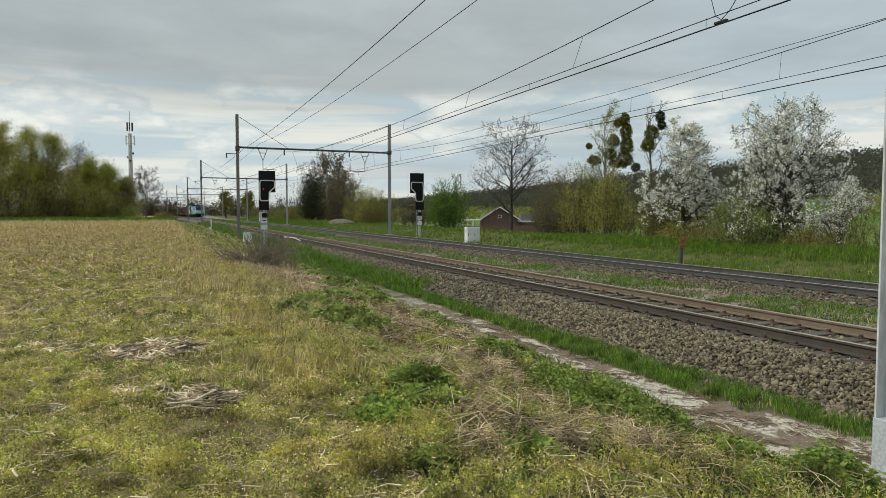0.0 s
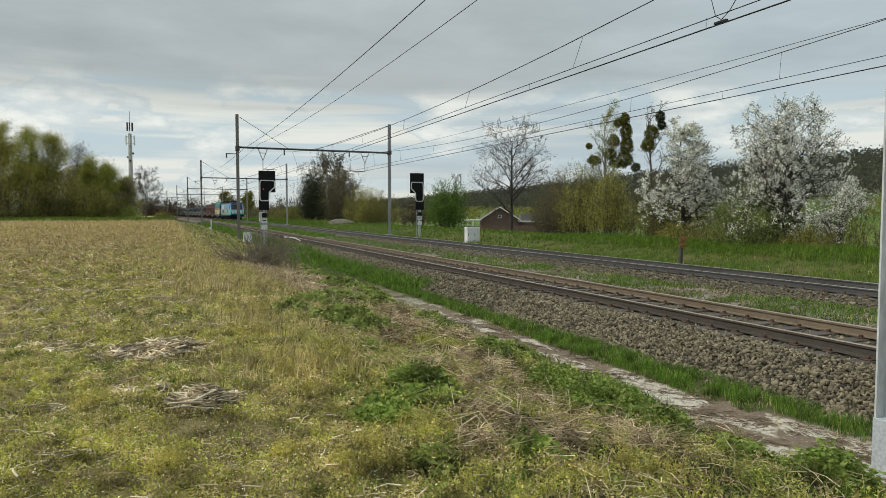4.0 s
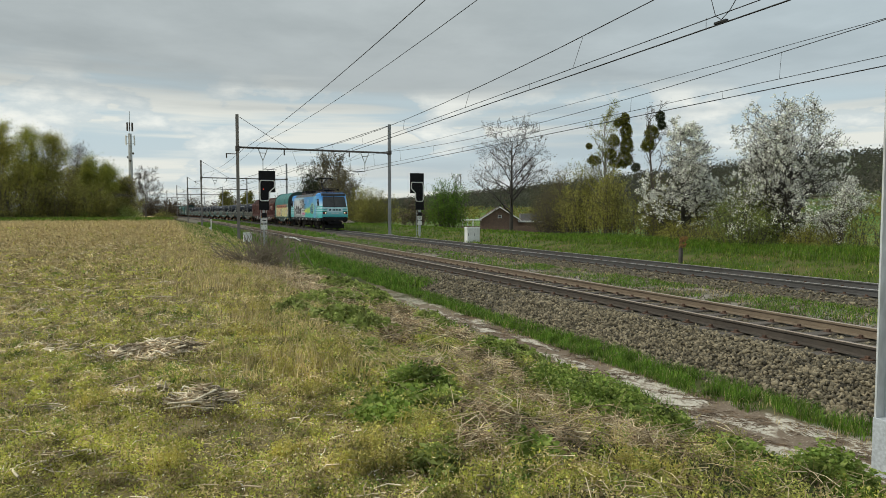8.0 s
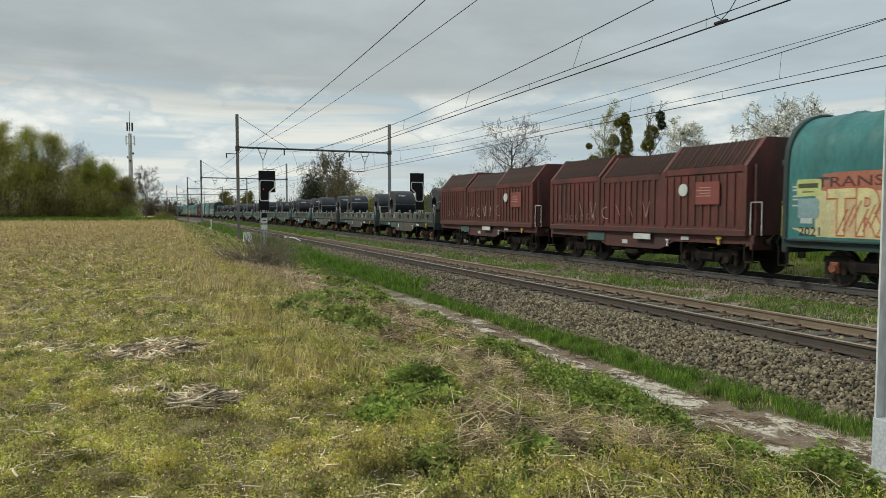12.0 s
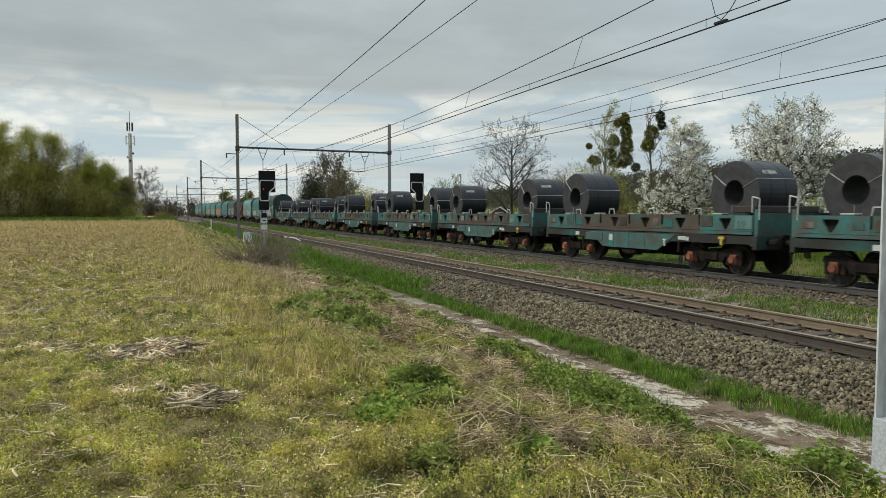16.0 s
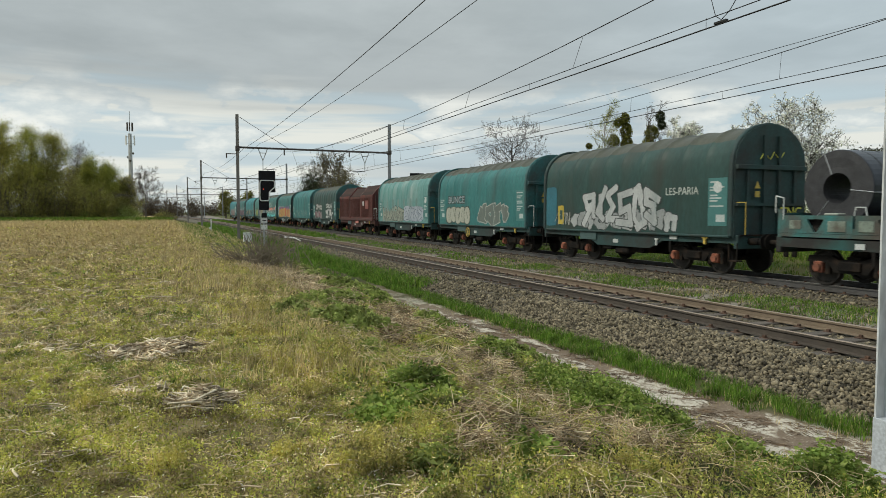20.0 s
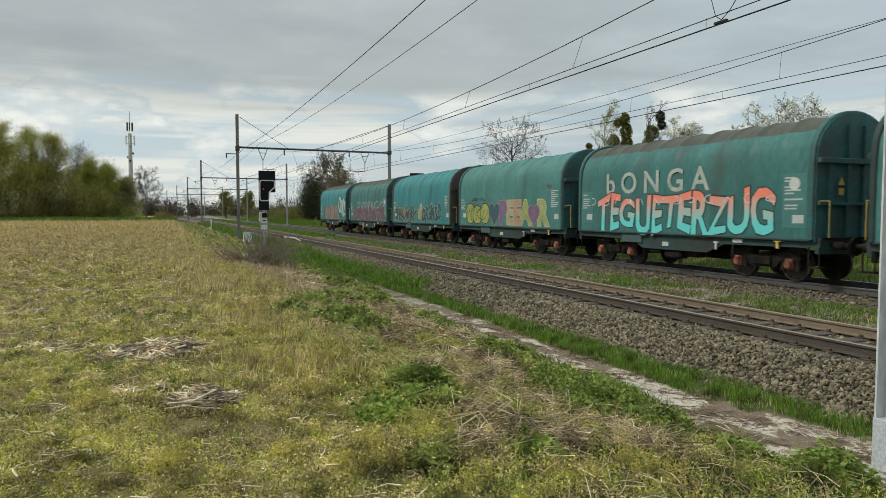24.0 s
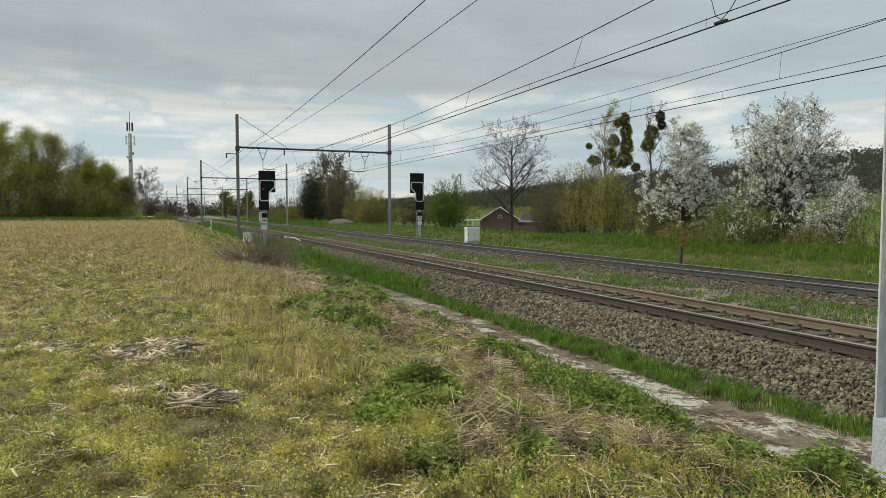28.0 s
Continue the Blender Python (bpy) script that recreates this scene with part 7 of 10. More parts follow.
scrawl(w, 2.0, 3.6, 2.5, 2.65, 5, (0.02, 0.03, 0.03), 84, -1.453, 0.018)
heart(w, 0.98, 1.85, 0.62, (0.04, 0.10, 0.13), (0.44, 0.28, 0.16))
for ch, y, c, e in (("P", 0.05, (0.20, 0.12, 0.26), (0.36, 0.20, 0.20)), ("E", -0.72, (0.42, 0.36, 0.22), (0.48, 0.44, 0.33)), ("E", -1.42, (0.44, 0.27, 0.17), (0.42, 0.38, 0.28)), ("A", -2.22, (0.32, 0.36, 0.13), (0.50, 0.48, 0.34)), ("R", -3.72, (0.34, 0.38, 0.15), (0.50, 0.50, 0.36))):
    graffiti(w, ch, y, 1.83, 1.5, c, e, 1.0, -1.4555 - 0.0006 * (ch == "E"), 0.07)
heart(w, -2.98, 1.82, 0.5, (0.18, 0.11, 0.20), (0.34, 0.26, 0.22), -1.4605)
scrawl(w, -4.5, -4.0, 2.95, 3.1, 3, (0.25, 0.06, 0.05), 5, -1.45, 0.014)
w, h, hl = hood_wagon(*nth(9), T_TEAL, "bright teal tarpaulin hood wagon with black and white graffiti", None, F_TEAL, 11, M_BROWNSTEEL)
glyphs(w, 0.4, 4.7, 1.27, 2.25, 9, [(0.03, 0.035, 0.035), (0.05, 0.045, 0.045)], (0.42, 0.46, 0.44), 26, -1.4525, 0.9, 0.022, 0.36)
blob_panel(w, -0.62, 0.12, 1.42, 2.2, (0.40, 0.31, 0.17), -1.4585, 27, sq=2.6)
blob_panel(w, -0.72, -0.25, 2.0, 2.5, (0.44, 0.36, 0.2), -1.4592, 28, sq=2.4)
blob_panel(w, 2.5, 3.1, 1.6, 2.3, (0.30, 0.23, 0.13), -1.4585, 29, sq=2.2)
glyphs(w, -3.9, -0.7, 1.3, 2.42, 6, [(0.02, 0.05, 0.055), (0.025, 0.08, 0.085)], (0.42, 0.48, 0.47), 28, -1.4525, 0.9, 0.02, 0.36)
w, h, hl = hood_wagon(*nth(10), T_TEAL_DK, "olive and green tarpaulin hood wagon with mauve graffiti", T_OLIVE, F_DARK, 10, F_TEAL)
scrawl(w, -4.9, 3.0, 2.2, 2.75, 9, (0.34, 0.44, 0.43), 32, -1.452, 0.04)
glyphs(w, -4.7, 4.1, 1.26, 2.35, 8, [(0.15, 0.085, 0.115), (0.12, 0.07, 0.095)], (0.46, 0.44, 0.45), 29, -1.4535, 0.35, 0.022, 0.34, (0.10, 0.055, 0.08))
blob_panel(w, -5.15, -4.55, 1.5, 2.95, (0.12, 0.27, 0.28), -1.457, 33, sq=14)
w, h, hl = hood_wagon(*nth(11), T_TEAL, "teal tarpaulin hood wagon with rusty bubble graffiti, last of the train", T_OLIVE, F_TEAL, 12)
blob_panel(w, -3.0, 3.35, 1.24, 1.75, (0.25, 0.21, 0.20), -1.4518, 58, sq=8)
for k, (a, b, c, e) in enumerate(((3.05, 2.05, 2.5, (0.34, 0.07, 0.07)), (1.95, 0.85, 2.5, (0.035, 0.04, 0.04)), (0.72, -0.75, 2.62, (0.36, 0.05, 0.05)), (-0.95, -2.25, 2.72, (0.03, 0.035, 0.035)))):
    x = -1.4522 - 0.0012 * k
    blob_panel(w, b - 0.05, a + 0.05, 1.30, c + 0.05, e, x, 50 + k, sq=2.9)
    blob_panel(w, b, a, 1.33, c, ((0.29, 0.23, 0.215), (0.25, 0.205, 0.195))[k % 2], x - 0.0004, 50 + k, sq=2.9)
    m, q = (a + b) / 2, (a - b) / 2
    for f, dark in ((0.72, (0.10, 0.07, 0.07)), (0.45, (0.36, 0.31, 0.29))):
        arc = [(m + q * f * math.cos(u), 1.85 + (c - 1.95) * math.sin(u)) for u in np.linspace(0.1, math.pi - 0.1, 9)]
        part("graffiti", ribbon(bmesh.new(), [arc], 0.035, x - 0.0008), spray(dark), w, "sprayed inner arc")
    part("graffiti", ribbon(bmesh.new(), [[(m + 0.1, 1.4), (m + 0.14, 1.95)], [(m - 0.12, 1.4), (m - 0.16, 1.9)], [(a - 0.1, 1.36), (m, 1.62), (b + 0.1, 1.34)]], 0.03, x - 0.0035), spray((0.07, 0.05, 0.05)), w, "dark inner strokes")
for y in (2.3, 0.9, -0.85, -1.0):
    part("graffiti", ribbon(bmesh.new(), [[(y + 0.1, 1.4), (y - 0.05, 1.9), (y + 0.12, 2.35)]], 0.06, -1.4600), spray((0.36, 0.06, 0.06)), w, "red sprayed accent")
graffiti(w, "O", -2.95, 2.5, 1.75, (0.50, 0.60, 0.60), (0.12, 0.27, 0.28), 0.74, warp=0.5, bold=0.03)
graffiti(w, "Z", -3.62, 2.32, 1.45, (0.48, 0.57, 0.57), (0.12, 0.27, 0.28), 0.66, -1.4575, warp=0.5, bold=0.03)
graffiti(w, "K", -4.22, 2.16, 1.95, (0.50, 0.58, 0.58), (0.12, 0.27, 0.28), 0.62, -1.4595, warp=0.5, bold=0.03)
scrawl(w, -3.5, -2.75, 1.3, 1.75, 3, (0.02, 0.06, 0.06), 36, -1.4530, 0.02)
scrawl(w, 3.3, 3.75, 1.4, 1.9, 2, (0.03, 0.09, 0.095), 37, -1.4530, 0.02)
disc_ = bmesh.new()
rod(disc_, (-1.4620, -4.72, 2.72), (-1.4555, -4.72, 2.72), 0.2, 18)
part("round_sign", disc_, paint((0.55, 0.52, 0.48)), w, "round pale warning disc")
wall_tag = bmesh.new()
for x0, z0, x1, z1 in ((-1.0, 2.25, -0.95, 3.05), (-0.95, 2.65, -0.7, 3.05), (-0.95, 2.7, -0.68, 2.25), (-0.5, 2.3, -0.45, 3.0), (-0.45, 3.0, -0.15, 2.9)):
    rod(wall_tag, (x0, -hl - 0.235, z0), (x1, -hl - 0.235, z1), 0.06, 5)
part("graffiti", wall_tag, paint((0.45, 0.47, 0.48)), w, "thick white sprayed strokes on the end wall")


def motions():
    """The train at steady speed along the line, bending with it in the distance."""
    for th, back, x, z in MOVERS:
        rows = []
        for t in [0.5 * k for k in range(0, 57)]:
            y = MARK_Y + SPEED * (T_FRONT - t) + back
            if 1 < t < 28 and y < 90 and t != 27.5 and rows and rows[-1][2] < 90:
                continue
            slope = math.degrees(math.atan(float(curve_far(y - 5.0) - curve_far(y + 5.0)) / 10.0))
            rows.append((t, pose(x + float(curve_far(y)), y, z, 0, 0, slope), y))
        sc = th.scale.copy()
        walk(th, [(t, m) for t, m, _ in rows])
        th.scale = sc
    # wheels turn while their vehicle is in the near view
    for w, m, r, th in ROLLING:
        back = [b for o, b, _, _ in MOVERS if o is th][0]
        t_in = T_FRONT + (MARK_Y + back - (130.0 if r > 0.5 else 48.0)) / SPEED
        t_out = T_FRONT + (MARK_Y + back + 4.0) / SPEED
        k0, k1 = math.ceil(max(t_in, 0.2) * FPS), math.floor(min(t_out, 27.9) * FPS)
        rows = [(0.0, m)] + [(k / FPS, m @ pose(0, 0, 0, math.degrees((k - k0) / FPS * SPEED / r) % 360.0)) for k in range(k0, k1 + 1)]
        walk(w, rows + [(28.0, rows[-1][1])])
    # the pigeon rises from the meadow, crosses and lands beyond the trees
    flight = ((0.0, 39.6, 45.1, -0.5, 75), (7.6, 39.6, 45.1, -0.5, 70), (8.4, 39.5, 45.2, 1.6, 60), (9.0, 39.06, 45.41, 5.44, 50), (9.5, 38.18, 45.83, 8.42, 10), (10.0, 36.88, 46.48, 10.84, -70), (10.5, 38.7, 42.26, 10.86, -135), (11.0, 43.71, 37.66, 7.84, -125), (11.6, 51.97, 33.76, 3.83, -110), (12.6, 72.6, 33.7, -2.63, -95), (28.0, 72.6, 33.7, -2.63, -95))
    walk(BIRD, [(t, pose(x, y, z, 0, 0, yaw)) for t, x, y, z, yaw in flight])
    for s, wing in WINGS:
        beats = [(7.6 + 0.1 * k, (35, 0, -30, 0)[k % 4]) for k in range(51)]
        walk(wing, [(t, pose(s * 0.04, 0.03, 0.10, 0, -s * a, 0)) for t, a in [(0.0, 0)] + beats + [(28.0, 0)]])

# ---- plants ----
def leafmat(name, stops, rough=0.7, trans=0.25, vary=(0.32, 1.66)):
    """Leaf or blade material: colour picked per piece from a few tones."""
    m = bpy.data.materials.new(name)
    m.use_nodes = True
    nt = m.node_tree
    N, L = nt.nodes.new, nt.links.new
    b = nt.nodes["Principled BSDF"]
    b.inputs["Roughness"].default_value = rough
    b.inputs["Specular IOR Level"].default_value = 0.25
    g = N("ShaderNodeNewGeometry")
    r = N("ShaderNodeValToRGB")
    r.color_ramp.elements[0].color = (*stops[0], 1)
    r.color_ramp.elements[1].color = (*stops[-1], 1)
    for i, c in enumerate(stops[1:-1]):
        e = r.color_ramp.elements.new((i + 1) / (len(stops) - 1))
        e.color = (*c, 1)
    L(g.outputs["Random Per Island"], r.inputs[0])
    n = N("ShaderNodeTexNoise")
    n.inputs["Scale"].default_value, n.inputs["Detail"].default_value = 4.2, 8
    L(g.outputs["Position"], n.inputs["Vector"])
    mr = N("ShaderNodeMapRange")
    mr.inputs[1].default_value, mr.inputs[2].default_value, mr.inputs[3].default_value, mr.inputs[4].default_value = 0.32, 0.68, *vary
    L(n.outputs[0], mr.inputs[0])
    x = N("ShaderNodeMix")
    x.data_type, x.blend_type = "RGBA", "MULTIPLY"
    x.inputs[0].default_value = 1.0
    cc = N("ShaderNodeCombineColor")
    for i in range(3):
        L(mr.outputs[0], cc.inputs[i])
    L(r.outputs[0], x.inputs[6])
    L(cc.outputs[0], x.inputs[7])
    L(x.outputs[2], b.inputs["Base Color"])
    if trans:
        t = N("ShaderNodeBsdfTranslucent")
        L(x.outputs[2], t.inputs[0])
        ms = N("ShaderNodeMixShader")
        ms.inputs[0].default_value = trans
        L(b.outputs[0], ms.inputs[1])
        L(t.outputs[0], ms.inputs[2])
        L(ms.outputs[0], nt.nodes["Material Output"].inputs[0])
    return m


L_GRASS = leafmat("grass_blades", [(0.06, 0.14, 0.012), (0.09, 0.185, 0.018), (0.13, 0.225, 0.026), (0.20, 0.25, 0.055)])
L_BANK = leafmat("bank_blades", [(0.055, 0.125, 0.009), (0.085, 0.175, 0.013), (0.12, 0.205, 0.018), (0.19, 0.215, 0.04)])
L_FIELD = leafmat("field_herbs", [(0.28, 0.30, 0.07), (0.38, 0.385, 0.10), (0.50, 0.47, 0.15), (0.23, 0.24, 0.06)])
L_LIME = leafmat("lime_herbs", [(0.40, 0.40, 0.07), (0.49, 0.46, 0.10), (0.34, 0.36, 0.06), (0.56, 0.50, 0.16)])
L_GREEN = leafmat("green_weeds", [(0.15, 0.22, 0.045), (0.20, 0.27, 0.055), (0.26, 0.31, 0.07), (0.12, 0.17, 0.04)])
L_STRAWY = leafmat("withered_herbs", [(0.52, 0.42, 0.20), (0.62, 0.51, 0.28), (0.40, 0.30, 0.15), (0.48, 0.42, 0.17)], 0.85, 0.15)
L_DRY = leafmat("dry_stalks", [(0.40, 0.29, 0.17), (0.55, 0.44, 0.27), (0.68, 0.58, 0.41), (0.25, 0.17, 0.105), (0.44, 0.33, 0.20)], 0.85, 0.1)
L_LITTER = leafmat("leaf_litter", [(0.16, 0.105, 0.07), (0.23, 0.16, 0.105), (0.11, 0.078, 0.055), (0.29, 0.22, 0.15)], 0.9, 0.1)
L_STRAW = leafmat("maize_straw", [(0.60, 0.50, 0.36), (0.72, 0.63, 0.48), (0.48, 0.38, 0.26), (0.34, 0.26, 0.17), (0.66, 0.57, 0.41)], 0.85, 0.05)
L_TAN = leafmat("tan_stubble", [(0.43, 0.335, 0.175), (0.35, 0.27, 0.135), (0.51, 0.41, 0.235), (0.27, 0.21, 0.105), (0.37, 0.32, 0.12)], 0.9, 0.1)
L_YELLOW = leafmat("yellow_grass", [(0.36, 0.31, 0.07), (0.46, 0.38, 0.12), (0.30, 0.29, 0.06), (0.52, 0.44, 0.19)])
L_NETTLE = leafmat("nettle_leaves", [(0.115, 0.18, 0.035), (0.175, 0.25, 0.05), (0.25, 0.32, 0.07), (0.34, 0.38, 0.115)], 0.6, 0.4)
L_BLOSSOM = leafmat("blossom", [(0.84, 0.83, 0.79), (0.81, 0.80, 0.74), (0.85, 0.845, 0.82), (0.75, 0.74, 0.66), (0.83, 0.82, 0.77), (0.78, 0.77, 0.71), (0.24, 0.29, 0.09)], 0.7, 0.4)
L_SPRING = leafmat("young_leaves", [(0.22, 0.25, 0.04), (0.31, 0.33, 0.06), (0.40, 0.39, 0.09), (0.17, 0.18, 0.04)], 0.7, 0.5)
L_OLIVE = leafmat("olive_leaves", [(0.15, 0.155, 0.036), (0.21, 0.205, 0.05), (0.27, 0.25, 0.075), (0.10, 0.095, 0.03)], 0.7, 0.45)
L_COPSE = leafmat("copse_leaves", [(0.235, 0.24, 0.05), (0.325, 0.315, 0.075), (0.40, 0.37, 0.105), (0.17, 0.16, 0.048)], 0.7, 0.55)
L_BUD = leafmat("brown_buds", [(0.145, 0.122, 0.062), (0.19, 0.165, 0.082), (0.11, 0.092, 0.05), (0.18, 0.175, 0.066)], 0.85, 0.3)
L_WEED = leafmat("pale_weeds", [(0.17, 0.225, 0.05), (0.24, 0.295, 0.075), (0.33, 0.36, 0.12), (0.13, 0.17, 0.04)], 0.65, 0.4)
L_HAZEL = leafmat("fresh_green_leaves", [(0.07, 0.15, 0.018), (0.11, 0.20, 0.025), (0.15, 0.24, 0.035), (0.05, 0.10, 0.014)], 0.6, 0.45)
L_DARK = leafmat("dark_leaves", [(0.03, 0.045, 0.018), (0.045, 0.06, 0.022), (0.06, 0.07, 0.03), (0.025, 0.03, 0.015)], 0.6, 0.15)
L_MISTLE = leafmat("mistletoe", [(0.13, 0.135, 0.022), (0.19, 0.185, 0.03), (0.09, 0.095, 0.018), (0.23, 0.21, 0.045)], 0.7, 0.2)
L_TWIG = leafmat("brown_twigs", [(0.11, 0.085, 0.06), (0.15, 0.115, 0.08), (0.08, 0.06, 0.045), (0.18, 0.145, 0.09)], 0.9, 0.0)
L_HILL = leafmat("hill_wood", [(0.075, 0.075, 0.058), (0.088, 0.085, 0.066), (0.07, 0.073, 0.054), (0.092, 0.10, 0.06), (0.083, 0.08, 0.064)], 0.95, 0.45, (0.85, 1.15))
L_FLOWER = leafmat("tiny_flowers", [(0.8, 0.78, 0.68), (0.82, 0.78, 0.45), (0.7, 0.68, 0.58)], 0.7, 0.1)


def blades(P, h, w, rng, lean=0.35, bend=0.35):
    """Two-quad blades that taper and bend over."""
    n = len(P)
    h, w = np.broadcast_to(h, (n,)), np.broadcast_to(w, (n,))
    a = rng.uniform(0, TAU, n)
    side = np.stack([np.cos(a), np.sin(a), np.zeros(n)], -1)
    b = rng.uniform(0, TAU, n)
    out = np.stack([np.cos(b), np.sin(b), np.zeros(n)], -1)
    l1 = rng.uniform(0, lean, n)[:, None]
    up = np.array([[0, 0, 1.0]])
    p1 = P + (up * 0.55 + out * l1 * 0.5) * h[:, None]
    l2 = l1 + rng.uniform(0, bend, n)[:, None]
    p2 = P + (up * (1.0 - 0.25 * l2) + out * l2) * h[:, None]
    s = side * w[:, None] / 2
    V = np.stack([P - s, P + s, p1 + s * 0.8, p1 - s * 0.8, p2], 1)
    k = (np.arange(n) * 5)[:, None, None]
    F = np.array([[0, 1, 2], [0, 2, 3], [3, 2, 4]])[None] + k
    return V.reshape(-1, 3), F.reshape(-1, 3)


def leaves(P, size, rng, droop=0.0, aspect=0.55, flat=0.0, whole=False):
    """Pointed leaves, one triangle each, or whole: a folded four-cornered blade."""
    n = len(P)
    d = rng.normal(size=(n, 3))
    d[:, 2] = d[:, 2] * (1 - flat) - droop
    d /= np.linalg.norm(d, axis=1)[:, None] + 1e-9
    q = rng.normal(size=(n, 3))
    q[:, 2] *= (1 - flat * 0.6)
    u = np.cross(d, q)
    u /= np.linalg.norm(u, axis=1)[:, None] + 1e-9
    s = np.broadcast_to(size, (n,))[:, None]
    if whole:
        k = np.cross(u, d) * s * 0.12
        m = P + d * s * 0.42
        V = np.stack([P, m + u * s * aspect * 0.42 + k, P + d * s, m - u * s * aspect * 0.42 + k], 1)
        o = (np.arange(n) * 4)[:, None, None]
        F = np.array([[0, 1, 2], [0, 2, 3]])[None] + o
        return V.reshape(-1, 3), F.reshape(-1, 3)
    V = np.stack([P + u * s * aspect / 2, P - u * s * aspect / 2, P + d * s], 1)
    F = np.arange(n * 3).reshape(-1, 3)
    return V.reshape(-1, 3), F


def sticks(P, length, r, rng, tilt=0.25, az=None, curve=0.15):
    """Thin bent straws lying about: three-sided, two segments."""
    n = len(P)
    a = rng.uniform(0, TAU, n) if az is None else az
    e = rng.normal(0, tilt, n)
    d = np.stack([np.cos(a) * np.cos(e), np.sin(a) * np.cos(e), np.sin(e)], -1)
    u = np.stack([-np.sin(a), np.cos(a), np.zeros(n)], -1)
    v = np.cross(d, u)
    L = np.broadcast_to(length, (n,))[:, None]
    R = np.broadcast_to(r, (n,))[:, None]
    mid = P + u * (rng.normal(0, curve, n)[:, None] * L) + v * np.abs(rng.normal(0, curve * 0.6, n)[:, None]) * L * 0.5
    rings = []
    for c, k in ((P - d * L / 2, 1.0), (mid, 0.9), (P + d * L / 2, 0.45)):
        for t in (0, 2.094, 4.189):
            rings.append(c + (math.cos(t) * u + math.sin(t) * v) * R * k)
    V = np.stack(rings, 1)
    f = []
    for s in (0, 3):
        for i in range(3):
            j = (i + 1) % 3
            f.append([s + i, s + j, s + 3 + j, s + 3 + i])
    F = np.array(f)[None] + (np.arange(n) * 9)[:, None, None]
    return V.reshape(-1, 3), F.reshape(-1, 4)


def stuff(name, chunks, material, label, category):
    Vs, Fs, o = [], [], 0
    for V, F in chunks:
        if F.shape[1] == 4:
            F = np.concatenate([F[:, [0, 1, 2]], F[:, [0, 2, 3]]])
        Vs.append(V)
        Fs.append(F + o)
        o += len(V)
    ob = new(name, mesh_of(name, np.concatenate(Vs), np.concatenate(Fs), material))
    return tagged(ob, label, category, kind="stuff")


def on_ground(x, y, dz=0.0):
    return np.stack([x, y, ground_z(x, y) + dz], -1)


def patchy(x, y, s, k, lo=-0.1):
    """True where a slow pattern is high: makes clumps and bare spots."""
    return lumps(x, y, s, k) + 0.5 * lumps(x, y, s * 2.7, k + 5) > lo


HEAPS = ((0.24, 6.07, 0.30), (-0.05, 8.28, 0.47))
DRY_MATS = ((4.17, 12.0, 0.66), (3.97, 8.27, 0.45), (2.52, 5.03, 0.33), (3.86, 6.36, 0.36), (2.91, 7.31, 0.28), (3.79, 5.27, 0.32), (2.87, 6.23, 0.24), (3.93, 7.4, 0.34), (4.57, 13.39, 0.55), (3.96, 23.99, 0.7), (4.6, 19.5, 0.6), (4.11, 21.4, 0.62), (3.76, 27.2, 0.6), (3.02, 9.3, 0.3), (3.78, 4.58, 0.25), (3.0, 4.67, 0.22), (2.04, 4.34, 0.14), (3.5, 15.6, 0.6), (4.4, 16.8, 0.6), (3.3, 10.2, 0.4), (4.7, 10.6, 0.35), (3.3, 16.5, 0.8), (3.6, 19.0, 0.9), (3.2, 13.5, 0.7), (3.8, 11.3, 0.5))
YELLOW_SPOTS = ((1.62, 6.87, 0.22), (1.84, 4.73, 0.22), (1.06, 4.1, 0.12), (1.75, 7.57, 0.24), (2.17, 14.7, 0.5), (1.47, 11.26, 0.4), (1.07, 7.18, 0.22), (1.12, 6.66, 0.14), (0.02, 4.58, 0.09), (-0.56, 6.25, 0.15), (0.73, 4.5, 0.08), (2.52, 3.77, 0.18), (3.42, 3.95, 0.2), (1.32, 4.08, 0.12), (1.24, 5.94, 0.16), (1.03, 9.12, 0.28), (1.25, 4.35, 0.12), (3.28, 4.16, 0.16), (2.0, 18.5, 0.8), (1.8, 24.0, 0.9))


def disc(rng, n, cx, cy, r, sy=1.0):
    a, q = rng.uniform(0, TAU, n), np.sqrt(rng.uniform(0, 1, n))
    return cx + q * r * np.cos(a), cy + q * r * np.sin(a) * sy, q


def domes(rng, cx, cy, per, s, r, tall, flat=0.2, aspect=0.55):
    """Low domes of small leaves, one for each centre."""
    n = len(cx)
    k = rng.uniform(0.5, 1.5, n)
    m = np.maximum(2, (per * k ** 2).astype(int))
    x, y, kk = np.repeat(cx, m), np.repeat(cy, m), np.repeat(k, m)
    a, q = rng.uniform(0, TAU, len(x)), np.sqrt(rng.uniform(0, 1, len(x)))
    x, y = x + q * np.cos(a) * r * kk, y + q * np.sin(a) * r * kk
    P = on_ground(x, y)
    P[:, 2] += (1 - q ** 2) * tall * kk * rng.uniform(0.3, 1.0, len(x))
    return leaves(P, rng.uniform(0.6, 1.4, len(P)) * s, rng, -0.25, aspect, flat, s < 0.036)


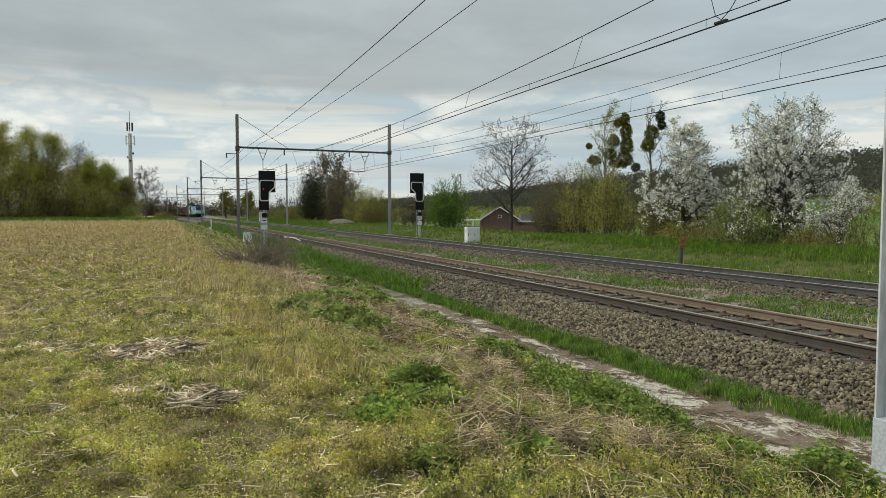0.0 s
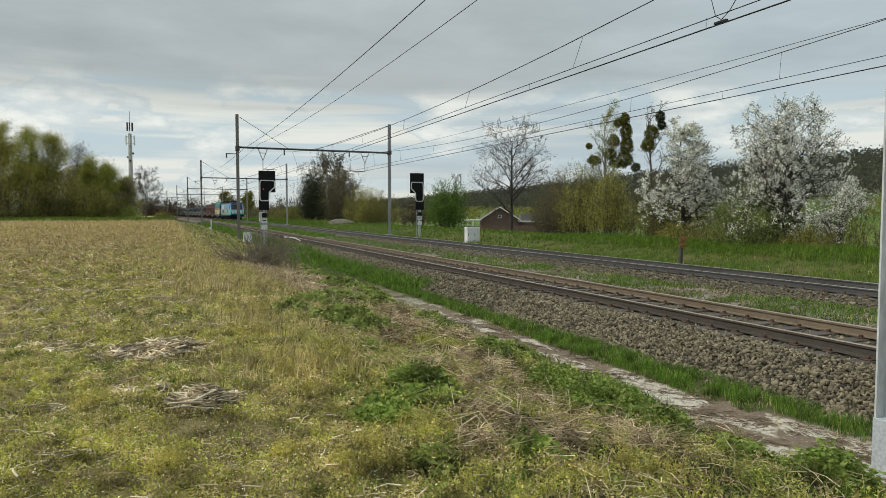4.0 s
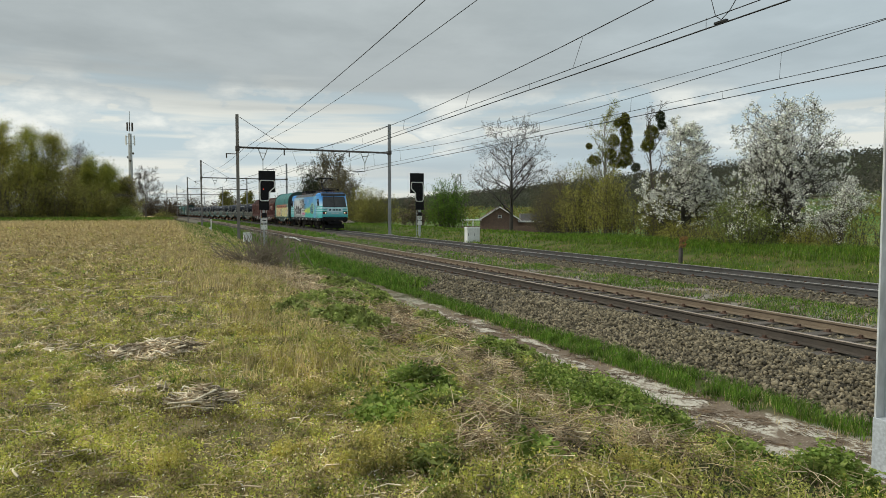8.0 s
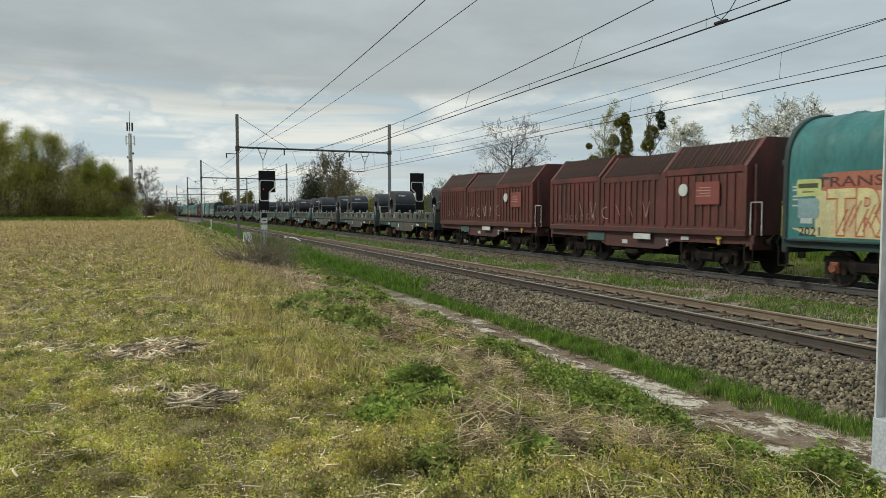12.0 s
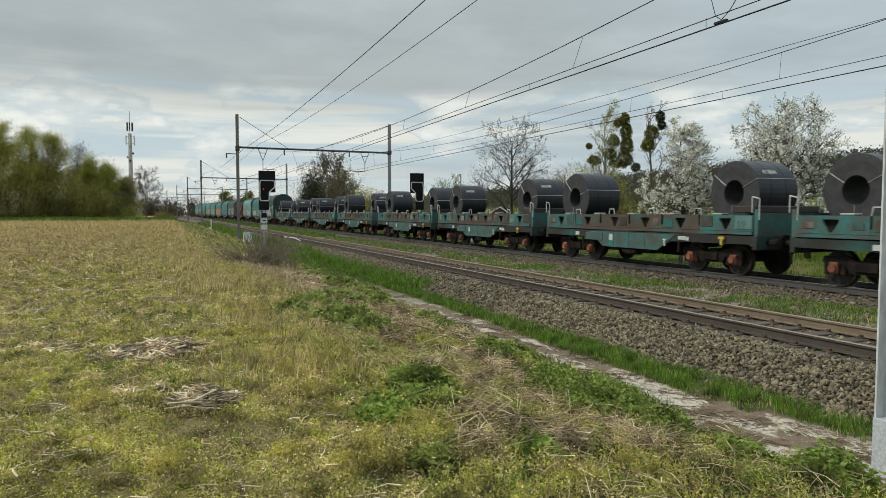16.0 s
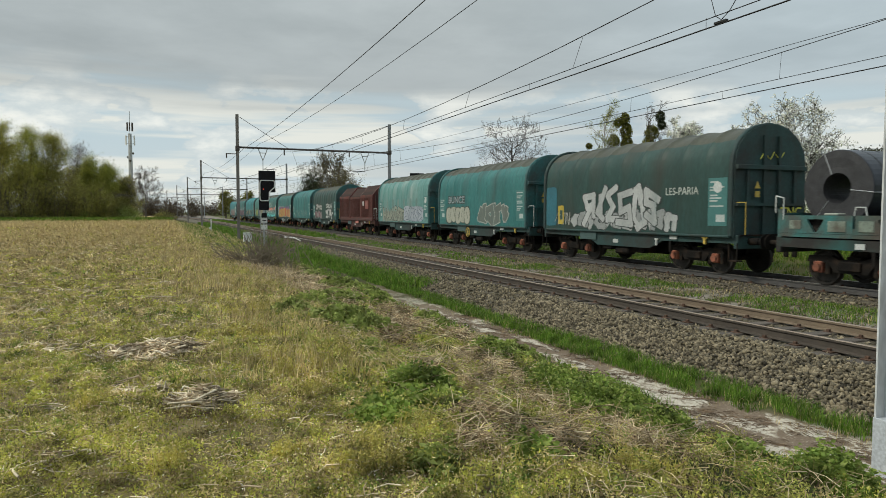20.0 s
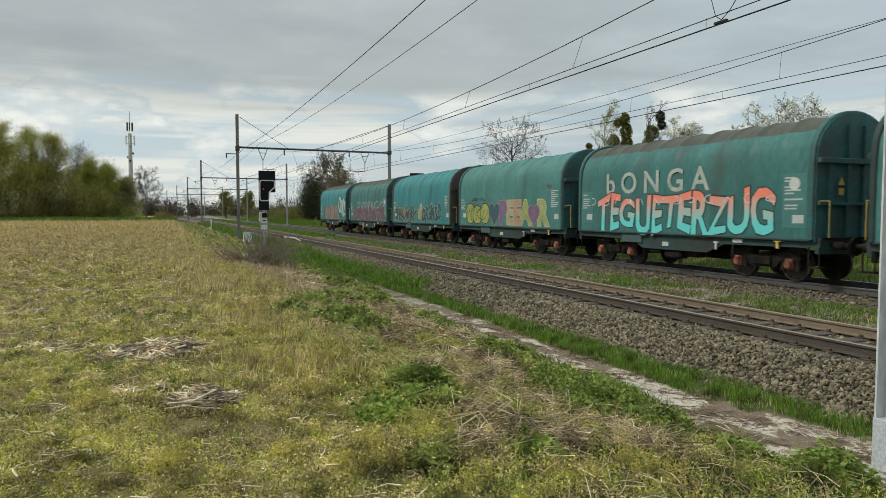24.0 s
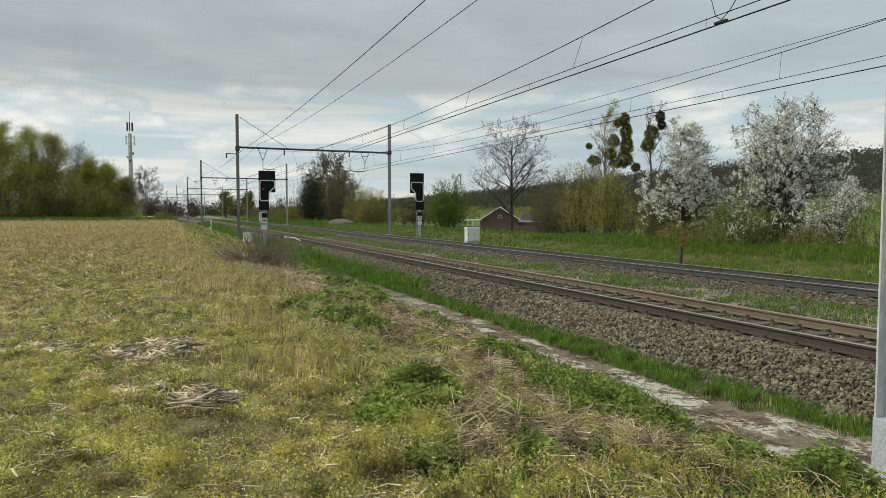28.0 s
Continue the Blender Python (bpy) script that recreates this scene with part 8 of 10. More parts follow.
def build_field():
    rng = np.random.default_rng(3)

    def spot(y0, y1, n, x1=2.2):
        y = y0 + (y1 - y0) * rng.uniform(0, 1, n) ** 0.85
        x = rng.uniform(-0.2 * y - 1.2, x1, n)
        return x, y

    kinds = {"olive": [], "lime": [], "green": [], "withered": [], "tan": [], "strawgrass": []}
    for y0, y1, n, per, s, r, tall in ((2.6, 6, 2700, 26, 0.024, 0.07, 0.07), (6, 10, 2900, 18, 0.037, 0.085, 0.072), (10, 18, 4000, 13, 0.048, 0.12, 0.075), (18, 34, 4600, 9, 0.08, 0.2, 0.09), (34, 64, 4200, 6, 0.13, 0.35, 0.10), (64, 128, 3800, 5, 0.24, 0.6, 0.12)):
        cx, cy = spot(y0, y1, n)
        for hx, hy, rx in HEAPS:
            off = (cx - hx) ** 2 + (cy - hy) ** 2 < (rx * 0.9) ** 2
            cx[off] += 2.0 * rx
        keep = patchy(cx, cy, 2.1, 1, -0.42)
        cx, cy = cx[keep], cy[keep]
        u = rng.uniform(0, 1, len(cx))
        g = 0.32 * lumps(cx, cy, 1.3, 8.0) + u
        tan = rng.uniform(0, 1, len(cx)) < smooth(7, 42, cy - 1.3 * cx) * 0.9
        sel = {"tan": tan, "lime": ~tan & (g < 0.30), "withered": ~tan & (g >= 0.30) & (g < 0.64), "olive": ~tan & (g >= 0.64) & (g < 0.93), "green": ~tan & (g >= 0.93)}
        for name, m in sel.items():
            if m.any():
                kinds[name].append(domes(rng, cx[m], cy[m], per, s, r, tall * (1.2 if name == "lime" else 1.0)))
        x, y = spot(y0, y1, int(n * 1.4))
        kinds["withered"].append(blades(on_ground(x, y), rng.uniform(1.0, 3.4, len(x)) * s, s * 0.13, rng, 0.9, 0.7))
    # round and behind the eye
    n = 1800
    cx, cy = rng.uniform(-7, 2.2, n), rng.uniform(-7, 3.0, n)
    out = (cy < 2.6) | (cx < -1.7)
    cx, cy = cx[out], cy[out]
    for i, name in enumerate(("olive", "lime", "withered")):
        kinds[name].append(domes(rng, cx[i::3], cy[i::3], 9, 0.05, 0.11, 0.06))
    # moss-fine leaves between the larger herbs
    for name, n, k, s0 in (("olive", 26000, 2.0, 0.021), ("lime", 20000, 5.0, 0.020), ("withered", 22000, 8.0, 0.022), ("green", 9000, 11.0, 0.022)):
        x, y = spot(2.6, 9.5, n, 2.6)
        keep = patchy(x, y, 1.4, k, -0.35)
        P = on_ground(x[keep], y[keep], 0.012)
        P[:, 2] += rng.uniform(0, 0.035, len(P))
        kinds[name].append(leaves(P, rng.uniform(0.5, 1.4, len(P)) * s0 * (0.75 + 0.06 * y[keep]), rng, -0.25, 0.55, 0.25))
    # a strip of upright straw-yellow grass where the field meets the bank
    for y0, y1, n, w in ((6.3, 13, 4600, 0.008), (13, 32, 9500, 0.017)):
        y = rng.uniform(y0, y1, n)
        x = 1.65 + 0.25 * np.sin(y * 0.7) + rng.normal(0, 0.40 + 0.018 * y, n)
        keep = patchy(x, y, 1.1, 6.0, -0.3)
        kinds["strawgrass"].append(blades(on_ground(x[keep], y[keep]), rng.uniform(0.1, 0.3, keep.sum()), w, rng, 0.35, 0.4))
    # dry withered cushions beyond the near bank
    cx, cy = rng.uniform(1.1, 3.4, 760), rng.uniform(10.5, 24, 760)
    keep = patchy(cx, cy, 1.0, 9.0, -0.3)
    kinds["strawgrass"].append(domes(rng, cx[keep], cy[keep], 11, 0.06, 0.17, 0.13))
    # trodden crumbs of earth and chaff where the field is walked
    y = rng.uniform(3.3, 6.6, 5200)
    x = 0.98 + 0.10 * (y - 4.5) + rng.normal(0, 0.17, len(y))
    kinds["tan"].append(leaves(on_ground(x, y, 0.03), rng.uniform(0.008, 0.03, len(y)), rng, -0.1, 0.8, 0.6))
    # thin seeding stalks near at hand
    x, y = spot(2.6, 9, 2600, 3.0)
    keep = patchy(x, y, 1.2, 11, 0.0)
    x, y = x[keep], y[keep]
    h = rng.uniform(0.08, 0.24, len(x))
    kinds["lime"].append(blades(on_ground(x, y), h, 0.004, rng, 0.3, 0.25))
    P = np.repeat(on_ground(x, y), 3, axis=0)
    P[:, 2] += np.repeat(h, 3) * rng.uniform(0.55, 1.0, len(P))
    P[:, :2] += rng.normal(0, 0.012, (len(P), 2))
    kinds["withered"].append(leaves(P, rng.uniform(0.012, 0.024, len(P)), rng, -0.2, 0.5))
    stuff("field_herbs", kinds["olive"], L_FIELD, "low olive-green herbs over the stubble field", "weeds")
    stuff("lime_herbs", kinds["lime"], L_LIME, "low yellow-green herbs over the stubble field", "weeds")
    stuff("green_weeds", kinds["green"], L_GREEN, "small green weeds over the stubble field", "weeds")
    stuff("withered_herbs", kinds["withered"], L_STRAWY, "withered straw-coloured herbs over the field", "dry weeds")
    stuff("field_stubble", kinds["tan"], L_TAN, "dry tan stubble and clods over the far field", "stubble")
    stuff("straw_grass", kinds["strawgrass"], L_STRAWY, "upright straw-yellow grass along the field's edge", "dry grass")
    x, y = spot(2.6, 16, 9000, 2.8)
    stuff("tiny_flowers", [leaves(on_ground(x, y, 0.06), 0.013, rng, 0, 0.9, 0.6)], L_FLOWER, "tiny white flowers scattered over the field", "flowers")
    # straw: scattered bits and raked heaps
    st = []
    x, y = spot(2.8, 14, 900)
    st.append(sticks(on_ground(x, y, 0.05), rng.uniform(0.05, 0.2, len(x)), rng.uniform(0.003, 0.007, len(x)), rng, 0.15))
    x, y = spot(2.8, 14, 2600)
    st.append(sticks(on_ground(x, y, 0.035), rng.uniform(0.05, 0.16, len(x)), 0.0026, rng, 0.2))
    x, y = spot(12, 40, 500)
    st.append(sticks(on_ground(x, y, 0.08), rng.uniform(0.1, 0.4, len(x)), 0.009, rng, 0.12))
    stuff("loose_straw", st, L_STRAW, "pale broken maize straw lying on the field", "straw")
    lay = []
    for hx, hy, rx, n, h in ((0.32, 5.85, 0.22, 230, 0.19), (-0.1, 8.35, 0.5, 330, 0.14), (-0.23, 6.56, 0.24, 40, 0.05), (-1.3, 9.1, 0.4, 46, 0.04), (-0.63, 4.9, 0.26, 14, 0.02), (-2.3, 12.4, 0.6, 60, 0.05), (-1.9, 15.5, 0.7, 60, 0.07), (0.05, 16.0, 0.4, 30, 0.06), (-3.2, 21.0, 0.6, 40, 0.08)):
        px, py, q = disc(rng, n, hx, hy, rx * 1.25, 0.62)
        lay.append(leaves(on_ground(*disc(rng, n * 3, hx, hy, rx * 1.7)[:2], 0.03), 0.045, rng, 0, 0.3, 0.6))
        P = on_ground(px, py, 0.035)
        P[:, 2] += h * np.maximum(0, 1 - q) * rng.uniform(0.1, 1.0, n)
        stuff("straw_heap", [sticks(P, 0.07 + 0.28 * rng.uniform(0, 1, n) ** 2, rng.uniform(0.0045, 0.014, n), rng, 0.3, None, 0.3), leaves(P + rng.normal(0, 0.03, (n, 3)) * (1, 1, 0.2), rng.uniform(0.03, 0.09, n), rng, 0, 0.4, 0.5)], L_STRAW, "heap of pale chopped maize stalks on the field", "straw heap")
    stuff("leaf_litter", lay, L_LITTER, "dark rotting maize leaves round the straw heaps", "litter")


def build_bank():
    rng = np.random.default_rng(8)
    # thin cover of dry stalks and litter over the whole bank
    ch, lit = [], []
    for y0, y1, n, k in ((2.2, 9, 1700, 1.0), (9, 20, 1500, 1.6), (20, 45, 1400, 2.8)):
        x, y = rng.uniform(1.9, 5.3, n), rng.uniform(y0, y1, n)
        P = on_ground(x, y, 0.02)
        P[:, 2] += rng.uniform(0.0, 0.16, n)
        ch.append(sticks(P, rng.uniform(0.08, 0.32, n), rng.uniform(0.0022, 0.004, n) * k, rng, 0.4, None, 0.25))
        x, y = rng.uniform(1.7, 5.4, n * 3), rng.uniform(y0, y1, n * 3)
        lit.append(leaves(on_ground(x, y, 0.02), rng.uniform(0.02, 0.05, n * 3) * k, rng, 0, 0.6, 0.7))
    stuff("dry_stalks", ch, L_DRY, "loose dry stalks over the bank", "dry grass")
    for cx, cy, r in DRY_MATS:
        k = 1.0 if cy < 9 else (1.5 if cy < 16 else 2.3)
        n = int(430 * r / k * (1.0 if cy < 9 else 1.7))
        x, y, q = disc(rng, n, cx, cy, r)
        P = on_ground(x, y, 0.03)
        P[:, 2] += (1 - q ** 2) * 0.13 * rng.uniform(0.1, 1, n) + 0.02
        main = rng.uniform(0, TAU)
        az = main + rng.normal(0, 0.8, n)
        mat_ = [sticks(P, rng.uniform(0.1, 0.45, n) * (0.7 + 0.3 * k), rng.uniform(0.003, 0.0058, n) * k, rng, 0.42, az, 0.5)]
        m = n // 12
        up = blades(on_ground(x[:m], y[:m]), rng.uniform(0.25, 0.5, m), 0.007 * k, rng, 0.8, 0.6)
        stuff("stalk_mat", mat_ + [up], L_DRY, "matted tangle of dead tan stalks on the bank", "dry grass")
        x, y, q = disc(rng, n, cx, cy, r * 1.3)
        P = on_ground(x, y, 0.02)
        P[:, 2] += (1 - q ** 2) * 0.10
        lit.append(leaves(P, rng.uniform(0.02, 0.05, n) * k, rng, 0, 0.6, 0.6))
    # trodden litter on the path
    x, y = rng.uniform(5.2, 6.9, 9000), rng.uniform(3, 15, 9000)
    keep = patchy(x, y, 2.3, 6, -0.05)
    lit.append(sticks(on_ground(x[keep], y[keep], 0.006), rng.uniform(0.05, 0.2, keep.sum()), 0.0028, rng, 0.05))
    stuff("leaf_litter", lit, L_LITTER, "brown dead leaves and stalk litter", "litter")
    tall = []
    for cx, cy, r, h in ((3.4, 20.4, 1.0, 0.5), (3.0, 18.0, 0.8, 0.4), (3.7, 23.2, 1.0, 0.6), (2.7, 20.6, 0.8, 0.45), (4.2, 25.5, 1.0, 0.6), (3.1, 15.4, 0.7, 0.4), (2.2, 23.6, 0.7, 0.5), (3.9, 17.2, 0.7, 0.4)):
        n = int(950 * r)
        x, y, q = disc(rng, n, cx, cy, r, 1.3)
        tall.append(blades(on_ground(x, y), h * rng.uniform(0.4, 1.1, n) * (1 - 0.4 * q), 0.016, rng, 0.7, 0.7))
    stuff("tall_stalks", tall, L_DRY, "upright dead tan stalks on the bank by the branch pile", "dry grass")
    # yellow grass and herbs between
    ch = []
    for y0, y1, n, k in ((2.2, 9, 2200, 1.0), (9, 22, 3000, 1.6), (22, 55, 4000, 2.6)):
        x, y = rng.uniform(1.2, 5.2, n), rng.uniform(y0, y1, n)
        keep = patchy(x, y, 0.9, 7, -0.05)
        x, y = x[keep], y[keep]
        ch.append(blades(on_ground(x, y), rng.uniform(0.08, 0.26, len(x)), 0.006 * k, rng, 0.4, 0.4))
    for cx, cy, r in YELLOW_SPOTS:
        k = 1.0 if cy < 9 else 1.7
        n = int(430 * r / k) + 60
        x, y, q = disc(rng, n, cx, cy, r * 1.25)
        h = rng.uniform(0.10, 0.27, n) * (1 - 0.5 * q ** 2) * min(1.0, 0.5 + 2 * r)
        ch.append(blades(on_ground(x, y), h, 0.006 * k, rng, 0.25, 0.3))
        per = 4
        P = np.repeat(on_ground(x, y), per, axis=0)
        P[:, 2] += np.repeat(h, per) * rng.uniform(0.3, 1.05, n * per)
        P[:, :2] += rng.normal(0, 0.02, (n * per, 2))
        ch.append(leaves(P, rng.uniform(0.016, 0.034, n * per) * k, rng, 0, 0.5, 0.3))
    stuff("yellow_grass", ch, L_YELLOW, "tufts of yellowish grass and seeding herbs on the bank", "grass")
    # low mixed herbs in domes
    mixes = [[], [], [], []]
    for y0, y1, n, per, s, r in ((-7, 2.2, 700, 9, 0.06, 0.14), (2.2, 5.5, 950, 40, 0.027, 0.09), (5.5, 10, 1150, 28, 0.038, 0.12), (10, 22, 1500, 17, 0.06, 0.18), (22, 50, 1600, 10, 0.10, 0.28)):
        cx, cy = rng.uniform(1.5, 5.4, n), rng.uniform(y0, y1, n)
        free = np.ones(n, bool)
        for mx, my, mr in DRY_MATS:
            free &= (cx - mx) ** 2 + (cy - my) ** 2 > (mr * 0.2) ** 2
        cx, cy = cx[free], cy[free]
        g = rng.uniform(0, 1, len(cx)) + 0.3 * lumps(cx, cy, 1.7, 3.0)
        for i, (lo, hi) in enumerate(((-9, 0.42), (0.42, 0.62), (0.62, 0.85), (0.85, 9))):
            m = (g >= lo) & (g < hi)
            if m.any():
                mixes[i].append(domes(rng, cx[m], cy[m], per, s, r, 0.14))
    for ch, material, name, label in zip(mixes, (L_FIELD, L_LIME, L_NETTLE, L_STRAWY), ("bank_herbs", "lime_herbs", "bank_weeds", "withered_herbs"), ("low olive herbs on the bank", "low yellow-green herbs on the bank", "small green weeds on the bank", "withered straw-coloured herbs on the bank")):
        stuff(name, ch, material, label, "weeds")


NETTLES = ((2.56, 10.2, 0.55, 0.3), (2.15, 5.95, 0.28, 0.26), (1.57, 5.04, 0.24, 0.24), (2.32, 5.5, 0.17, 0.2), (2.46, 4.21, 0.22, 0.24), (1.58, 3.97, 0.14, 0.16), (4.84, 6.73, 0.45, 0.34), (4.69, 7.5, 0.35, 0.3), (4.39, 8.8, 0.26, 0.26), (5.0, 9.14, 0.36, 0.28), (4.56, 6.05, 0.24, 0.3), (2.38, 8.1, 0.18, 0.2), (5.0, 6.35, 0.3, 0.26), (4.8, 5.6, 0.24, 0.26), (5.15, 3.85, 0.26, 0.36), (5.0, 3.85, 0.25, 0.36), (4.45, 6.3, 0.42, 0.4), (4.3, 7.0, 0.3, 0.32), (4.8, 4.5, 0.22, 0.26), (4.3, 24.5, 1.0, 0.4), (4.5, 21.0, 0.7, 0.35), (4.7, 18.4, 0.65, 0.33), (4.9, 16.6, 0.5, 0.3), (1.91, 10.94, 0.34, 0.26), (2.9, 10.6, 0.42, 0.28), (4.98, 12.7, 0.36, 0.28), (2.2, 10.2, 0.28, 0.24), (2.75, 12.9, 0.5, 0.3), (3.2, 11.5, 0.5, 0.32), (2.9, 9.7, 0.42, 0.3), (3.4, 14.2, 0.55, 0.32), (3.9, 15.9, 0.6, 0.34), (2.05, 11.6, 0.3, 0.22), (2.35, 5.95, 0.22, 0.22), (5.35, 18.8, 0.5, 0.3), (1.95, 5.5, 0.2, 0.2))


def nettle_clump(cx, cy, r, h, rng):
    """Upright leafy stems in a low mound."""
    r = r * (1.25 if cx > 4.3 else 1.0)
    n = int((260 if cx > 4.3 else 180) * r / 0.5)
    a, q = rng.uniform(0, TAU, n), np.sqrt(rng.uniform(0, 1, n)) * r
    x, y = cx + q * np.cos(a), cy + q * np.sin(a)
    hh = h * (1 - 0.65 * (q / r) ** 2) * rng.uniform(0.6, 1.15, n)
    st = blades(on_ground(x, y), hh, 0.008, rng, 0.25, 0.15)
    per = 11
    t = rng.uniform(0.25, 1.05, (n, per))
    P = np.stack([np.repeat(x, per), np.repeat(y, per), (ground_z(x, y)[:, None] + hh[:, None] * t).ravel()], -1)
    P[:, :2] += rng.normal(0, 0.03, (len(P), 2))
    size = 0.062 if cy < 9 else (0.085 if cy < 15 else 0.12)
    lv = leaves(P, rng.uniform(0.5, 1.25, len(P)) * size * (0.92 if cy < 9 else 1.0), rng, 0.2, 0.72, 0.65, cy < 9)
    stuff("nettle_clump", [st, lv], L_NETTLE if cy < 9 and r > 0.19 else L_WEED, "clump of fresh green nettles on the bank", "nettles")


def build_grass():
    rng = np.random.default_rng(21)

    def strip(x0, x1, y0, y1, n, h0, h1, w, s=0.9, k=1, lo=-0.4):
        x, y = rng.uniform(x0, x1, n), rng.uniform(y0, y1, n)
        keep = patchy(x, y, s, k, lo)
        x, y = x[keep], y[keep]
        return blades(on_ground(x, y), rng.uniform(h0, h1, len(x)), w, rng, 0.45, 0.5)

    ch = [strip(6.95, 7.5, 2.5, 6.2, 4200, 0.04, 0.22, 0.007, 1.9, lo=-0.4), strip(6.6, 7.5, 6.2, 12, 11500, 0.04, 0.2, 0.007, 1.9, lo=-0.3), strip(6.55, 7.0, 6.5, 14, 2200, 0.03, 0.1, 0.006, 2.1, 4, 0.0), strip(6.7, 7.45, 12, 30, 9000, 0.08, 0.2, 0.011, lo=-0.45), strip(6.2, 7.5, 30, 70, 7000, 0.12, 0.28, 0.025, lo=-0.8),
          strip(4.6, 5.35, 2.5, 6.2, 2600, 0.05, 0.18, 0.007, 1.4, lo=-0.15), strip(4.8, 5.85, 6.2, 10, 4600, 0.05, 0.18, 0.007, 1.4, lo=-0.15), strip(4.6, 5.6, 10, 30, 6500, 0.08, 0.25, 0.014, lo=-0.3), strip(3.5, 6.4, 24, 60, 5000, 0.1, 0.28, 0.025)]
    ch.append(strip(7.1, 8.15, 20, 40, 4500, 0.28, 0.5, 0.022, 0.7, 2, -0.5))
    ch.append(strip(7.1, 9.0, 38, 150, 8000, 0.34, 0.6, 0.06, 0.4, 2, -0.9))
    ch.append(strip(2.0, 7.4, 48, 140, 9000, 0.12, 0.35, 0.07, 0.5, 4, -0.5))
    stuff("verge_grass", ch, L_GRASS, "fresh green grass fringe beside the path", "grass")
    ch = [strip(12.5, 14.9, 5, 25, 18000, 0.04, 0.15, 0.012, 0.8, 3, -0.1), strip(12.5, 14.8, 25, 90, 9000, 0.05, 0.18, 0.034, 0.5, 3, -0.25), strip(11.9, 15.0, 60, 200, 5000, 0.25, 0.42, 0.07, 0.4, 3, -0.6)]
    stuff("verge_grass", ch, L_GRASS, "patchy green grass between the tracks", "grass")
    ch = [strip(6.4, 7.5, 2.5, 16, 1500, 0.05, 0.16, 0.005, 1.6, 5, -0.1), strip(12.4, 15, 5, 30, 2500, 0.05, 0.2, 0.01, 1.0, 6, 0.0), strip(1.0, 6.4, 45, 140, 8000, 0.1, 0.4, 0.07, 0.6, 2, -0.3)]
    stuff("dead_grass", ch, L_STRAWY, "dead straw-coloured grass along the verge", "dry grass")
    ch = [strip(19.7, 23.2, 6, 36, 22000, 0.05, 0.19, 0.014, 1.1, 9, -0.35), strip(22.6, 26.5, 6, 40, 22000, 0.16, 0.42, 0.016, 0.6, 9, -0.8), strip(19.6, 27, 36, 100, 15000, 0.08, 0.24, 0.045, 0.4, 9, -0.6), strip(19.6, 27, 100, 200, 8000, 0.15, 0.4, 0.09, 0.4, 9, -0.9), strip(-46, 2, 124, 132, 12000, 0.5, 1.0, 0.10, 0.4, 9, -2.0)]
    stuff("embankment_grass", ch, L_BANK, "long bright green grass on the embankment", "grass")
    ch = [strip(20.0, 23.4, 6, 60, 2600, 0.05, 0.2, 0.016, 0.9, 13, 0.1)]
    stuff("dry_grass", ch, L_YELLOW, "yellowish tufts among the embankment grass", "grass")


# ---- trees ----
def skeleton(rng, height, r0, levels, kids, spread, trunk_frac=0.95, start=0.25, wobble=0.12, up=0.25, ratio=0.6, lean=(0, 0), cone=0.65, stem=0.4, limb=0.62):
    """Branches as (points, radii, level); tips of the last level."""
    out, tips = [], []

    def branch(p, d, length, r, lev):
        n = 6 if lev == 0 else (4 if lev == 1 else (2 if lev == levels and lev > 2 else 3))
        pts, rad = [p.copy()], [r]
        for i in range(n):
            d = d + rng.normal(0, wobble * (1.0 if lev else stem), 3) + np.array([0, 0, up * (0.25 if lev else 0.05)])
            d /= np.linalg.norm(d)
            p = p + d * length / n
            pts.append(p.copy())
            rad.append(r * (1 - 0.82 * (i + 1) / n) if lev else r * (1 - 0.85 * (i + 1) / n))
        out.append((np.array(pts), np.array(rad), lev))
        if lev == levels:
            tips.append(np.array(pts[1:]))
            return
        k = kids[lev]
        for j in range(k):
            t = start + (1 - start) * (j + rng.uniform(0, 1)) / k if lev == 0 else rng.uniform(0.2, 1.0)
            q = min(int(t * n), n - 1)
            f = t * n - q
            b = pts[q] * (1 - f) + pts[q + 1] * f
            axis_ = pts[q + 1] - pts[q]
            axis_ = axis_ / np.linalg.norm(axis_)
            s = rng.normal(size=3)
            s -= axis_ * s.dot(axis_)
            s /= np.linalg.norm(s)
            a = spread * rng.uniform(0.75, 1.25)
            dd = axis_ * math.cos(a) + s * math.sin(a)
            ln = length * ratio * (1.15 - cone * t if lev == 0 else rng.uniform(0.6, 1.0))
            branch(b, dd, ln, max(0.004, rad[q] * (limb if lev == 0 else 0.62)), lev + 1)

    branch(np.zeros(3), np.array([lean[0], lean[1], 1.0]), height * trunk_frac, r0, 0)
    return out, tips


def limbs_mesh(name, branches, material, min_r=0.0):
    Vs, Fs, o = [], [], 0
    for pts, rad, lev in branches:
        k = 7 if lev == 0 else (5 if lev == 1 else 3)
        rad = np.maximum(rad, min_r)
        t = np.gradient(pts, axis=0)
        t /= np.linalg.norm(t, axis=1)[:, None]
        ref = np.array([1.0, 0.3, 0.1])
        u = np.cross(t, ref)
        u /= np.linalg.norm(u, axis=1)[:, None]
        w = np.cross(t, u)
        a = np.arange(k) / k * TAU
        V = pts[:, None] + rad[:, None, None] * (np.cos(a)[None, :, None] * u[:, None] + np.sin(a)[None, :, None] * w[:, None])
        n = len(pts)
        i, j = np.meshgrid(np.arange(n - 1), np.arange(k), indexing="ij")
        F = np.stack([i * k + j, i * k + (j + 1) % k, (i + 1) * k + (j + 1) % k, (i + 1) * k + j], -1).reshape(-1, 4)
        Vs.append(V.reshape(-1, 3))
        Fs.append(F + o)
        o += n * k
    return mesh_of(name, np.concatenate(Vs), np.concatenate(Fs), material, smooth=True)


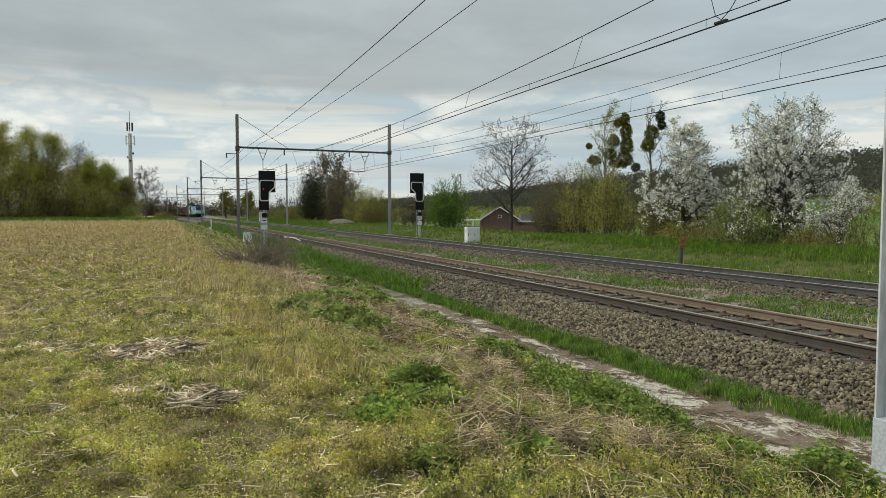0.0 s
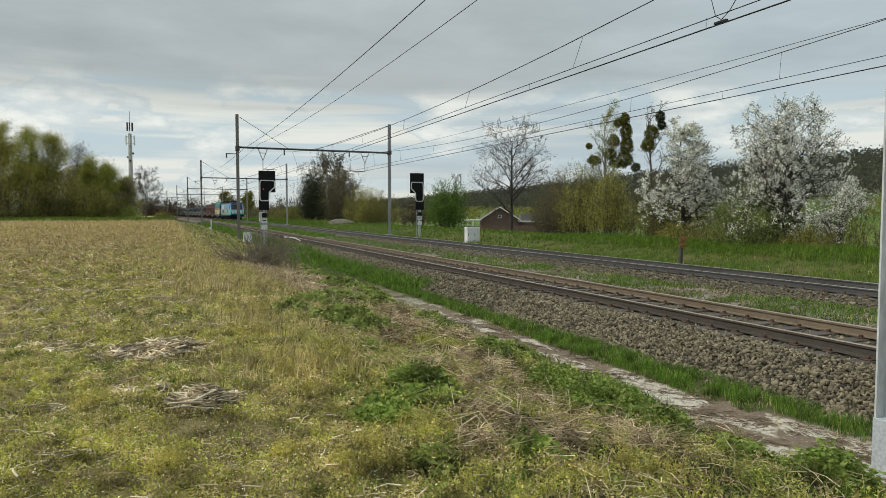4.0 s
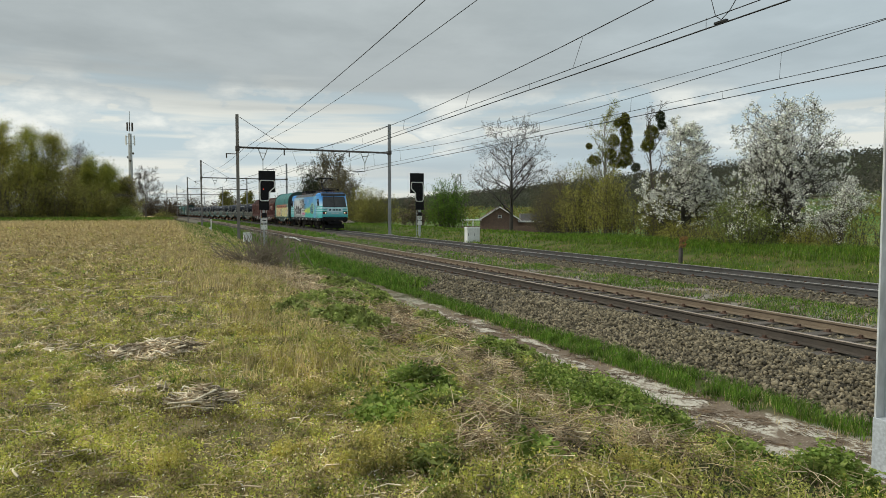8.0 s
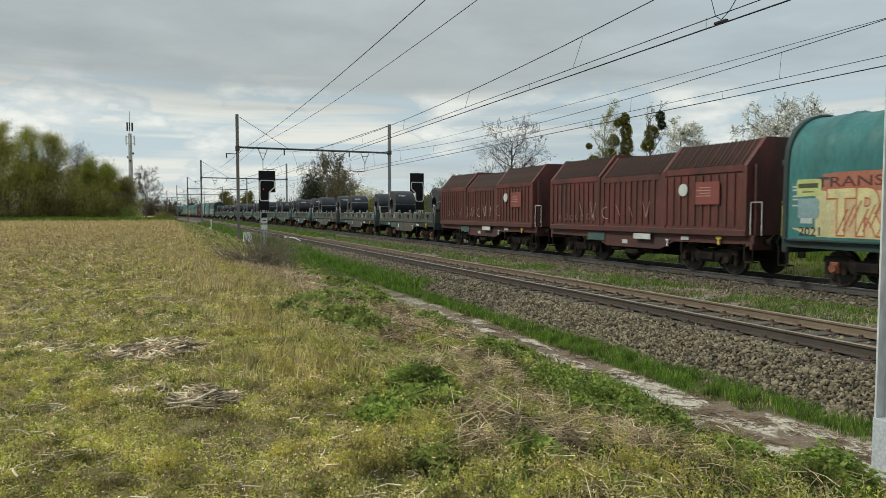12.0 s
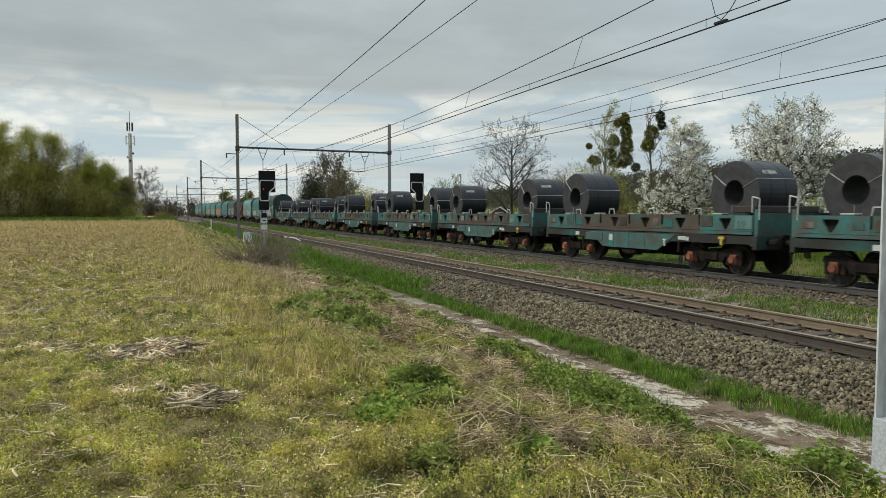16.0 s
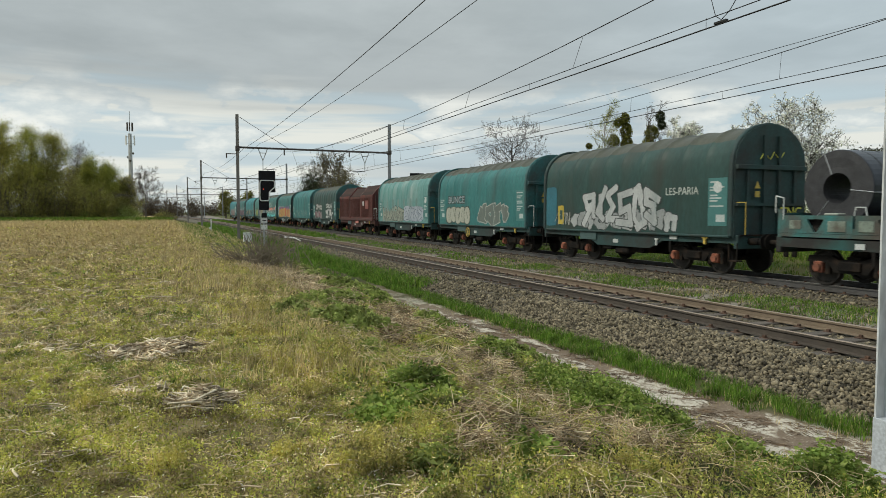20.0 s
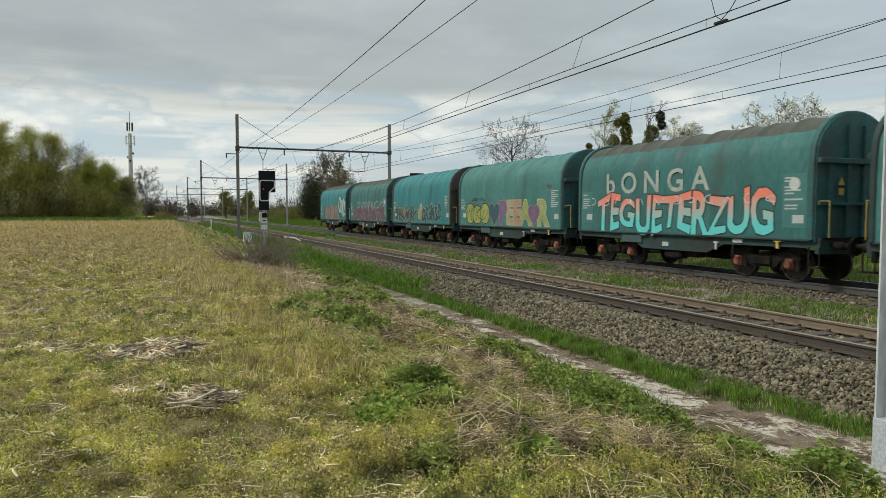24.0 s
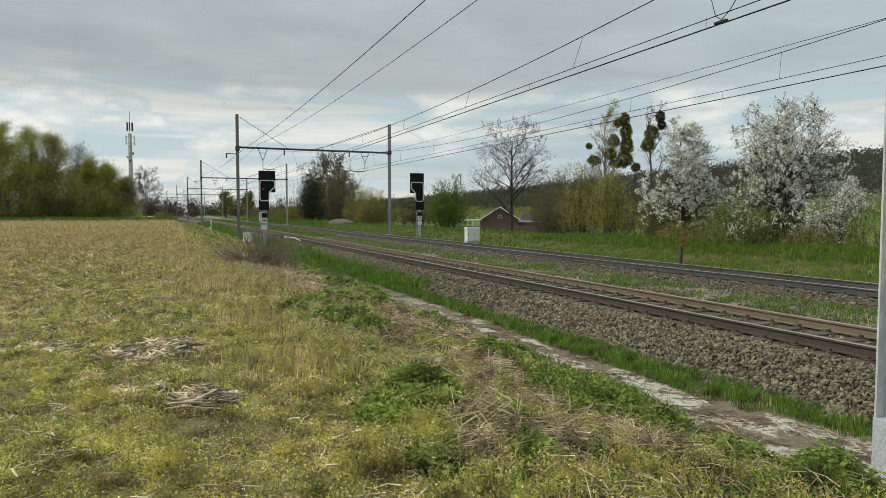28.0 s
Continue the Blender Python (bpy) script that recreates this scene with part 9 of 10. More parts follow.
def tree(name, x, y, label, seed, height, r0=0.16, levels=3, kids=(12, 6, 5), spread=0.8, bark=None, leaf=None, n_leaf=6, leaf_size=0.1, puff=0.14, min_r=0.006, start=0.22, ratio=0.5, up=0.25, z=None, squash=1.0, wobble=0.12, lean=(0, 0), group="", aspect=0.55, category="tree", cone=0.65, thin=1.0, stem=0.4, limb=0.62):
    rng = np.random.default_rng(seed)
    br, tips = skeleton(rng, height, r0, levels, kids, spread, start=start, ratio=ratio, up=up, wobble=wobble, lean=lean, cone=cone, stem=stem, limb=limb)
    t = empty(name)
    zz = float(ground_z(x, y)) if z is None else z
    t.matrix_basis = pose(x, y, zz - 0.05)
    tagged(t, label, category, group)
    for pts, _, _ in br:
        pts[:, :2] *= squash
    part("trunk", limbs_mesh("trunk", [b for b in br if b[2] == 0], bark or M_BARK, min_r), None, t)
    part("branchwork", limbs_mesh("branchwork", [b for b in br if b[2] > 0], bark or M_BARK, min_r), None, t)
    if leaf is not None and n_leaf:
        T = np.concatenate(tips)
        T = T[rng.uniform(0, 1, len(T)) < thin]
        P = np.repeat(T, n_leaf, axis=0) + rng.normal(0, puff, (len(T) * n_leaf, 3))
        V, F = leaves(P, rng.uniform(0.6, 1.4, len(P)) * leaf_size, rng, 0.05, aspect)
        part("crown", mesh_of("crown", V, F, leaf), None, t)
    return t


def ball_clump(parent, cx, cy, cz, r, n, size, rng, material, sx=1.0, sz=1.0, name="mistletoe_ball"):
    d = rng.normal(size=(n, 3))
    d /= np.linalg.norm(d, axis=1)[:, None]
    d *= (rng.uniform(0.25, 1, n) ** 0.4)[:, None] * r * (1 + 0.2 * np.sin(d[:, :1] * 5 + d[:, 2:] * 4))
    P = d * np.array([sx, sx, sz]) + np.array([cx, cy, cz])
    V, F = leaves(P, rng.uniform(0.6, 1.4, n) * size, rng, 0, 0.5)
    part(name, mesh_of(name, V, F, material), None, parent, "dense olive evergreen ball")["kind"] = "stuff"


def bush(name, x, y, label, seed, w, h, leaf, n, size, twigs=60, z=None, bark=None, category="bush", depth=None, min_r=0.008):
    """Many thin stems from the ground with leaves through an uneven dome."""
    rng = np.random.default_rng(seed)
    t = empty(name)
    zz = float(ground_z(x, y)) if z is None else z
    t.matrix_basis = pose(x, y, zz - 0.05)
    tagged(t, label, category)
    br, L_ = [], []
    for i in range(twigs):
        a = rng.uniform(0, TAU)
        q = rng.uniform(0, 1) ** 0.7
        top = np.array([math.cos(a) * q * w / 2, math.sin(a) * q * (depth or w) / 2, h * (1 - 0.55 * q ** 2) * rng.uniform(0.7, 1.1)])
        b0 = np.array([top[0] * 0.65, top[1] * 0.65, 0])
        s = np.linspace(0, 1, 5)[:, None]
        pts = b0 + (top - b0) * s + rng.normal(0, 0.10 * h / 3, (5, 3)) * s + np.array([[top[0] * 0.25, top[1] * 0.25, 0]]) * (s * (1 - s))
        br.append((pts, np.linspace(0.018 * h / 2.5, 0.004, 5), 2))
        for k in range(3):
            j = rng.integers(2, 5)
            e = pts[j] + rng.normal(0, 0.16 * h / 2, 3) + np.array([0, 0, 0.08 * h])
            br.append((np.array([pts[j - 1], (pts[j - 1] + e) / 2 + rng.normal(0, 0.03, 3), e]), np.array([0.008, 0.006, 0.003]) * h / 2.5, 2))
            L_.append(e)
        L_ += [pts[1], pts[1] * 0.6 + pts[2] * 0.4, pts[2], pts[3], pts[4]]
    part("brushwood", limbs_mesh("brushwood", br, bark or M_BARK, min_r), None, t)
    if n:
        T = np.array(L_)
        P = T[rng.integers(0, len(T), n)] + rng.normal(0, 0.11 * (w + h) / 4, (n, 3))
        P[:, 2] = np.abs(P[:, 2])
        V, F = leaves(P, rng.uniform(0.6, 1.4, n) * size, rng, 0.05, 0.6)
        part("crown", mesh_of("crown", V, F, leaf), None, t)
    return t

# ---- trackside things ----
def signal(x, y, s, z_head, w, h, red, label):
    """Black signal head with a bent white outline; s = 1 wide side to the right."""
    g = empty("railway_signal")
    g.matrix_basis = pose(x, y, 0)
    tagged(g, label, "railway signal", "signals of the line")
    n = w * 0.6
    a0, a1 = (-w / 2, -w / 2 + n) if s > 0 else (w / 2 - n, w / 2)
    hd = part("signal_head", boxes((-w / 2, w / 2, -0.06, 0.06, z_head + h * 0.45, z_head + h), (a0, a1, -0.058, 0.058, z_head, z_head + h * 0.46), bevel=0.015), M_BLACK, g, "black back board")

    def ring(k):
        pts = [(-0.44 * w, 0.67), (-0.40 * w, 0.75), (0.40 * w, 0.75), (0.44 * w, 0.70), (0.44 * w, 0.58), (0.12 * w, 0.46), (0.10 * w, 0.27), (0.05 * w, 0.235), (-0.38 * w, 0.235), (-0.44 * w, 0.28)]
        return [(px * s, -0.075, z_head + q * h) for px, q in pts]

    r = ring(1)
    bm = bmesh.new()
    for a, b in zip(r, r[1:] + r[:1]):
        rod(bm, a, b, 0.034, 6)
    part("outline", bm, M_WHITE, hd, "white reflective outline")
    for k, (lx, q) in enumerate(((-0.22, 0.53), (-0.22, 0.66), (-0.22, 0.40), (-0.22, 0.30), (0.2, 0.66))):
        bm = bmesh.new()
        rod(bm, (lx * w * s, -0.06, z_head + q * h), (lx * w * s, -0.13, z_head + q * h), 0.10, 12)
        part("lamp_hood", bm, M_BLACK, hd)
        if red and k == 0:
            bm = bmesh.new()
            rod(bm, (lx * w * s, -0.118, z_head + q * h), (lx * w * s, -0.134, z_head + q * h), 0.034, 12)
            part("lamp_lens", bm, glow("red_lamp", (1.0, 0.05, 0.04), 1.6), hd, "lit red lamp")
    cx = (a0 + a1) / 2
    part("post", boxes((cx - 0.07, cx + 0.07, 0.0, 0.14, -0.6, z_head + h * 0.9)), M_GALV, g, "grey steel post")
    part("number_plate", boxes((cx - 0.2, cx + 0.2, -0.03, 0.0, z_head - 0.85, z_head - 0.55)), M_WHITE, g, "white plate with a dark bar")
    part("plate_bar", boxes((cx - 0.12, cx + 0.12, -0.036, -0.031, z_head - 0.73, z_head - 0.67)), M_BLACK, g)
    part("marker_plate", boxes((cx - 0.2, cx + 0.2, -0.03, 0.0, z_head - 1.3, z_head - 0.98)), M_WHITE, g, "white plate")
    part("junction_box", boxes((cx - 0.16, cx + 0.16, -0.12, 0.02, z_head - 0.5, z_head - 0.2), bevel=0.02), M_BLACK, g)
    part("ladder", rods([((cx - 0.2, 0.3, -0.4), (cx - 0.2, 0.3, z_head + h * 0.6)), ((cx + 0.2, 0.3, -0.4), (cx + 0.2, 0.3, z_head + h * 0.6))] + [((cx - 0.2, 0.3, zz), (cx + 0.2, 0.3, zz)) for zz in np.arange(0, z_head + h * 0.5, 0.3)], 0.018, 5), M_GALV, g)
    part("footing", boxes((cx - 0.3, cx + 0.3, -0.2, 0.35, -0.9, -0.42 if x < 10 else -0.2), bevel=0.03), M_CONCRETE, g)


signal(6.6, 46.55, 1, 2.05, 1.08, 2.6, True, "black railway signal showing red beside the near track")
signal(20.5, 55.5, -1, 2.1, 1.24, 3.15, False, "black railway signal, unlit, beside the far track")


def cabinet(x, y, w, d, h, z, label, doors=2):
    c = empty("trackside_cabinet")
    c.matrix_basis = pose(x, y, z)
    tagged(c, label, "cabinet")
    part("body", boxes((-w / 2, w / 2, -d / 2, d / 2, 0.0, h - 0.06), bevel=0.015), M_WHITE, c, "off-white sheet metal body")
    part("lid", boxes((-w / 2 - 0.03, w / 2 + 0.03, -d / 2 - 0.03, d / 2 + 0.03, h - 0.058, h), bevel=0.015), M_WHITE, c)
    for k in range(doors):
        a = -w / 2 + w * k / doors + 0.02
        dr = part("door", boxes((a, a + w / doors - 0.04, -d / 2 - 0.02, -d / 2 - 0.002, 0.06, h - 0.1), bevel=0.006), M_WHITE, c)
        part("handle", boxes((a + 0.04, a + 0.07, -d / 2 - 0.045, -d / 2 - 0.022, h * 0.45, h * 0.6)), M_BLACK, dr)
    part("plinth", boxes((-w / 2 - 0.05, w / 2 + 0.05, -d / 2 - 0.05, d / 2 + 0.05, -0.35, 0.0)), M_CONCRETE, c)


cabinet(20.6, 44.4, 0.98, 0.5, 1.1, -0.26, "white double-door trackside cabinet on the verge")
cabinet(6.15, 54.0, 0.62, 0.45, 0.8, -0.46, "small white trackside cabinet at the mast foot", 1)
cabinet(20.4, 151.8, 1.3, 0.7, 2.0, -0.1, "tall white relay cabinet beside the far track")
cabinet(18.9 + 2.0, 154.5, 1.0, 0.7, 1.8, -0.1, "tall white relay cabinet beside the far track", 1)

M_SLAB = mat("grey_slab", (0.10, 0.09, 0.075), (0.06, 0.055, 0.046), 5.0, 1.0, bump=0.9, coord="World", spec=0.05, fine=0.4)
slab = empty("concrete_slab")
tagged(slab, "low cracked concrete slab beside the near track", "slab")
slab.matrix_basis = pose(7.85, 39.2, -0.46, 4, -6, 12)
part("slab_plate", boxes((-0.5, 0.5, -1.2, 0.9, -0.12, 0.14), bevel=0.03), M_SLAB, slab)
part("slab_plate", boxes((-0.45, 0.4, 0.96, 2.0, -0.12, 0.08), bevel=0.03), M_SLAB, slab)

# curved turnout rail; its shine is put into the white colour
pipe = empty("bent_pipe")
tagged(pipe, "white bent pipe lying beside the near rail", "pipe")
part("pipe_run", tube_mesh("pipe_run", [(8.72, 52.6, 0.02), (8.75, 51.0, 0.06), (8.95, 49.6, 0.05), (9.2, 48.9, -0.12)], 0.045, M_WHITE, 8), None, pipe)

post = empty("rusty_post")
tagged(post, "short steel post with a rusted orange broken plate", "post")
post.matrix_basis = pose(20.1, 22.6, -0.3)
part("shaft", boxes((-0.06, 0.06, -0.06, 0.06, 0, 0.85)), M_BROWNSTEEL, post, "dark steel shaft")
rustp = mat("orange_rust", (0.42, 0.24, 0.06), (0.20, 0.10, 0.04), 9, 0.9, bump=0.6, fine=0.5, stain=(0.09, 0.06, 0.035), stain_scale=6.0, stain_amount=0.8)
for k, (px, pz, pw, ph, tilt, turn) in enumerate(((-0.10, 1.02, 0.11, 0.36, 8, 20), (0.06, 1.08, 0.12, 0.30, -14, -35), (0.17, 1.12, 0.10, 0.20, 24, 10), (-0.02, 0.82, 0.16, 0.20, 5, 0), (-0.15, 0.78, 0.08, 0.14, -30, 40), (0.10, 0.84, 0.07, 0.22, 16, -15))):
    bm = bmesh.new()
    prism(bm, [(-pw, -ph / 2), (-pw * 0.7, ph * 0.3), (-pw * 0.2, ph / 2), (pw * 0.4, ph * 0.36), (pw, ph * 0.48), (pw * 0.8, -ph * 0.1), (pw * 0.3, -ph / 2), (-pw * 0.3, -ph * 0.38)], "y", -0.006, 0.006)
    part("plate", bm, rustp, post, "bent rusted orange plate", pose(px, -0.09 - 0.02 * (k % 3), pz, 6 * (k % 2), tilt, turn))

mk = empty("marker_post")
tagged(mk, "slim white kilometre marker post in the verge", "marker post")
mk.matrix_basis = pose(5.6, 86.0, -0.5)
part("shaft", boxes((-0.05, 0.05, -0.05, 0.05, 0, 1.6)), M_WHITE, mk)
part("plate", boxes((-0.25, 0.02, -0.08, -0.052, 0.35, 0.62)), M_WHITE, mk)


# ---- telecom tower ----
def telecom_tower():
    t = empty("telecom_tower")
    t.matrix_basis = pose(-10.1, 290.9, 0)
    tagged(t, "slim grey telecom monopole with antenna panels", "telecom tower")
    bm = bmesh.new()
    rod(bm, (0, 0, 0), (0, 0, 32), 0.95, 14, 0.62)
    part("pole", bm, M_GALV, t, "tapered grey steel pole")
    part("top_section", rods([((0, 0, 32), (0, 0, 36.5)), ((0, 0, 36.5), (0, 0, 40.5))], 0.12), M_GALV, t)
    for k in range(3):
        a = TAU * k / 3 + 0.5
        c, s = math.cos(a), math.sin(a)
        part("antenna_panel", boxes((-0.25, 0.25, -0.15, 0.15, 27.6, 31.4), bevel=0.05), M_WHITE, t, "pale antenna panel", pose(1.7 * c, 1.7 * s, 0, 0, 0, math.degrees(a)))
        part("antenna_arm", rods([((0, 0, 28.2), (1.7 * c, 1.7 * s, 28.2)), ((0, 0, 30.8), (1.7 * c, 1.7 * s, 30.8))], 0.08), M_BROWNSTEEL, t)
        part("antenna_panel", boxes((-0.3, 0.3, -0.2, 0.2, 33.0, 36.3), bevel=0.05), M_BROWNSTEEL, t, "dark antenna panel", pose(1.0 * c, 1.0 * s, 0, 0, 0, math.degrees(a)))
        bm = bmesh.new()
        rod(bm, (0.85 * c, 0.85 * s, 24.5 - k * 1.5), (1.25 * c, 1.25 * s, 24.5 - k * 1.5), 0.4, 12)
        part("dish", bm, M_BROWNSTEEL, t, "small round link dish")


telecom_tower()


# ---- brick house beyond the embankment ----
def house():
    h = empty("brick_house")
    h.matrix_basis = pose(60, 116.6, 0, 0, 0, -24)
    tagged(h, "low red-brick house with a white-edged gable and brown roof", "house")
    # local x across the gable, y away
    def gable(name, x0, x1, y0, y1, z0, ze, zp, m):
        bm = bmesh.new()
        xm = (x0 + x1) / 2
        prism(bm, [(x0, z0), (x0, ze), (xm, zp), (x1, ze), (x1, z0)], "y", y0, y1)
        return part(name, bm, m, h)
    gable("wall", -3.6, 3.4, 0, 9, -3.4, 0.55, 2.75, M_BRICK)
    for s, xe in ((-1, -3.6), (1, 3.4)):
        xm, L = -0.1, 0.0
        slope = (2.75 - 0.55) / abs(xe - xm)
        a, b = (xm, 2.95), (xe + s * 0.55, 0.55 - slope * 0.55 + 0.2)
        bm = bmesh.new()
        prism(bm, [a, b, (b[0], b[1] - 0.16), (a[0], a[1] - 0.16)], "y", -0.4, 9.3)
        part("roof_slope", bm, M_ROOFTILE, h, "brown tiled roof slope")
        bm = bmesh.new()
        prism(bm, [(a[0], a[1] + 0.02), (b[0], b[1] + 0.02), (b[0], b[1] - 0.22), (a[0], a[1] - 0.22)], "y", -0.5, -0.41)
        part("barge_board", bm, M_WHITE, h, "white barge board")
    w = part("window", boxes((-0.45, 0.3, -0.06, 0.05, 0.75, 1.35), bevel=0.01), M_WHITE, h, "small white attic window")
    part("pane", boxes((-0.34, 0.2, -0.07, -0.062, 0.85, 1.25)), M_GLASS_DARK, w)
    part("wing_wall", boxes((3.4, 8.2, 1.0, 8.0, -3.4, -0.05)), M_BRICK, h, "brick side wing")
    part("wing_roof", boxes((3.3, 8.4, 0.6, 8.2, -0.05, 0.2)), M_WHITE, h, "white-edged flat wing roof")
    part("upper_block", boxes((4.2, 7.6, 3.2, 7.0, 0.2, 1.6)), mat("slate_clad", (0.16, 0.15, 0.15), (0.12, 0.115, 0.11), 3, 0.8), h, "grey clad upper block")
    part("canopy", boxes((-7.4, -3.5, -0.8, 5, 0.3, 0.5)), M_WHITE, h, "white-edged canopy")
    for x in (-7.2, -6.2, -5.2):
        part("canopy_post", boxes((x - 0.1, x + 0.1, -0.6, -0.4, -3.4, 0.3)), M_WHITE, h)
    part("garden_wall", boxes((-7.4, 9.5, -3.2, -2.9, -3.2, -0.75)), M_BRICK, h, "low brick garden wall")
    part("chimney", boxes((0.8, 1.5, 5.0, 5.7, 1.6, 3.5), bevel=0.02), M_BRICK, h)


house()


# ---- trees and bushes ----
def right_side():
    tree("alder_tree", 35.0, 65.4, "tall bare alder with fine twigs and catkins", 4, 10.6, 0.24, 4, (24, 7, 4, 3), 0.9, bark=M_BARK_DARK, leaf=L_TWIG, n_leaf=1, leaf_size=0.11, puff=0.08, min_r=0.009, start=0.24, ratio=0.5, up=0.3, z=-0.7, cone=0.55, stem=0.05, limb=0.5)
    b = tree("birch_tree", 32.0, 44.4, "slim pale-barked birch with sparse young leaves and mistletoe", 9, 9.6, 0.12, 3, (30, 8, 6), 0.62, bark=M_BARK_PALE, leaf=L_SPRING, n_leaf=2, leaf_size=0.07, puff=0.10, min_r=0.006, start=0.22, ratio=0.33, up=0.3, stem=0.12)
    rng = np.random.default_rng(77)
    for u, z, r, n, sx, sz in ((1.45, 9.1, 0.42, 800, 0.9, 1.2), (1.55, 8.2, 0.55, 1300, 0.85, 1.3), (1.6, 7.1, 0.62, 1500, 0.85, 1.3), (1.45, 6.0, 0.7, 1500, 0.95, 1.0), (0.95, 8.8, 0.38, 600, 1, 1), (0.6, 7.4, 0.5, 900, 0.9, 1.1), (0.3, 6.4, 0.5, 900, 1.1, 0.9), (-0.9, 5.9, 0.48, 800, 1.1, 0.9), (-1.3, 7.0, 0.26, 350, 1, 1), (0.85, 5.7, 0.5, 700, 1.2, 0.8)):
        dx, dy = u * 0.924, -u * 0.382
        ball_clump(b, dx, dy, z, r * 0.94, int(n * 2.2), 0.10, rng, L_MISTLE, sx, sz)
    m = tree("mistletoe_tree", 31.0, 37.3, "thin bare tree carrying dark mistletoe balls", 15, 8.9, 0.12, 3, (10, 6, 4), 0.6, leaf=L_TWIG, n_leaf=1, leaf_size=0.08, min_r=0.008, start=0.3, ratio=0.34)
    for u, z, r, n, sx, sz in ((0.2, 8.3, 0.32, 500, 1, 1.2), (0.3, 7.7, 0.3, 450, 1, 1.1), (-0.35, 7.2, 0.48, 1000, 1, 1.1), (-0.6, 6.4, 0.46, 900, 1, 1.0), (-1.4, 4.9, 0.3, 400, 1, 1.0)):
        dx, dy = u * 0.924, -u * 0.382
        ball_clump(m, dx, dy, z, r, int(n * 2.5), 0.09, rng, L_DARK if r < 0.45 else L_MISTLE, sx, sz)
    tree("pear_tree", 28.0, 31.3, "wild pear tree in full white blossom", 22, 6.7, 0.15, 3, (44, 8, 5), 1.1, bark=M_BARK_DARK, leaf=L_BLOSSOM, n_leaf=12, leaf_size=0.076, puff=0.065, min_r=0.009, start=0.05, ratio=0.44, up=0.14, wobble=0.2, category="blossom tree", aspect=0.95, cone=0.85, thin=0.56, squash=1.3, stem=0.1, limb=0.45)
    tree("pear_tree", 27.8, 23.7, "tall wild pear tree in full white blossom", 31, 5.3, 0.19, 3, (42, 9, 6), 0.95, bark=M_BARK_DARK, leaf=L_BLOSSOM, n_leaf=12, leaf_size=0.072, puff=0.065, min_r=0.009, start=0.06, ratio=0.5, up=0.4, wobble=0.22, category="blossom tree", aspect=0.95, cone=0.25, thin=0.54, squash=1.0, stem=0.1, limb=0.45)
    tree("pear_tree", 28.0, 21.4, "low wild pear spreading in white blossom", 37, 2.9, 0.10, 3, (18, 7, 5), 1.0, leaf=L_BLOSSOM, n_leaf=13, leaf_size=0.052, puff=0.08, min_r=0.008, start=0.05, ratio=0.5, up=0.25, category="blossom tree", aspect=0.95, thin=0.45)
    bush("thicket", 26.0, 24.6, "pale green thicket of thin stems in young leaf", 41, 3.8, 2.5, L_WEED, 9000, 0.085, 90)
    bush("thicket", 26.4, 28.4, "brown-green thicket of thin stems budding", 42, 3.0, 1.1, L_COPSE, 4000, 0.055, 50)
    bush("thicket", 27.5, 18.3, "low bramble thicket with a few white blossoms", 43, 3.0, 1.5, L_COPSE, 3500, 0.05, 60)
    for i, (x, y, w, h) in enumerate(((28.6, 16.0, 4.0, 1.9), (29.2, 19.5, 4.2, 2.3), (29.4, 22.6, 4.2, 2.6), (29.6, 26.0, 4.4, 2.8), (29.8, 29.6, 4.4, 2.9), (27.2, 26.6, 2.6, 1.1), (26.6, 21.8, 2.6, 1.0), (26.8, 30.6, 2.4, 0.9), (28.4, 13.0, 3.6, 1.3), (30.2, 33.2, 4.0, 3.0))):
        bush("thicket", x, y, "tangled thicket in pale young leaf under the blossom trees", 80 + i, w, h, L_COPSE, 5200, 0.065, 40)
    for i, (x, y, w, h, lf, n) in enumerate(((31, 49.4, 5.2, 4.6, L_BUD, 6200), (30.6, 45.5, 3.8, 4.9, L_COPSE, 5200), (33, 53.5, 4.6, 4.8, L_BUD, 6000), (30.0, 41.0, 3.6, 4.6, L_COPSE, 5200), (30.0, 35.0, 3.2, 3.4, L_OLIVE, 2600), (31.5, 38.8, 3.0, 4.0, L_OLIVE, 2400))):
        bush("thicket", x, y, "dense brown thicket of bare stems behind the bank" if lf is L_BUD else "dense thicket with olive young leaves behind the bank", 50 + i, w, h, lf, int(n * (1.6 if lf is L_BUD else 2.2)), 0.10, 80 if lf is L_BUD else 45)
    bush("shrub", 32.0, 76.4, "rounded shrub in fresh green leaf", 60, 5.6, 5.0, L_HAZEL, 15000, 0.14, 90)
    tree("bare_tree", 34.5, 80.0, "thin bare tree with white buds", 62, 7.0, 0.1, 3, (14, 6, 4), 0.8, leaf=L_BLOSSOM, n_leaf=1, leaf_size=0.09, min_r=0.014, start=0.3, ratio=0.35)
    # farther along the line
    bush("thicket", 31.8, 133.0, "brown budding thicket round the bare trees behind the line", 66, 9.5, 8.2, L_BUD, 7000, 0.2, 120, min_r=0.02)
    tree("bare_tree", 30.5, 140.0, "bare grey-brown tree behind the line", 63, 13.5, 0.2, 3, (22, 8, 6), 0.6, leaf=L_BUD, n_leaf=2, leaf_size=0.14, puff=0.25, min_r=0.025, start=0.15, ratio=0.4)
    tree("bare_tree", 30.0, 121.0, "bare brown tree behind the line", 64, 11.0, 0.18, 3, (20, 8, 6), 0.7, leaf=L_BUD, n_leaf=2, leaf_size=0.14, puff=0.25, min_r=0.022, start=0.15, ratio=0.42)
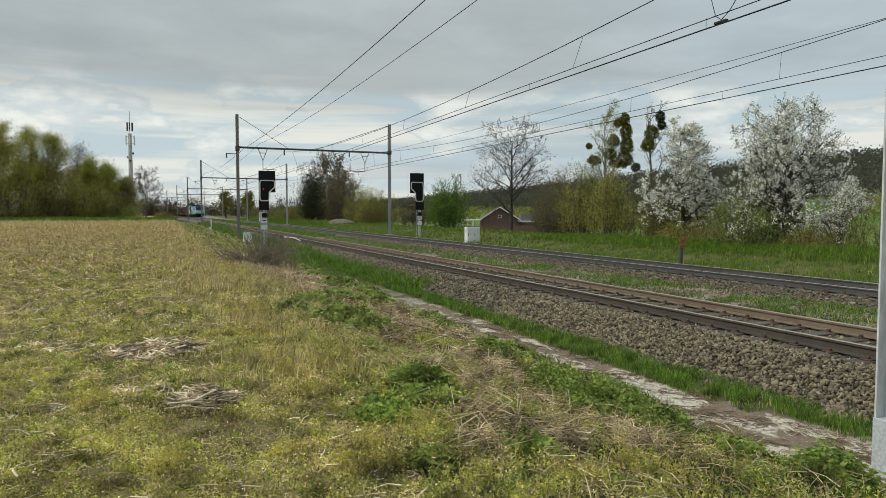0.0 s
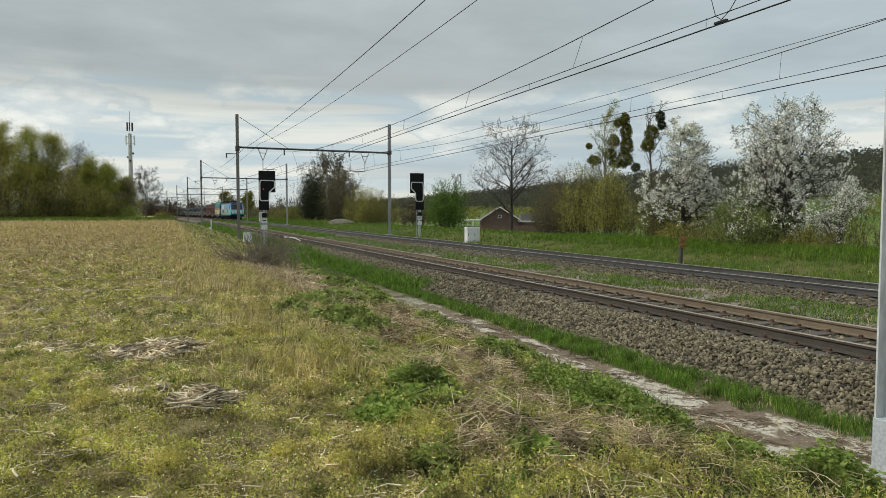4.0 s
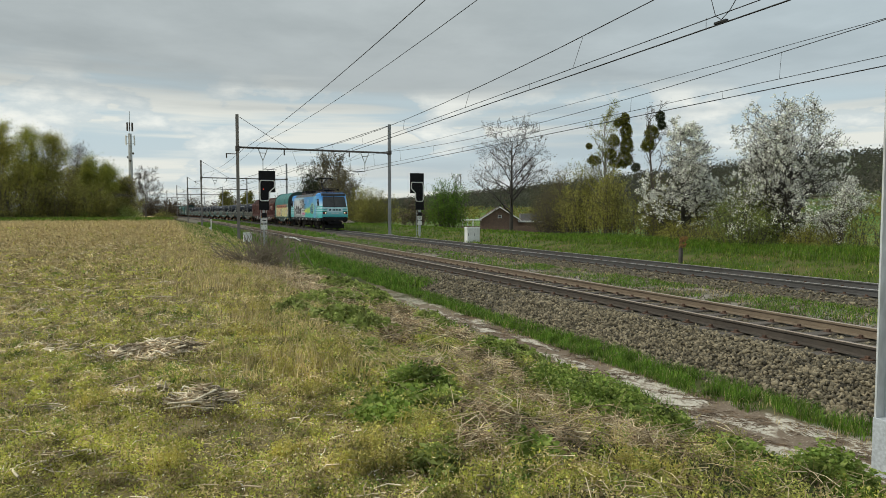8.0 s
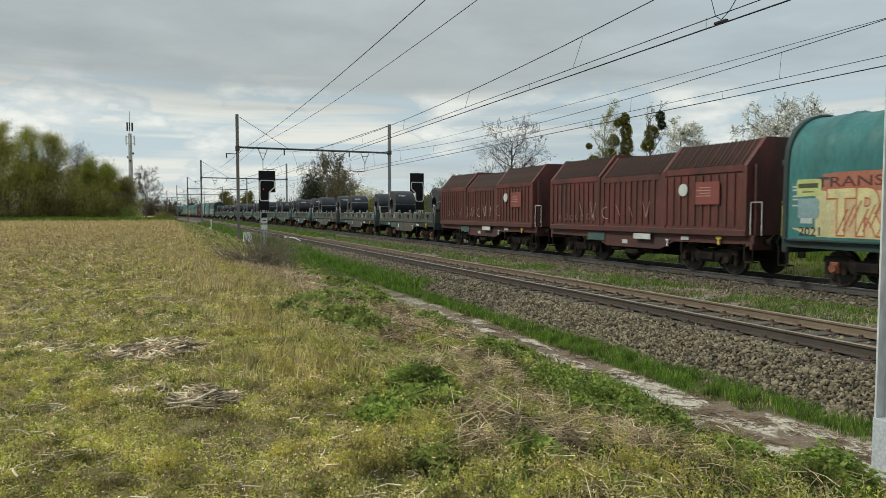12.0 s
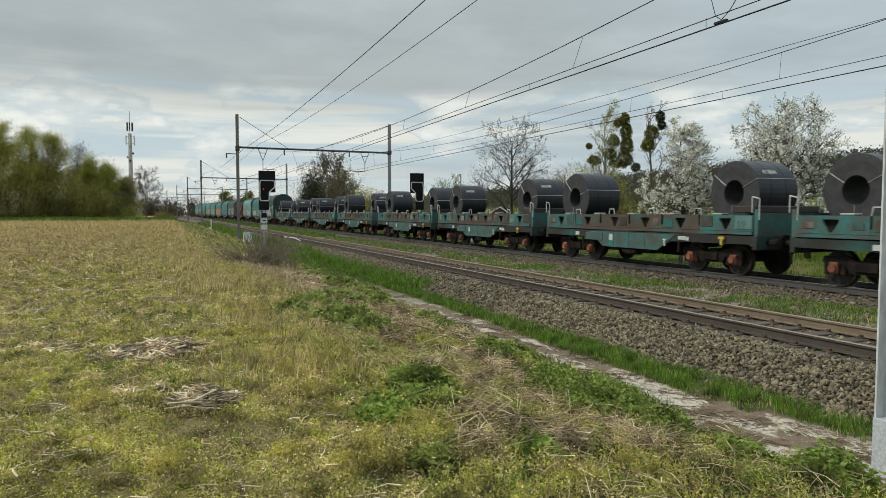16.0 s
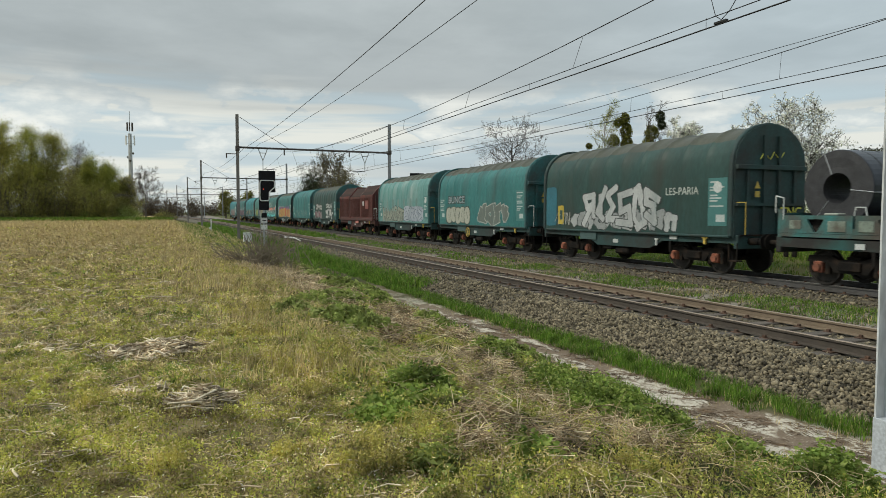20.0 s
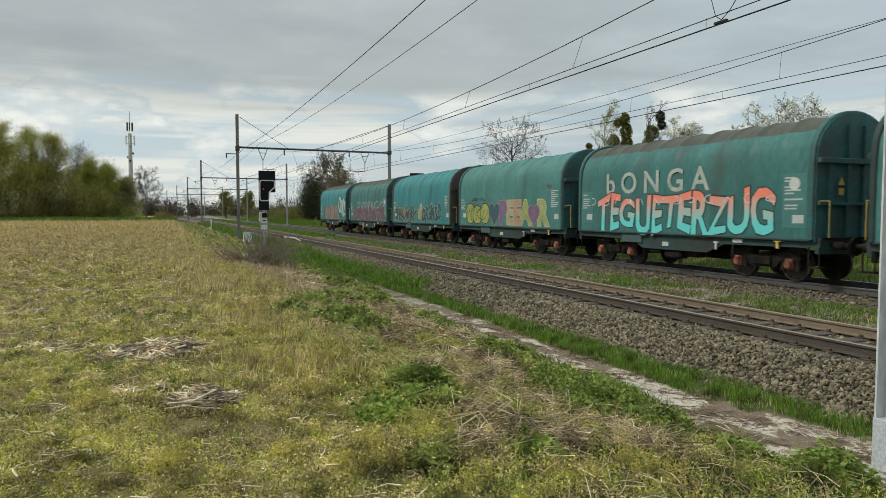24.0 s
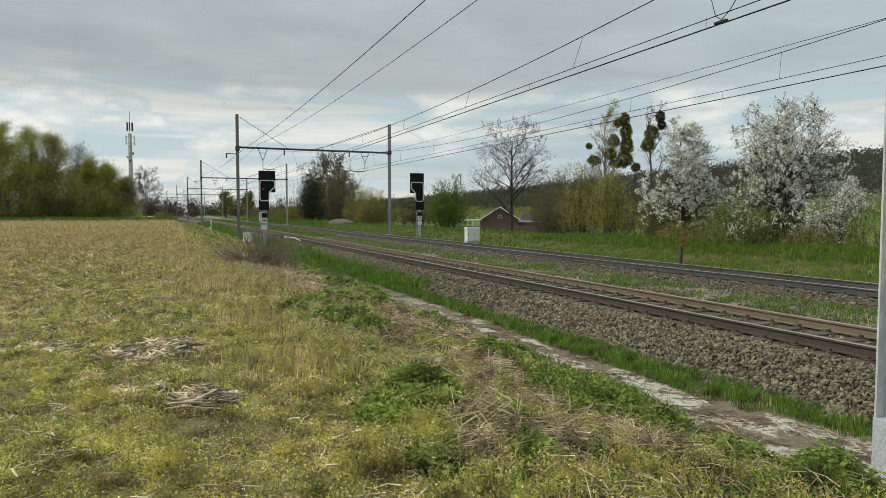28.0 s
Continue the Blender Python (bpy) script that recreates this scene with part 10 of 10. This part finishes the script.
    tree("bare_tree", 31.0, 129.0, "bare grey-brown tree behind the line", 65, 12.0, 0.18, 3, (20, 8, 6), 0.7, leaf=L_BUD, n_leaf=2, leaf_size=0.14, puff=0.25, min_r=0.022, start=0.15, ratio=0.42)
    bush("dark_evergreen", 26.9, 131.0, "dark evergreen bush, nearly black", 66, 6.0, 9.0, L_DARK, 14000, 0.22, 70, min_r=0.02)
    bush("shrub", 29.5, 117.0, "brown leafless shrub behind the line", 67, 8.0, 8.2, L_BUD, 9000, 0.2, 110, min_r=0.015)
    bush("shrub", 30.0, 105.0, "shrub in yellow-green young leaf", 68, 6.5, 5.0, L_COPSE, 7000, 0.18, 80, min_r=0.014)
    bush("shrub", 30.5, 98.0, "shrub in yellow-green young leaf", 69, 5.5, 4.4, L_OLIVE, 6000, 0.17, 70, min_r=0.014)
    bush("shrub", 33.0, 90.0, "brown leafless shrub behind the line", 70, 5.0, 3.6, L_TWIG, 3000, 0.2, 70, min_r=0.012)
    bush("shrub", 28.5, 152.0, "dense shrub with olive leaves", 71, 9.0, 2.8, L_OLIVE, 3500, 0.25, 60, min_r=0.012)
    bush("shrub", 29.0, 170.0, "dense shrub with olive leaves", 72, 9.0, 2.4, L_OLIVE, 3000, 0.25, 50, min_r=0.012)
    bush("shrub", 28.0, 200.0, "dense brown shrub far along the line", 73, 12.0, 3.2, L_BUD, 3500, 0.3, 60, min_r=0.02)
    tree("willow_tree", 20.0, 235.0, "rounded willow in dull green leaf far along the line", 74, 7.6, 0.25, 3, (18, 6, 5), 0.9, leaf=L_OLIVE, n_leaf=5, leaf_size=0.34, puff=0.5, min_r=0.04, start=0.15, ratio=0.42)
    tree("willow_tree", 26.0, 225.0, "rounded dark tree far along the line", 75, 7.2, 0.25, 3, (16, 6, 5), 0.9, leaf=L_OLIVE, n_leaf=4, leaf_size=0.4, puff=0.5, min_r=0.04, start=0.15, ratio=0.4)


def left_side():
    rows = ((-29.5, 139.0, 14.2, L_COPSE), (-25.5, 138.0, 15.6, L_COPSE), (-21.8, 142.5, 15.6, L_SPRING), (-18.2, 146.0, 14.6, L_COPSE), (-15.5, 150.0, 13.6, L_TWIG), (-12.8, 148.5, 11.0, L_SPRING), (-9.8, 150.5, 10.3, L_SPRING), (-34.0, 142.0, 13.4, L_COPSE), (-7.2, 153.0, 7.2, L_OLIVE))
    for i, (x, y, h, lf) in enumerate(rows):
        tree("copse_tree", x, y, "copse tree with thin yellowish spring leaf" if lf is not L_TWIG else "bare grey copse tree", 100 + i, h, 0.22, 3, (22, 6, 4), 0.8, leaf=lf, n_leaf=20 if lf is not L_TWIG else 4, leaf_size=0.22, puff=0.66, min_r=0.022, start=0.03, ratio=0.36, up=0.3, cone=0.7, group="copse beyond the field")
    for i, (x, y, w, h) in enumerate(((-31, 134, 10, 7.0), (-26.5, 134, 9, 8.0), (-22, 137, 9, 8.0), (-18, 140, 8, 7.5), (-14.5, 142, 8, 7), (-11, 144, 8, 6.0), (-8.0, 147, 6, 4.8), (-37, 136, 9, 7))):
        bush("undergrowth", x, y, "dense undergrowth at the foot of the copse", 120 + i, w, h, L_COPSE if i % 3 else L_OLIVE, 6500, 0.25, 60, min_r=0.02)
    for i in range(9):
        bush("undergrowth", -38 + i * 4.0, 131.5 + i * 1.6, "low green undergrowth along the copse edge", 200 + i, 6.5, 2.4, L_OLIVE if i % 2 else L_NETTLE, 2200, 0.2, 40, min_r=0.012)
    for i in range(7):
        tree("copse_tree", -40 + i * 5.6, 158 + i * 2.2, "copse tree with thin yellowish spring leaf", 220 + i, 13.4 - i * 0.9, 0.24, 3, (20, 5, 4), 0.8, leaf=L_COPSE, n_leaf=7, leaf_size=0.3, puff=0.7, min_r=0.03, start=0.03, ratio=0.38, up=0.3, cone=0.6, group="copse beyond the field")
    tree("bare_tree", -2.3, 130.5, "leafless dark rounded tree at the field's end", 130, 8.2, 0.16, 3, (20, 7, 5), 0.9, leaf=L_TWIG, n_leaf=1, leaf_size=0.09, min_r=0.02, start=0.16, ratio=0.56, up=0.3, aspect=0.9)
    bush("hedge", 0.8, 133.0, "low dark hedge at the field's end", 131, 5.0, 1.6, L_OLIVE, 1500, 0.2, 40, min_r=0.015)
    for i, (x, y, w, h) in enumerate(((-2, 300, 26, 7), (14, 330, 26, 7), (34, 350, 30, 8), (55, 330, 30, 9), (80, 320, 34, 9), (-26, 330, 30, 7))):
        bush("far_hedge", x, y, "hazy hedge on the horizon", 140 + i, w, h, L_TWIG, 3000, 0.7, 60, depth=6, min_r=0.05)


def branch_pile():
    rng = np.random.default_rng(5)
    t = empty("branch_pile")
    x0, y0 = 2.75, 22.6
    t.matrix_basis = pose(x0, y0, float(ground_z(x0, y0)))
    tagged(t, "pile of cut dead branches on the field's edge", "branch pile")
    br = []
    for i in range(150):
        a = rng.uniform(0, TAU)
        L = rng.uniform(0.5, 1.5)
        e = abs(rng.normal(0.5, 0.35))
        d = np.array([math.cos(a) * math.cos(e), math.sin(a) * math.cos(e), math.sin(e)])
        p = np.array([rng.normal(0, 0.38), rng.normal(0, 0.4), rng.uniform(0, 0.25)])
        if i % 3 == 0:
            p, d = p + np.array([0.75, 0.5, -0.1]), np.array([0.5 * d[0], 0.5 * d[1], 0.9])
        s = np.linspace(0, 1, 5)[:, None]
        pts = p + d * L * s + rng.normal(0, 0.06, (5, 3)) * s
        br.append((pts, np.linspace(rng.uniform(0.011, 0.028), 0.006, 5), 2))
        for k in range(3):
            j = rng.integers(1, 4)
            q = pts[j] + (d + rng.normal(0, 0.6, 3)) * 0.3
            br.append((np.array([pts[j], (pts[j] + q) / 2, q]), np.array([0.008, 0.006, 0.003]), 2))
    part("brushwood", limbs_mesh("brushwood", br, mat("dead_wood", (0.27, 0.22, 0.16), (0.15, 0.122, 0.09), 5, 0.95, coord="World"), 0.004), None, t)


def rubble():
    rng = np.random.default_rng(9)
    n = 900
    a, r = rng.uniform(0, TAU, n), np.sqrt(rng.uniform(0, 1, n))
    x, y = 24.5 + 1.6 * r * np.cos(a), 99 + 5.0 * r * np.sin(a)
    z = ground_z(x, y) + 0.45 * (1 - r ** 1.5)
    cv, cf = cube_rock()
    V, F = scatter(cv, cf, np.stack([x, y, z], -1), rng.uniform(0.06, 0.2, n), rng, 0.6, 0.3)
    tagged(new("rubble_heap", mesh_of("rubble_heap", V, F, mat("rubble", (0.19, 0.17, 0.135), (0.13, 0.115, 0.09), 3, 0.95, coord="World", island=0.3))), "heap of grey stone rubble on the verge", "rubble heap", kind="stuff")


def hill_wood():
    rng = np.random.default_rng(17)
    n = 30000
    x = rng.uniform(190, 700, n)
    y = rng.uniform(120, 1150, n)
    keep = ((lumps(x, y, 0.012, 2.0) > -0.45) | (x > 330)) & (x < 1.6 * y) & (x > 0.25 * y) & ((x > 265) | (y > 260))
    x, y = x[keep], y[keep]
    z = ground_z(x, y)
    h = rng.uniform(7, 15, len(x))
    chunks = []
    for k in range(8):
        P = np.stack([x + rng.normal(0, 2.4, len(x)), y + rng.normal(0, 2.4, len(x)), z + h * rng.uniform(0.25, 0.95, len(x))], -1)
        chunks.append(leaves(P, rng.uniform(0.9, 2.0, len(x)), rng, -0.1, 0.8))
    stuff("hill_wood", chunks, L_HILL, "bare brown wood covering the far hillside", "woods")
    n = 2600
    x, y = rng.uniform(75, 200, n), rng.uniform(90, 420, n)
    keep = lumps(x, y, 0.035, 5.0) > 0.15
    x, y = x[keep], y[keep]
    z = ground_z(x, y)
    chunks = []
    for k in range(12):
        P = np.stack([x + rng.normal(0, 1.3, len(x)), y + rng.normal(0, 1.3, len(x)), z + rng.uniform(0.3, 5.5, len(x))], -1)
        chunks.append(leaves(P, rng.uniform(0.7, 1.6, len(x)), rng, -0.4, 0.5))
    stuff("valley_hedges", chunks, L_OLIVE, "hedges and thickets in the valley", "hedges")


right_side()
left_side()
branch_pile()
rubble()
hill_wood()
build_field()
build_bank()
build_grass()
_rng = np.random.default_rng(40)
for cx_, cy_, r_, h_ in NETTLES:
    nettle_clump(cx_, cy_, r_, h_, _rng)
build_stones()
build_sleepers()


# ---- a pigeon that crosses above the pear trees ----
def bird():
    grey = mat("grey_feathers", (0.10, 0.10, 0.11), (0.06, 0.06, 0.07), 12.0, 0.8)
    b = empty("bird")
    tagged(b, "small dark grey pigeon with spread wings", "bird")
    bm = bmesh.new()
    bmesh.ops.create_uvsphere(bm, u_segments=12, v_segments=8, radius=1.0, matrix=Matrix.Translation((0, 0, 0.07)) @ Matrix.Diagonal((0.065, 0.17, 0.065, 1)))
    part("body", bm, grey, b, "", None, True)
    bm = bmesh.new()
    bmesh.ops.create_uvsphere(bm, u_segments=10, v_segments=7, radius=1.0, matrix=Matrix.Translation((0, 0.18, 0.10)) @ Matrix.Diagonal((0.038, 0.05, 0.038, 1)))
    part("head", bm, grey, b, "", None, True)
    bm = bmesh.new()
    prism(bm, [(-0.03, 0.060), (0.03, 0.060), (0.06, 0.072), (-0.06, 0.072)], "y", -0.32, -0.12)
    part("tail", bm, grey, b)
    wings = []
    for s in (-1, 1):
        bm = bmesh.new()
        out = [(0.0, 0.08), (0.16, 0.10), (0.34, 0.02), (0.36, -0.03), (0.20, -0.07), (0.0, -0.09)]
        lo = [bm.verts.new((s * x, y, -0.006)) for x, y in out]
        hi = [bm.verts.new((s * x, y, 0.008 * (1 - x / 0.5))) for x, y in out]
        bm.faces.new(lo)
        bm.faces.new(hi)
        for i in range(6):
            j = (i + 1) % 6
            bm.faces.new((lo[i], lo[j], hi[j], hi[i]))
        bmesh.ops.recalc_face_normals(bm, faces=bm.faces[:])
        wings.append((s, part("wing", bm, grey, b, "", pose(s * 0.04, 0.03, 0.10))))
    return b, wings


BIRD, WINGS = bird()

motions()
